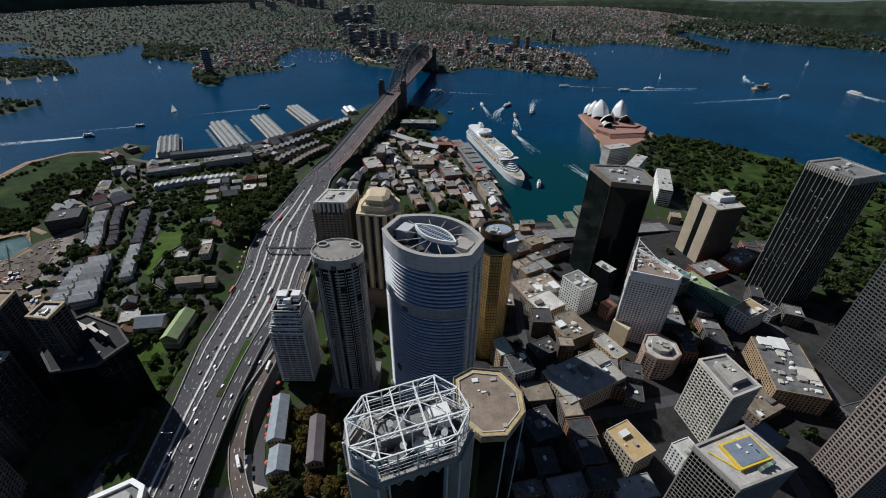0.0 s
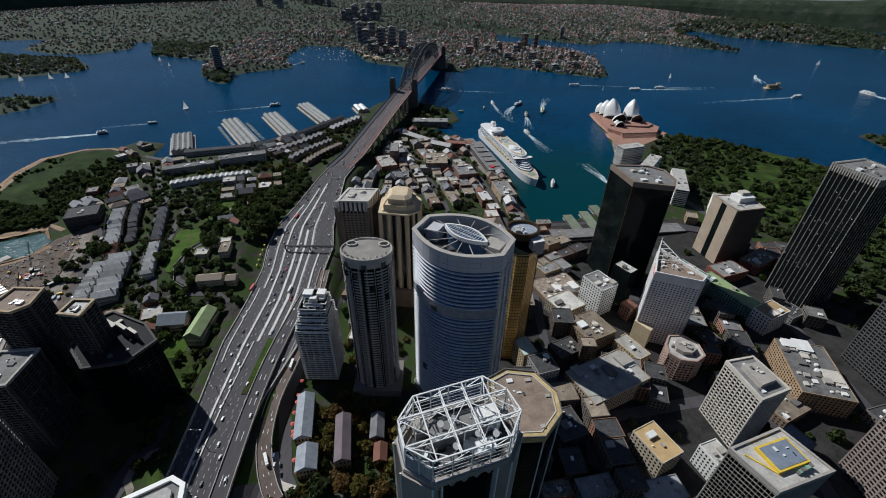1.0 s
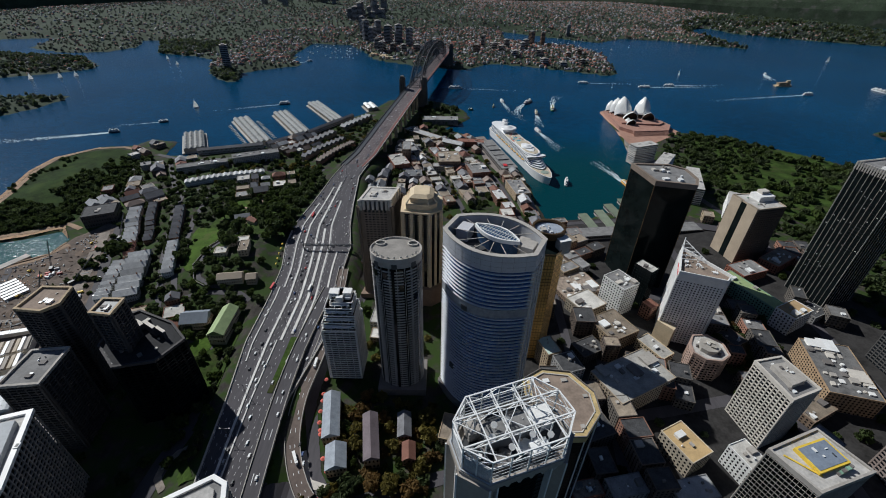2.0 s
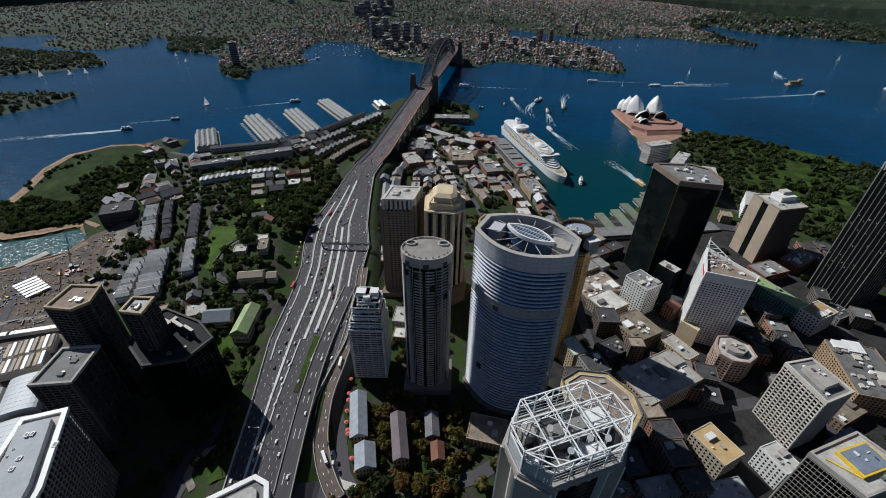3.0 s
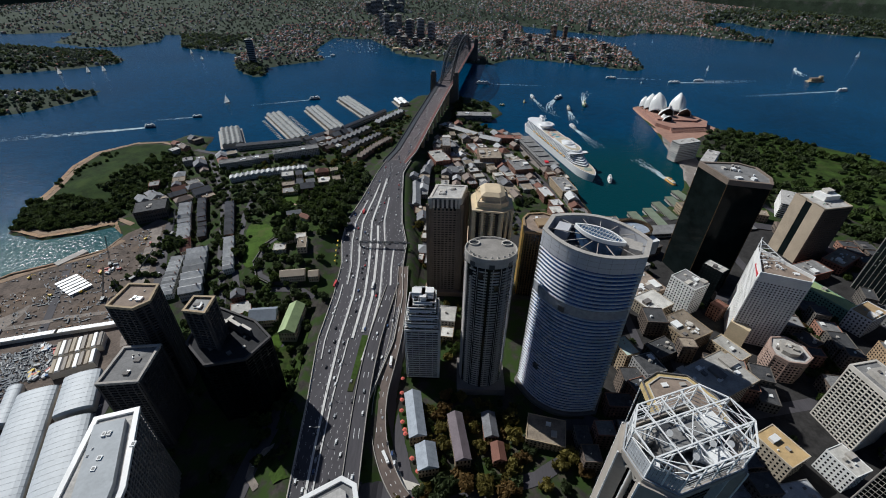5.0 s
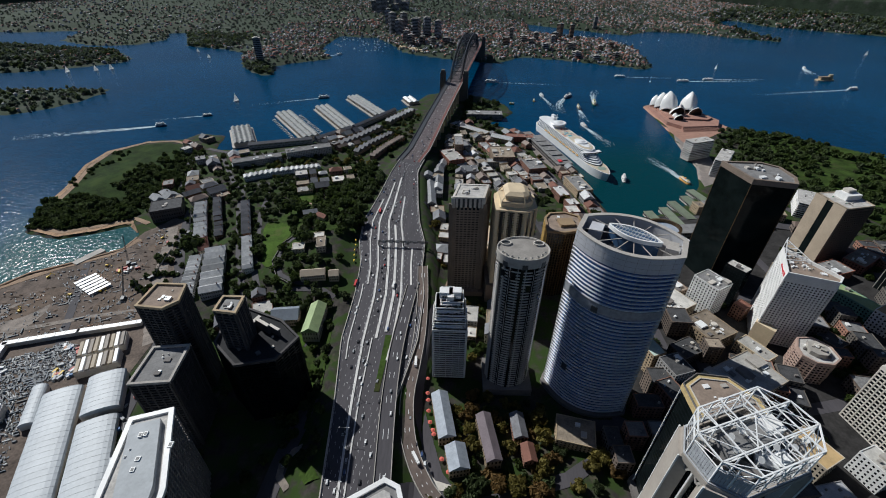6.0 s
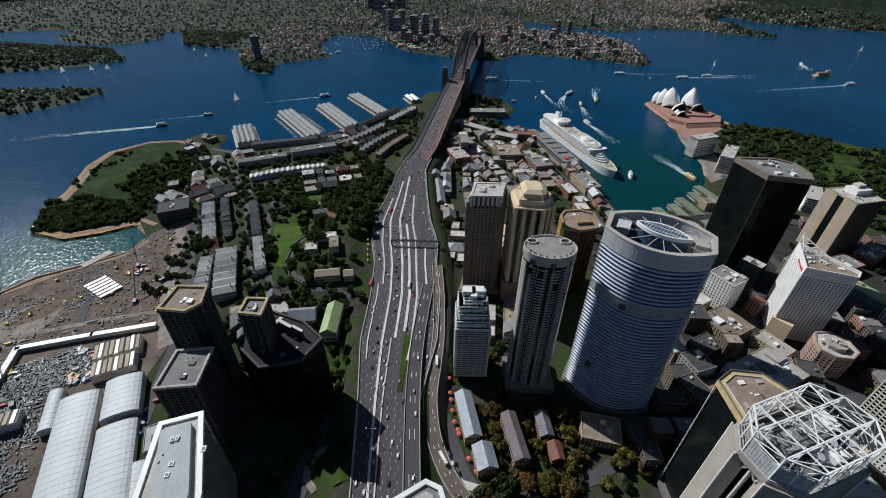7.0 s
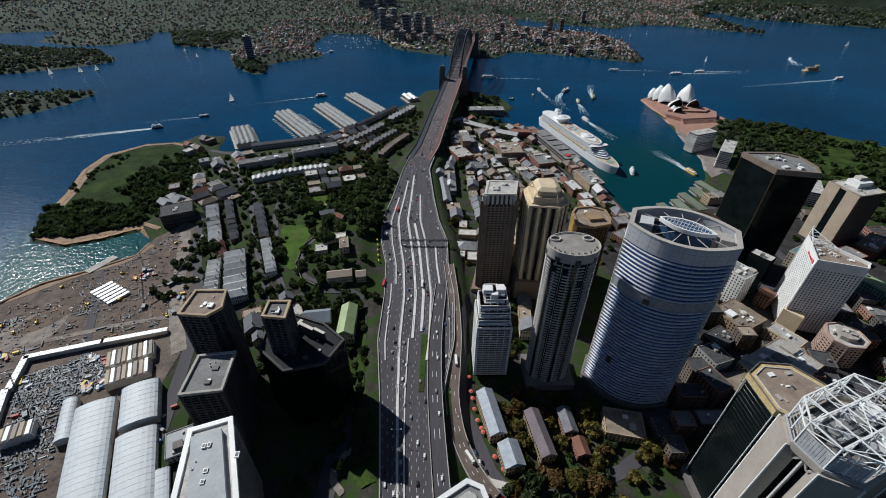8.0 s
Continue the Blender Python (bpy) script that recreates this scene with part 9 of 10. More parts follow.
def wood(name, label, spots, height, leaves=(0, 1), category="trees", seed=0, lite=False):
    """Many far trees in one mesh."""
    r = np.random.RandomState(seed)
    data = {j: [[], [], 0] for j in leaves}
    lites = [crown_arrays(40 + k, 4, 4, 0.42) for k in range(4)]
    zs = height(np.array([s[0] for s in spots]), np.array([s[1] for s in spots]))
    for (x, y, rad), z in zip(spots, zs):
        j = leaves[r.randint(len(leaves))]
        v, q = lites[r.randint(4)] if lite else MID[r.randint(6)]
        a = r.uniform(0, 6.3)
        c, s = math.cos(a), math.sin(a)
        w = np.stack([v[:, 0] * c - v[:, 1] * s, v[:, 0] * s + v[:, 1] * c, v[:, 2] * r.uniform(0.8, 1.2) - 0.25], 1) * rad + np.array([x, y, z])
        d = data[j]
        d[0].append(w)
        d[1].append(q + d[2])
        d[2] += len(v)
    for j in leaves:
        if data[j][0]:
            me = bpy.data.meshes.new(name)
            quad_mesh(me, np.concatenate(data[j][0]), np.concatenate(data[j][1]))
            me.materials.append(LEAF[j])
            tagged(new(name, me), label, category, kind="stuff")


def scatter(poly, n, r0, r1, seed, test=None):
    r = np.random.RandomState(seed)
    xs, ys = [p[0] for p in poly], [p[1] for p in poly]
    x, y = r.uniform(min(xs), max(xs), n * 3), r.uniform(min(ys), max(ys), n * 3)
    ok = signed_distance(x, y, poly) > 2
    if test is not None:
        ok &= test(x, y)
    x, y = x[ok][:n], y[ok][:n]
    return list(zip(x.tolist(), y.tolist(), r.uniform(r0, r1, len(x)).tolist()))


grove([(60, 60), (60, 560), (520, 560), (520, 60)], 70, 3, 6.5, [0, 1, 4], joined=True)
grove([(-180, 480), (-180, 640), (80, 600), (80, 480)], 34, 3, 6, [0, 2, 1], joined=True)
grove([(-60, 150), (-160, 140), (-220, 40), (60, 40), (20, 200)], 30, 4, 8, [1, 2, 4, 0], joined=True)
grove([(-560, 640), (-600, 860), (-420, 900), (-420, 720)], 40, 3, 6, [0, 1], joined=True)
grove([(-430, 120), (-430, 380), (-300, 380), (-280, 120)], 34, 4, 7, [0, 1], joined=True)
grove([(-570, 420), (-580, 700), (-430, 760), (-400, 420)], 130, 3, 6, [0, 0, 1], gap=0.6, joined=True)
grove([(-425, 330), (-430, 470), (-290, 470), (-275, 330)], 34, 4, 8, [0, 0, 1, 4], gap=0.65, joined=True)
grove([(-345, 560), (-400, 700), (-290, 720), (-280, 560)], 34, 6, 10, [0, 0, 1, 4], gap=0.65, joined=True)
grove([(-690, 600), (-720, 720), (-690, 860), (-560, 880), (-520, 720), (-600, 640)], 80, 3, 7, [0, 0, 1], gap=0.6, joined=True)
grove([(-150, 560), (-170, 1050), (30, 1040), (110, 700), (90, 540)], 120, 3, 6.5, [0, 0, 1, 2], gap=0.6, joined=True)
grove([(-128, 335), (-128, 425), (-95, 425), (-58, 345), (-58, 235), (-112, 235)], 26, 3.5, 6.5, [0, 4, 2], gap=0.6, joined=True)
grove([(445, 690), (430, 800), (450, 960), (500, 1060), (570, 1110), (610, 1050), (530, 800), (510, 640)], 90, 5, 9, [0, 0, 1], gap=0.6, joined=True)
grove([(-135, 150), (-135, 260), (-55, 260), (-40, 150)], 40, 4, 7, [1, 2, 2, 3, 4], gap=0.6, joined=True)
grove([(-830, 565), (-862, 640), (-800, 660), (-690, 650), (-670, 600), (-760, 560)], 90, 4, 7, [0, 0, 1], gap=0.5, joined=True)
grove([(-770, 700), (-770, 880), (-700, 880), (-660, 740), (-690, 660)], 70, 4, 7.5, [0, 0, 1], gap=0.5, joined=True)
grove([(-420, 620), (-440, 760), (-300, 820), (-268, 640)], 60, 4, 9, [0, 0, 1, 4], gap=0.55, joined=True)
grove([(-470, 640), (-520, 860), (-380, 900), (-300, 800)], 60, 3, 7, [0, 1, 2, 4], gap=0.6, joined=True)
grove([(-380, 860), (-300, 1180), (-235, 1180), (-255, 860)], 50, 3.5, 7, [0, 1, 2], gap=0.55, joined=True)
grove([(-110, 1000), (-130, 1330), (-40, 1300), (0, 1060)], 50, 4, 8, [0, 0, 1], gap=0.55, joined=True)
grove([(250, 305), (240, 330), (300, 400), (345, 390), (300, 310)], 26, 5, 9, [0, 0, 3, 1], gap=0.5, joined=True)
grove([(480, 330), (470, 640), (700, 560), (640, 320)], 90, 5, 9, [0, 0, 1], gap=0.55, joined=True)
grove([(380, 150), (300, 230), (420, 250), (520, 200)], 16, 4, 7, [0, 1], joined=True)
for j, spots_ in JOINED.items():
    wood("park_trees", "%s in park groves" % TREE_LABEL[j], spots_, ground_grid, (j,), seed=60 + j)

GARDEN = [(470, 700), (480, 850), (545, 1060), (600, 1115), (735, 1030), (835, 932), (920, 815), (970, 700), (1030, 715), (1075, 850), (1088, 1120), (1140, 1150), (1300, 930), (1480, 880), (1300, 500), (900, 330), (560, 560), (500, 640)]


def glade(x, y):
    """Leaves open lawns between the trees."""
    return np.sin(x * 0.021 + 1.3) * np.sin(y * 0.024 + 0.4) + 0.35 * np.sin(x * 0.06) < 0.82


wood("garden_trees", "dark green garden trees massed by the water", scatter(GARDEN, 1150, 5, 10, 3, glade), ground_grid, (0, 1, 4), seed=3)


def inland(x, y):
    return north_grid(x, y) > 1.2


NS = [(-4400, 1100), (-4400, 5300), (3500, 5300), (3500, 900), (-1000, 900)]


def thinning(x, y):
    """Fewer trees the farther the land lies."""
    return inland(x, y) & (np.random.RandomState(5).uniform(0, 1, x.shape) < np.clip(3400 / (np.hypot(x, y)) - 0.35, 0.12, 1))


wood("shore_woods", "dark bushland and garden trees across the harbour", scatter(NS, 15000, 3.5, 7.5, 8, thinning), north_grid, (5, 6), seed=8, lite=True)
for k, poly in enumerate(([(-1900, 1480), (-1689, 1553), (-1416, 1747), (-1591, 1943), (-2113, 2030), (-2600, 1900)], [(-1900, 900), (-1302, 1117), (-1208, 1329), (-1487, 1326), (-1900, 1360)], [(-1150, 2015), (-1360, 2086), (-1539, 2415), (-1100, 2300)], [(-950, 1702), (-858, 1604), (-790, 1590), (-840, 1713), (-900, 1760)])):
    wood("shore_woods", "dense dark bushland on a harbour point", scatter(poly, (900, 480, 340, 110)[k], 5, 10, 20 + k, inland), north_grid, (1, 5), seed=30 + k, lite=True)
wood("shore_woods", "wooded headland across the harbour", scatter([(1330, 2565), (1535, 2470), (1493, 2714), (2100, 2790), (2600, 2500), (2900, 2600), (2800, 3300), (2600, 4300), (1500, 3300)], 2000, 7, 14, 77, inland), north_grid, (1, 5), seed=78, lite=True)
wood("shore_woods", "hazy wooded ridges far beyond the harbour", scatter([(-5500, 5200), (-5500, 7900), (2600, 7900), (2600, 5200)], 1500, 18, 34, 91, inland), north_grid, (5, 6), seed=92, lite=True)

# ---------------------------------------------------------------- sheds and construction site
FABRIC = mat("white_roof_sheet", (0.52, 0.545, 0.56), 0.55, var=0.1, scale=0.6, fine=5, bump=0.05)
FABRIC_RIB = mat("roof_rib", (0.45, 0.475, 0.485), 0.5, var=0.1, scale=1, fine=5)
SD = Vector((0.443, -0.896))
SE = Vector((0.896, 0.443))
SDEG = math.degrees(math.atan2(SD.y, SD.x))


def barrel_shed(label, start, length, width, wall, rise, flat=0.0, step=6.0):
    """A long shed with an arched roof in ribbed bays."""
    mid = Vector(start) + SD * length / 2
    root = thing("exhibition_shed", label, "shed", (*mid, 3), SDEG, group="white sheds")
    bm = bmesh.new()
    box(bm, -length / 2, -width / 2, -2, length / 2, width / 2, wall)
    part("wall", bm, LIGHT_CONCRETE, root)
    n = 10
    def arc(k, grow=0.0):
        a = math.pi * k / n
        return (width / 2 + 0.6 + grow) * -math.cos(a), wall + (rise + grow) * math.sin(a) ** 0.75
    bays = max(1, int(length / step))
    L = length / bays
    def bay(l, grow):
        bm = bmesh.new()
        rows = [[bm.verts.new((x, *arc(k, grow))) for k in range(n + 1)] for x in (0, l)]
        for k in range(n):
            bm.faces.new((rows[0][k], rows[1][k], rows[1][k + 1], rows[0][k + 1]))
        bm.faces.new(rows[0])
        bm.faces.new(rows[1][::-1])
        bm.faces.new((rows[0][n], rows[1][n], rows[1][0], rows[0][0]))
        bmesh.ops.recalc_face_normals(bm, faces=bm.faces)
        return bm
    roof, rib = mesh_of("roof_bay", bay(L - 0.05, 0), FABRIC), mesh_of("roof_rib", bay(0.35, 0.12), FABRIC_RIB)
    for i in range(bays):
        b = part("roof_bay", roof, None, root, "", pose(-length / 2 + L * i, 0, 0))
        part("roof_rib", rib, None, b)
    return root


barrel_shed("long white arched-roof exhibition shed", Vector((-525, 262)), 200, 33, 7, 5)
barrel_shed("tall white arched-roof exhibition shed", Vector((-491, 281)), 48, 32, 11, 5)
barrel_shed("white arched-roof exhibition shed wing", Vector((-469, 232)), 165, 33, 7, 5)
barrel_shed("low white arched-roof side shed", Vector((-434, 196)), 120, 22, 6, 3)
barrel_shed("small white vaulted shed with rounded end", Vector((-554, 268)), 48, 12, 5, 4)


def striped_roof(label, c, length, width, n, h=9):
    root = thing("site_building", label, "building", (*c, 3), SDEG + 90)
    bm = bmesh.new()
    box(bm, -length / 2, -width / 2, -2, length / 2, width / 2, h)
    part("wall", bm, LIGHT_CONCRETE, root)
    w = length / n
    mats = [mat("tan_strip_roof", (0.4, 0.33, 0.24), 0.7, var=0.2, scale=1, fine=6), WHITE, mat("dun_strip_roof", (0.3, 0.26, 0.22), 0.7, var=0.2, scale=1, fine=6)]
    for i in range(n):
        bm = bmesh.new()
        x = -length / 2 + w * i
        prism(bm, rect(x, -width / 2 - 0.4, x + w * 0.93, width / 2 + 0.4), h, h + 1.5 + 0.7 * (i % 2), rect(x + w * .15, -width / 2, x + w * 0.8, width / 2))
        part("roof_strip", bm, mats[i % 3], root)


striped_roof("low site building with striped tan and white roof", (-527, 323), 44, 22, 9)
striped_roof("low site building with striped tan and white roof", (-516, 299), 40, 20, 8)
striped_roof("low site building with striped roof by the sheds", (-578, 232), 26, 16, 5)
striped_roof("pale-roofed site building with broad strips", (-660, 262), 40, 26, 5)
flat_block("office_block", "low dark plant building at the cove head", "building", -615, 612, 46, 38, 20, 25, SHADE_CHARCOAL, mat("dark_flat_roof", (0.06, 0.06, 0.062), 0.9, var=0.45, scale=2, fine=8), 61, 3, 4)
flat_block("site_office", "grey flat-roofed office beside the white sheds", "building", -420, 222, 26, 30, 8, -64, WALLS[4], mat("grey_sheet_roof", (0.3, 0.31, 0.32), 0.6, var=0.2, scale=1, fine=6), 62, 2, 5)


# covered white walkway that bounds the yards
def walkway(path, label):
    root = thing("covered_walkway", label, "walkway", (path[0][0], path[0][1], 3))
    for a, b in zip(path, path[1:]):
        a, b = Vector(a) - Vector(path[0]), Vector(b) - Vector(path[0])
        d = b - a
        L, deg = d.length, math.degrees(math.atan2(d.y, d.x))
        m = (a + b) / 2
        for name, lo, hi, w, mt in (("roof", 5.4, 6.0, 6.2, WHITE), ("wall", -1, 5.4, 5, LIGHT_CONCRETE)):
            bm = bmesh.new()
            obox(bm, m.x, m.y, lo, L + (3 if name == "roof" else 2), w, hi, deg)
            part(name, bm, mt, root)
        for k in range(int(L / 9)):
            p = a + d * ((k + 0.5) * 9 / L)
            bm = bmesh.new()
            obox(bm, p.x, p.y, 6.0, 0.5, 6.4, 6.3, deg)
            part("roof_batten", bm, STEEL, root)


walkway([(-510, 362), (-572, 344), (-640, 322), (-626, 282)], "white covered walkway round the yards")
walkway([(-628, 280), (-600, 225), (-580, 180)], "white covered walkway beside the yards")

# stacked site cabins
cab_root = None
for k in range(6):
    m = pose(-634 + 6.6 * k, 440 - 3.9 * k, 3, 0, 0, 58)
    if cab_root is None:
        cab_root = thing("site_cabin", "long white portable site cabin", "cabin", m.translation, 58, group="site cabins")
        for name, args, mt in (("body", (-13, -2, 0, 13, 2, 3), WHITE), ("roof", (-13.3, -2.3, 3, 13.3, 2.3, 3.3), STEEL)):
            bm = bmesh.new()
            box(bm, *args)
            part(name, bm, mt, cab_root)
        for s in range(8):
            bm = bmesh.new()
            box(bm, -12 + 3 * s, -2.06, 1, -10.4 + 3 * s, 2.06, 2.2)
            part("window", bm, GLASS_DARK, cab_root)
    else:
        copy_thing(cab_root, m)

site = random.Random(5)
CONT = [mat("container_red", (0.4, 0.07, 0.05), 0.6, var=0.2, each=0.2), mat("container_orange", (0.4, 0.16, 0.05), 0.6, var=0.2, each=0.2), mat("container_blue", (0.06, 0.16, 0.35), 0.6, var=0.2, each=0.2), mat("container_grey", (0.3, 0.31, 0.32), 0.6, var=0.2, each=0.3), mat("container_white", (0.7, 0.7, 0.68), 0.6, var=0.2, each=0.1), YELLOW]
SITE_POLY = [(-735, 130), (-735, 400), (-715, 435), (-670, 468), (-632, 505), (-605, 580), (-585, 560), (-505, 400), (-515, 370), (-640, 330), (-650, 300), (-610, 200), (-590, 130)]
SHED_YARD = [(-600, 225), (-560, 262), (-530, 210), (-492, 120), (-570, 120)]
WEST_YARD = [(-735, 130), (-735, 300), (-640, 312), (-628, 280), (-600, 225), (-570, 130)]
YARD_POLY = [(-635, 300), (-575, 335), (-552, 325), (-530, 285), (-560, 270), (-570, 240), (-600, 240)]
MINI = bmesh.new()
box(MINI, -3, -1.25, 0, 3, 1.25, 2.6)
for k in range(7):
    box(MINI, -2.9 + k * 0.85, -1.32, 0.1, -2.5 + k * 0.85, 1.32, 2.5)
CONT_MESH = [mesh_of("container", MINI.copy(), c) for c in CONT]
MINI.free()


def spots(poly, n, rnd, heaps=0):
    xs, ys = [p[0] for p in poly], [p[1] for p in poly]
    out, mid = [], []
    while len(out) < n:
        x, y = rnd.uniform(min(xs), max(xs)), rnd.uniform(min(ys), max(ys))
        if heaps and len(mid) >= heaps and rnd.random() < 0.9:
            c = rnd.choice(mid)
            x, y = rnd.gauss(c[0], 9), rnd.gauss(c[1], 6)
        else:
            mid.append((x, y))
        if signed_distance(np.array([x]), np.array([y]), poly)[0] > 3:
            out.append((x, y))
    return out


for x, y in spots(SITE_POLY, 46, site, 7) + spots(YARD_POLY, 30, site, 4) + [(-452 + site.uniform(-5, 5), site.uniform(140, 330)) for _ in range(14)]:
    k = site.choice((0, 0, 1, 3, 3, 3, 3, 4, 2, 5))
    ob = tagged(new("shipping_container", CONT_MESH[k]), "%s steel container on the site" % ("faded red", "orange", "blue", "grey", "white", "yellow")[k], "container", "site containers")
    ob.matrix_world = pose(x, y, ground(x, y) + 0.2, 0, 0, site.choice((SDEG, SDEG + 90, site.uniform(0, 180))))


def excavator(x, y, turn):
    r = thing("excavator", "yellow tracked excavator on bare earth", "excavator", (x, y, ground(x, y) + 0.3), turn, group="excavators")
    for s in (-1, 1):
        bm = bmesh.new()
        prism(bm, rect(-2.2, s * 1.3 - 0.35, 2.2, s * 1.3 + 0.35), 0, 1, rect(-1.7, s * 1.3 - 0.35, 1.7, s * 1.3 + 0.35))
        part("track", bm, IRON, r)
    bm = bmesh.new()
    box(bm, -2, -1.3, 1, 1.4, 1.3, 2.4)
    box(bm, 0.2, -1.3, 2.4, 1.5, -0.1, 3.6)
    part("cab", bm, YELLOW, r)
    bm = bmesh.new()
    bar(bm, (1.4, 0.4, 1.8), (4.5, 0.4, 5), 0.5)
    bar(bm, (4.5, 0.4, 5), (7, 0.4, 2), 0.4)
    box(bm, 6.6, -0.2, 0.8, 7.6, 1, 2.1)
    part("boom", bm, YELLOW, r)
    return r


ex = None
for x, y in spots(SITE_POLY, 16, site):
    ex = excavator(x, y, 30) if ex is None else copy_thing(ex, pose(x, y, ground(x, y) + 0.3, 0, 0, site.uniform(0, 360)))


def crane(x, y, turn, l=45, up=0.75):
    r = thing("crawler_crane", "dark lattice-boom crawler crane on the site", "crane", (x, y, ground(x, y) + 0.2), turn, group="crawler cranes")
    bm = bmesh.new()
    box(bm, -4, -3, 0, 4, 3, 1.6)
    box(bm, -5, -2, 1.6, 3, 2, 4.2)
    part("base", bm, IRON, r)
    a = math.atan(up)
    tip = (l * math.cos(a), 0, l * math.sin(a))
    bm = bmesh.new()
    for y0, z0 in ((-.7, 0), (.7, 0), (-.7, 1.4), (.7, 1.4)):
        bar(bm, (2, y0, 3 + z0), (tip[0], y0 * 0.4, tip[2] + z0 * 0.5), 0.28)
    for k in range(16):
        f, g = k / 16, (k + 1) / 16
        bar(bm, (2 + (tip[0] - 2) * f, -.7, 3 + (tip[2] - 3) * f), (2 + (tip[0] - 2) * g, .7, 4 + (tip[2] - 3) * g), 0.2)
    part("boom", bm, IRON, r)
    bm = bmesh.new()
    bar(bm, (*tip[:2], tip[2]), (tip[0], 0, tip[2] - 18), 0.15)
    part("hoist_rope", bm, IRON, r)
    return r


for x, y, turn in ((-600, 478, 120), (-560, 405, 110), (-520, 395, 140), (-556, 560, 100), (-590, 255, 130), (-548, 448, 60)):
    crane(x, y, turn)

# spoil, stacked beams, scrap: too much and too small to count
SCRAP_GREY, SCRAP_BLUE, SCRAP_PALE = mat("scrap_grey", (0.16, 0.165, 0.17), 0.7, var=0.4, scale=3, fine=9), mat("scrap_blue_grey", (0.075, 0.09, 0.11), 0.6, var=0.4, scale=3, fine=9), mat("scrap_pale", (0.5, 0.5, 0.48), 0.7, var=0.3, scale=3, fine=9)
for name, poly, n, mt, label, big in (
    ("spoil_heaps", SITE_POLY, 300, SITE_DARK, "dark heaps of dug spoil", 6.0), ("stacked_beams", SITE_POLY, 420, SCRAP_GREY, "grey stacked beams and formwork", 4.0), ("stacked_beams", SITE_POLY, 300, SCRAP_BLUE, "dark stacked steel on the site", 4.5), ("site_scrap", SITE_POLY, 120, CONT[1], "orange barriers and plant on the site", 2.5), ("site_scrap", SITE_POLY, 150, SCRAP_PALE, "pale stacked boards on the site", 2.5),
    ("site_scrap", YARD_POLY, 260, SCRAP_PALE, "white stacked site material", 3.2), ("site_scrap", YARD_POLY, 520, SCRAP_GREY, "grey stacked site material", 4.2), ("site_scrap", YARD_POLY, 480, SCRAP_BLUE, "dark stacked steel in the yard", 4.6), ("yard_scrap", WEST_YARD, 600, SCRAP_GREY, "grey site material in the yards", 4.5), ("yard_scrap", WEST_YARD, 620, SCRAP_BLUE, "dark site material in the yards", 5.0), ("yard_scrap", WEST_YARD, 180, SCRAP_PALE, "pale stacked material in the yards", 3.0), ("yard_scrap", SHED_YARD, 420, SCRAP_GREY, "grey site material beside the sheds", 4.0), ("yard_scrap", SHED_YARD, 420, SCRAP_BLUE, "dark site material beside the sheds", 4.0), ("yard_scrap", SHED_YARD, 200, SCRAP_PALE, "pale site material beside the sheds", 3.0)):
    bm = bmesh.new()
    for x, y in spots(poly, n, site, 70):
        z = 3.2
        lx, ly = site.uniform(0.25, 1) * big * site.choice((0.6, 1, 1, 2.4)), site.uniform(0.15, 0.7) * big * 0.6
        h = site.uniform(0.4, 1.8)
        d = site.choice((SDEG, SDEG + 90, SDEG + 25))
        if name == "spoil_heaps":
            bmesh.ops.create_icosphere(bm, subdivisions=1, radius=1, matrix=Matrix.Translation((x, y, z - 0.2)) @ Matrix.Diagonal((lx * 0.7, ly * 1.3, h, 1)))
        else:
            obox(bm, x, y, z - 0.3, lx, ly, z + h, d)
    tagged(part(name, bm, mt), label, "site material", kind="stuff")
# seawall and small wharf at the site
bm = bmesh.new()
for a, b in zip([(-772, 100), (-747, 412), (-722, 451), (-672, 483), (-632, 514)], [(-747, 412), (-722, 451), (-672, 483), (-632, 514), (-630, 545)]):
    d = Vector(b) - Vector(a)
    m = (Vector(a) + Vector(b)) / 2
    obox(bm, m.x, m.y, -2, d.length, 3, 4, math.degrees(math.atan2(d.y, d.x)))
tagged(part("seawall", bm, SAND), "sandy stone seawall of the site", "seawall", kind="structure")
bm = bmesh.new()
obox(bm, -668, 492, -2, 40, 12, 4.5, 64)
tagged(part("pontoon", bm, CONCRETE), "grey concrete landing beside the cove", "landing")


# ---------------------------------------------------------------- cars and buses
CAR_PAINT = [mat("car_white", (0.75, 0.75, 0.74), 0.3, var=0.05), mat("car_silver", (0.4, 0.41, 0.42), 0.3, 0.4, var=0.05), mat("car_black", (0.03, 0.03, 0.035), 0.3, var=0.1), mat("car_red", (0.4, 0.03, 0.03), 0.3, var=0.05), mat("car_blue", (0.06, 0.1, 0.22), 0.3, var=0.05), mat("taxi_yellow", (0.7, 0.5, 0.05), 0.4, var=0.05)]
TYRE = mat("tyre", (0.02, 0.02, 0.02), 0.9)


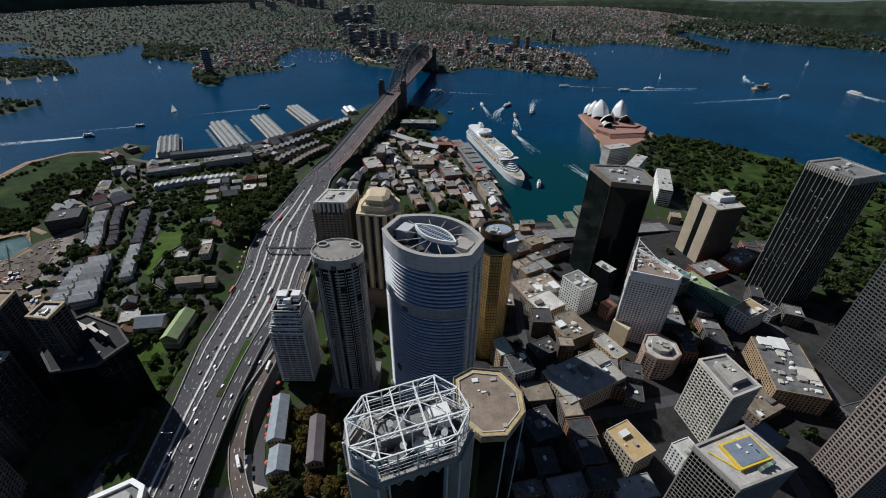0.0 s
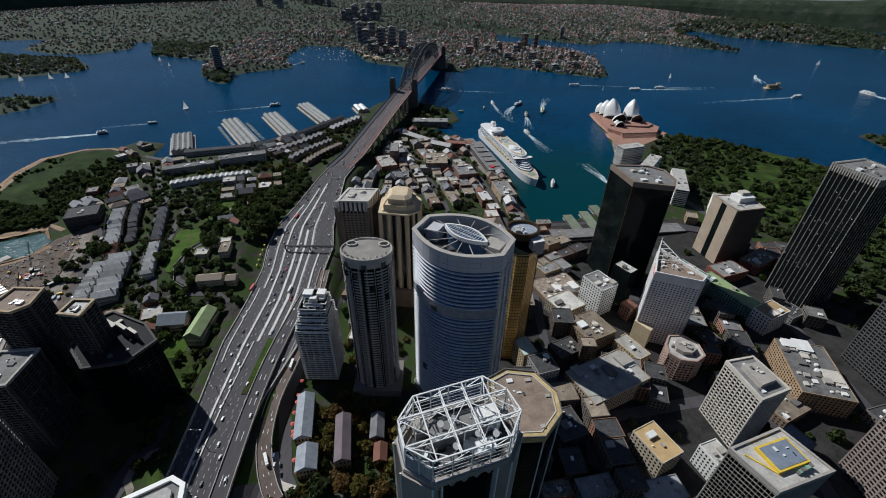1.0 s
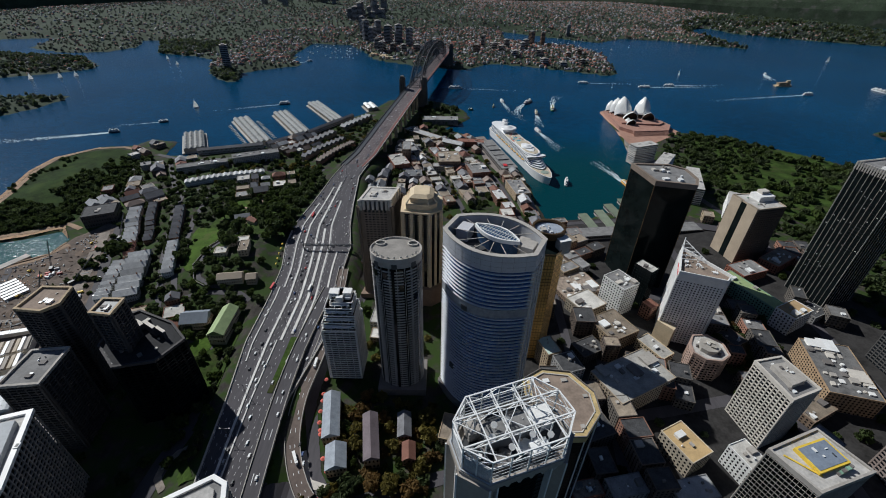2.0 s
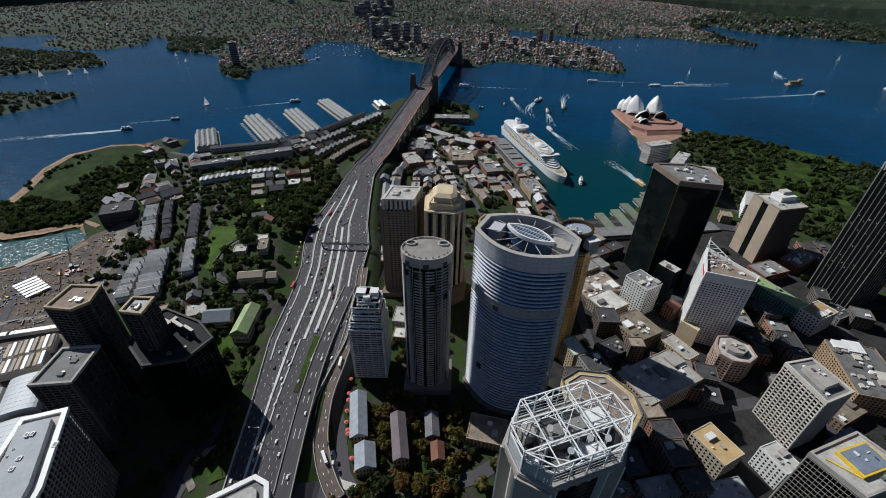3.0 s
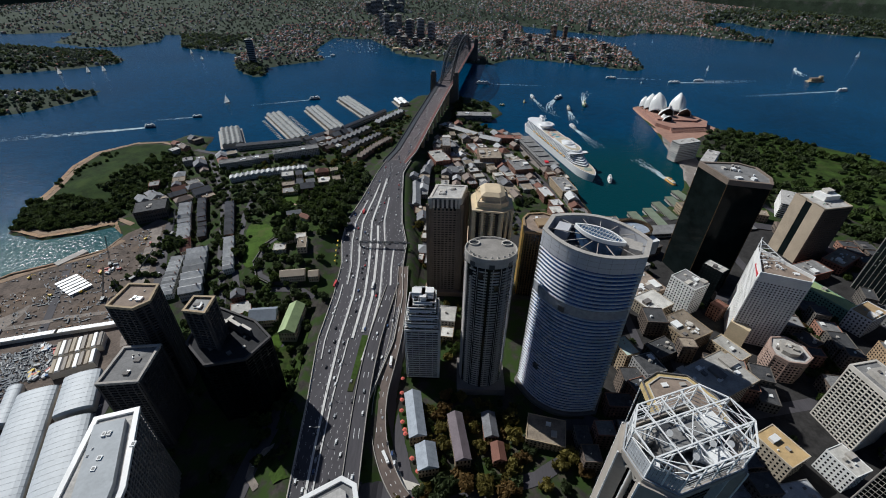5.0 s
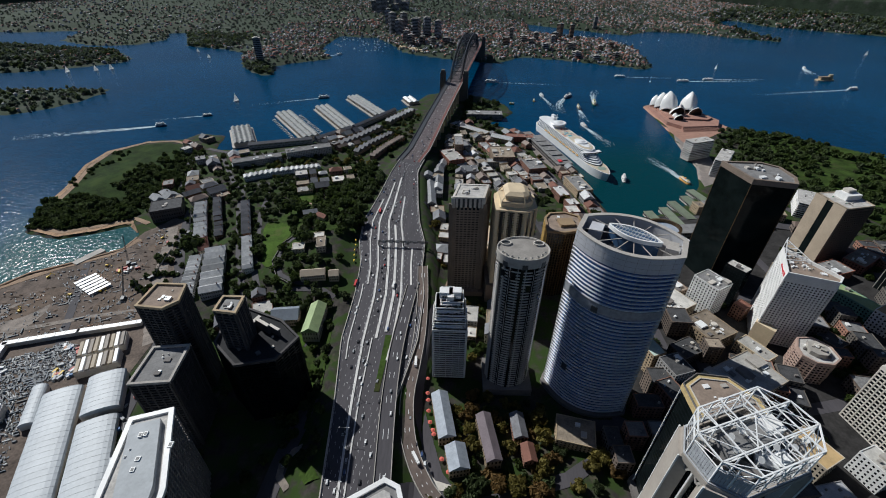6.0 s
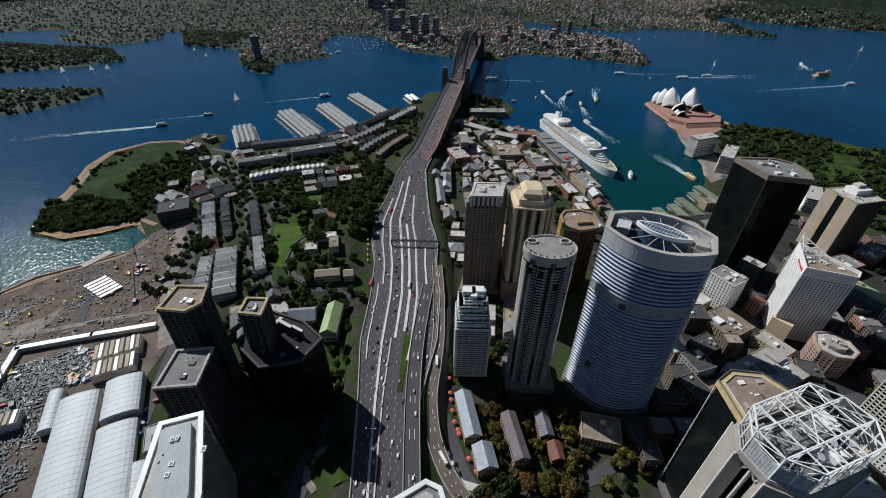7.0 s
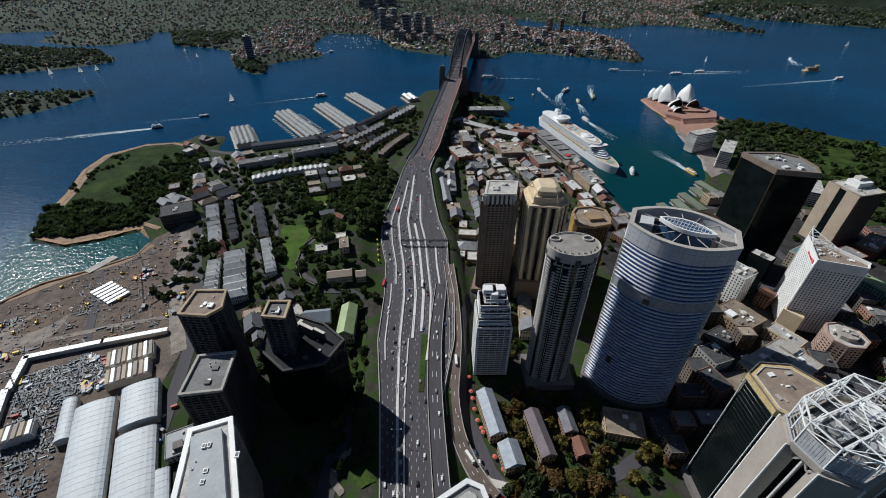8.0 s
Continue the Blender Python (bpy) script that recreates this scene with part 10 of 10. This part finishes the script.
def make_car(k):
    bm = bmesh.new()
    prism(bm, rect(-2.3, -0.92, 2.3, 0.92), 0.35, 0.95, rect(-2.2, -0.86, 2.15, 0.86))
    prism(bm, rect(-1.7, -0.8, 0.9, 0.8), 1.42, 1.5, rect(-1.4, -0.7, 0.5, 0.7))
    r = tagged(part("car", bm, CAR_PAINT[k]), "small %s car on the asphalt" % ("white", "silver", "black", "red", "blue", "yellow taxi")[k], "car", "cars")
    bm = bmesh.new()
    prism(bm, rect(-2.0, -0.84, 1.3, 0.84), 0.95, 1.44, rect(-1.5, -0.72, 0.6, 0.72))
    part("windows", bm, GLASS_DARK, r)
    bm = bmesh.new()
    for x in (-1.4, 1.4):
        bmesh.ops.create_cone(bm, cap_ends=True, segments=10, radius1=0.34, radius2=0.34, depth=1.9, matrix=Matrix.Translation((x, 0, 0.34)) @ Matrix.Rotation(math.pi / 2, 4, "X"))
    part("axle", bm, TYRE, r)
    return r


def make_bus(m, label):
    r = thing("bus", label, "bus", (0, 0, 0), group="buses")
    bm = bmesh.new()
    box(bm, -6, -1.25, 0.4, 6, 1.25, 3.1)
    box(bm, -4, -0.9, 3.1, -1, 0.9, 3.4)
    part("body", bm, m, r)
    bm = bmesh.new()
    box(bm, -5.8, -1.29, 1.5, 6.04, 1.29, 2.5)
    part("windows", bm, GLASS_DARK, r)
    return r


base_cars = [make_car(k) for k in range(6)]
used = [False] * 6
rc = random.Random(31)


def place_car(x, y, z, deg, k=None):
    k = rc.choice((0, 0, 0, 0, 1, 1, 2, 2, 3, 4)) if k is None else k
    m = pose(x, y, z + 0.05, 0, 0, deg)
    if not used[k]:
        used[k] = True
        base_cars[k].matrix_world = m
    else:
        copy_thing(base_cars[k], m)


for i in range(118):
    y = 150 + 620 * (i + rc.random()) / 118
    cx, z, hw = express(y)
    f = rc.choice((-0.82, -0.62, -0.54, -0.3, -0.22, -0.14, 0.0, 0.16, 0.23, 0.46, 0.6, 0.74, 0.85))
    if -0.15 < f < -0.05 or (0.25 < f < 0.42 and y < 340):
        continue
    c2 = express(y + 10)
    place_car(cx + f * hw, y, z, math.degrees(math.atan2(10, c2[0] + f * c2[2] - cx - f * hw)))
for i in range(34):
    t = (i + rc.random()) / 34
    p = Vector(ap[0]).lerp(Vector(ap[5]), t)
    o = rc.choice((-8, -5, -1.5, 2, 5.5, 9, 12))
    q = [Vector(v) for v in ap]
    seg = min(4, int(t * 5))
    c = q[seg].lerp(q[seg + 1], t * 5 - seg)
    place_car(c.x + o, c.y, c.z, 82)
vp = smooth_path(VIA, 8)
for i in (6, 9, 15, 18, 24, 30):
    place_car(vp[i][0] + rc.choice((-3, 1, 3)), vp[i][1], vp[i][2], 93)
for k, (x, y) in enumerate(((-274, 468), (-276, 480), (-278, 492), (-279, 504), (-281, 516))):
    place_car(x, y, max(ground(x, y), express(y)[1]) + 0.1, 98, 5)
WB = make_bus(WHITE, "long white bus on the expressway")
WB.matrix_world = pose(-214, 418, express(418)[1], 0, 0, 90)
for x, y, deg in ((-176, 300, 92), (-168, 200, 120)):
    copy_thing(WB, pose(x, y, 25.2 if y > 250 else 21.6, 0, 0, deg))
RB = make_bus(mat("bus_red", (0.5, 0.05, 0.05), 0.4), "red city bus on the expressway")
RB.matrix_world = pose(-258, 600, express(600)[1], 0, 0, 92)
copy_thing(RB, pose(-262, 420, express(420)[1], 0, 0, 88))
# red market umbrellas along the pavement beside the ramp
um = None
for k, (x, y) in enumerate(((-163, 286), (-162, 270), (-161, 262), (-160, 250), (-158, 238), (-155, 230), (-154, 226), (-146, 203), (-140, 192))):
    m = pose(x, y, ground(x, y) + 0.3)
    if um is None:
        um = thing("umbrella", "open red market umbrella on the pavement", "umbrella", m.translation, group="red umbrellas")
        bm = bmesh.new()
        bmesh.ops.create_cone(bm, cap_ends=True, segments=8, radius1=2.2, radius2=0.1, depth=1.0, matrix=Matrix.Translation((0, 0, 3.2)))
        part("canopy", bm, mat("umbrella_red", (0.55, 0.12, 0.09), 0.8), um)
        bm = bmesh.new()
        bar(bm, (0, 0, 0), (0, 0, 3), 0.12)
        part("pole", bm, IRON, um)
    else:
        copy_thing(um, m)


# ---------------------------------------------------------------- the far shore
def far_block(x, y, lx, ly, h, deg, m, label="pale apartment tower on the far shore"):
    z = north(x, y)
    bm = bmesh.new()
    box(bm, -lx / 2, -ly / 2, -5, lx / 2, ly / 2, h)
    ob = tagged(part("apartment_tower", bm, m), label, "apartment tower", "towers across the harbour")
    ob.matrix_world = pose(x, y, z, 0, 0, deg)
    bm = bmesh.new()
    o = rect(-lx / 2, -ly / 2, lx / 2, ly / 2)
    n = max(3, int(h / 6))
    for k in range(n):
        ring_band(bm, o, 0.25, 0.2, h * (k + 0.3) / n, h * (k + 0.8) / n)
    w = part("window_row", bm, GLASS_DARK, ob)
    w["kind"] = "stuff"
    bm = bmesh.new()
    box(bm, -lx * 0.25, -ly * 0.25, h, lx * 0.25, ly * 0.25, h + 4)
    box(bm, -lx * 0.52, -ly * 0.52, h - 0.5, lx * 0.52, ly * 0.52, h + 0.6)
    part("roof_plant", bm, CONCRETE, ob)


FAR = [mat("far_render", (0.25, 0.23, 0.21), 0.8, each=0.2), mat("far_grey", (0.26, 0.27, 0.29), 0.7, each=0.25), mat("far_brown", (0.28, 0.18, 0.13), 0.85, each=0.2), GLASS_DARK]
far_block(-898, 1754, 26, 20, 83, 20, FAR[1], "tall grey apartment tower alone on a point")
fr = random.Random(6)
for x, y, lx, h, m in ((-336, 2270, 34, 75, 1), (-285, 2250, 30, 80, 1), (-232, 2225, 30, 72, 1), (-350, 2130, 30, 45, 0), (-380, 2200, 26, 50, 0), (-300, 2130, 24, 30, 2), (-470, 2420, 30, 90, 1), (-430, 2380, 36, 60, 1), (-510, 2560, 28, 70, 1), (-250, 2110, 22, 28, 0), (-190, 2130, 26, 25, 0), (-420, 2500, 30, 66, 1),
                         (124, 2330, 24, 50, 0), (385, 2470, 26, 60, 2), (429, 2400, 20, 62, 2), (165, 2210, 26, 28, 0), (83, 2160, 24, 32, 2), (200, 2150, 30, 24, 0), (300, 2190, 26, 30, 1), (360, 2060, 26, 26, 0), (250, 2060, 24, 22, 1), (480, 2050, 22, 24, 2), (520, 1950, 22, 20, 0), (360, 1960, 28, 22, 1), (430, 1910, 26, 20, 1), (330, 2300, 24, 34, 0), (560, 2150, 24, 26, 2), (230, 2260, 24, 36, 0), (640, 2760, 20, 60, 0)):
    far_block(x, y, lx, lx * fr.uniform(0.6, 0.9), h, fr.uniform(0, 90), FAR[m])
for k in range(16):
    far_block(fr.gauss(-1250, 150), fr.gauss(4150, 140), fr.uniform(25, 40), fr.uniform(25, 40), fr.uniform(40, 120), fr.uniform(0, 90), FAR[fr.choice((1, 1, 1, 0))], "grey office tower in the distant business district")
for k in range(14):
    far_block(fr.gauss(-560, 110), fr.gauss(3050, 160), fr.uniform(25, 40), fr.uniform(25, 40), fr.uniform(30, 90), fr.uniform(0, 90), FAR[fr.choice((1, 1, 1, 0))], "grey office tower in the distant business district")

# fairground and open-air pool under the north end of the bridge
bm = bmesh.new()
for k in range(26):
    x, y = fr.uniform(-400, -290), 0
    y = 2010 + (-(x + 290)) * 0.9 + fr.uniform(-14, 30)
    obox(bm, x, y, 0, fr.uniform(6, 18), fr.uniform(6, 14), fr.uniform(6, 14), fr.uniform(0, 90))
tagged(part("fairground", bm, CREAM), "pale cluster of waterside fairground buildings", "fairground", kind="stuff")


def suburb(name, label, spots_, wall, roof, seed):
    """Small houses with pitched roofs, in one mesh for walls and roofs."""
    r = np.random.RandomState(seed)
    zs = north_grid(np.array([s[0] for s in spots_]), np.array([s[1] for s in spots_]))
    V, Q, M, k = [], [], [], 0
    for (x, y, s), z in zip(spots_, zs):
        a = r.uniform(0, math.pi)
        lx, ly, h = s * r.uniform(0.7, 1.2), s * r.uniform(0.5, 0.8), r.uniform(3.5, 7)
        rx, ry, rh = lx * 0.5, ly * 0.12, h + ly * 0.6
        v = np.array([(-lx, -ly, -4), (lx, -ly, -4), (lx, ly, -4), (-lx, ly, -4), (-lx, -ly, h), (lx, -ly, h), (lx, ly, h), (-lx, ly, h), (-rx, -ry, rh), (rx, -ry, rh), (rx, ry, rh), (-rx, ry, rh)])
        c, sn = math.cos(a), math.sin(a)
        V.append(np.stack([x + v[:, 0] * c - v[:, 1] * sn, y + v[:, 0] * sn + v[:, 1] * c, z + v[:, 2]], 1))
        Q.append(np.array([(0, 1, 5, 4), (1, 2, 6, 5), (2, 3, 7, 6), (3, 0, 4, 7), (4, 5, 9, 8), (5, 6, 10, 9), (6, 7, 11, 10), (7, 4, 8, 11), (8, 9, 10, 11)]) + k)
        M += [0, 0, 0, 0, 1, 1, 1, 1, 1]
        k += 12
    me = bpy.data.meshes.new(name)
    v, q = np.concatenate(V), np.concatenate(Q)
    quad_mesh(me, v, q)
    me.materials.append(wall)
    me.materials.append(roof)
    me.polygons.foreach_set("material_index", np.array(M, dtype=np.int32))
    tagged(new(name, me), label, "houses", kind="stuff")


def in_suburb(x, y):
    return inland(x, y) & (north_grid(x, y) > 3) & (np.sin(x * 0.004) * np.sin(y * 0.005 + 1) < 0.55)


CORE = [(-1000, 1750), (-1100, 2600), (-300, 2700), (250, 2950), (700, 2640), (690, 2200), (620, 1830), (460, 1860), (140, 1990), (0, 1870), (-340, 2010), (-450, 2230), (-760, 2430), (-740, 2000), (-660, 1890)]
for k, (wall, roof, label) in enumerate(((FAR[0], mat("far_red_tile", (0.34, 0.11, 0.07), 0.85, var=0.3, scale=0.3, fine=1), "suburban houses with red tile roofs"), (FAR[1], mat("far_grey_roof", (0.22, 0.22, 0.23), 0.7, var=0.3, scale=0.3, fine=1), "suburban houses with grey roofs"), (FAR[0], mat("far_pale_roof", (0.55, 0.54, 0.52), 0.7, var=0.3, scale=0.3, fine=1), "suburban buildings with pale roofs"), (FAR[2], mat("far_brown_roof", (0.16, 0.11, 0.09), 0.8, var=0.3, scale=0.3, fine=1), "suburban houses with brown roofs"))):
    suburb("suburban_houses", label, scatter(NS, (3400, 3000, 1000, 2600)[k], 3, 6.5, 100 + k, in_suburb), wall, roof, 200 + k)
    suburb("suburban_houses", label, scatter(CORE, (1100, 700, 380, 500)[k], 3, 6.5, 300 + k, inland), wall, roof, 400 + k)
    suburb("suburban_houses", label, scatter([(900, 2720), (1500, 2500), (1430, 2900), (2300, 2750), (2600, 4300), (300, 5000), (0, 3200)], (2000, 1200, 560, 900)[k], 3, 6.5, 500 + k, inland), wall, roof, 600 + k)
for k, (x, y, o) in enumerate(((-160, 196, 96), (-163, 204, 97), (-168, 213, 100), (-176, 238, 95), (-144, 170, 20), (-120, 166, 8), (-185, 176, 60), (-282, 196, 100), (-455, 250, 97), (-452, 220, 97), (-449, 190, 97), (-500, 420, 115), (-520, 460, 115), (-540, 505, 115), (-556, 545, 115))):
    place_car(x, y, max(ground(x, y) + 0.9, 21.4 if -180 < x < -155 and y > 180 else 0), o)
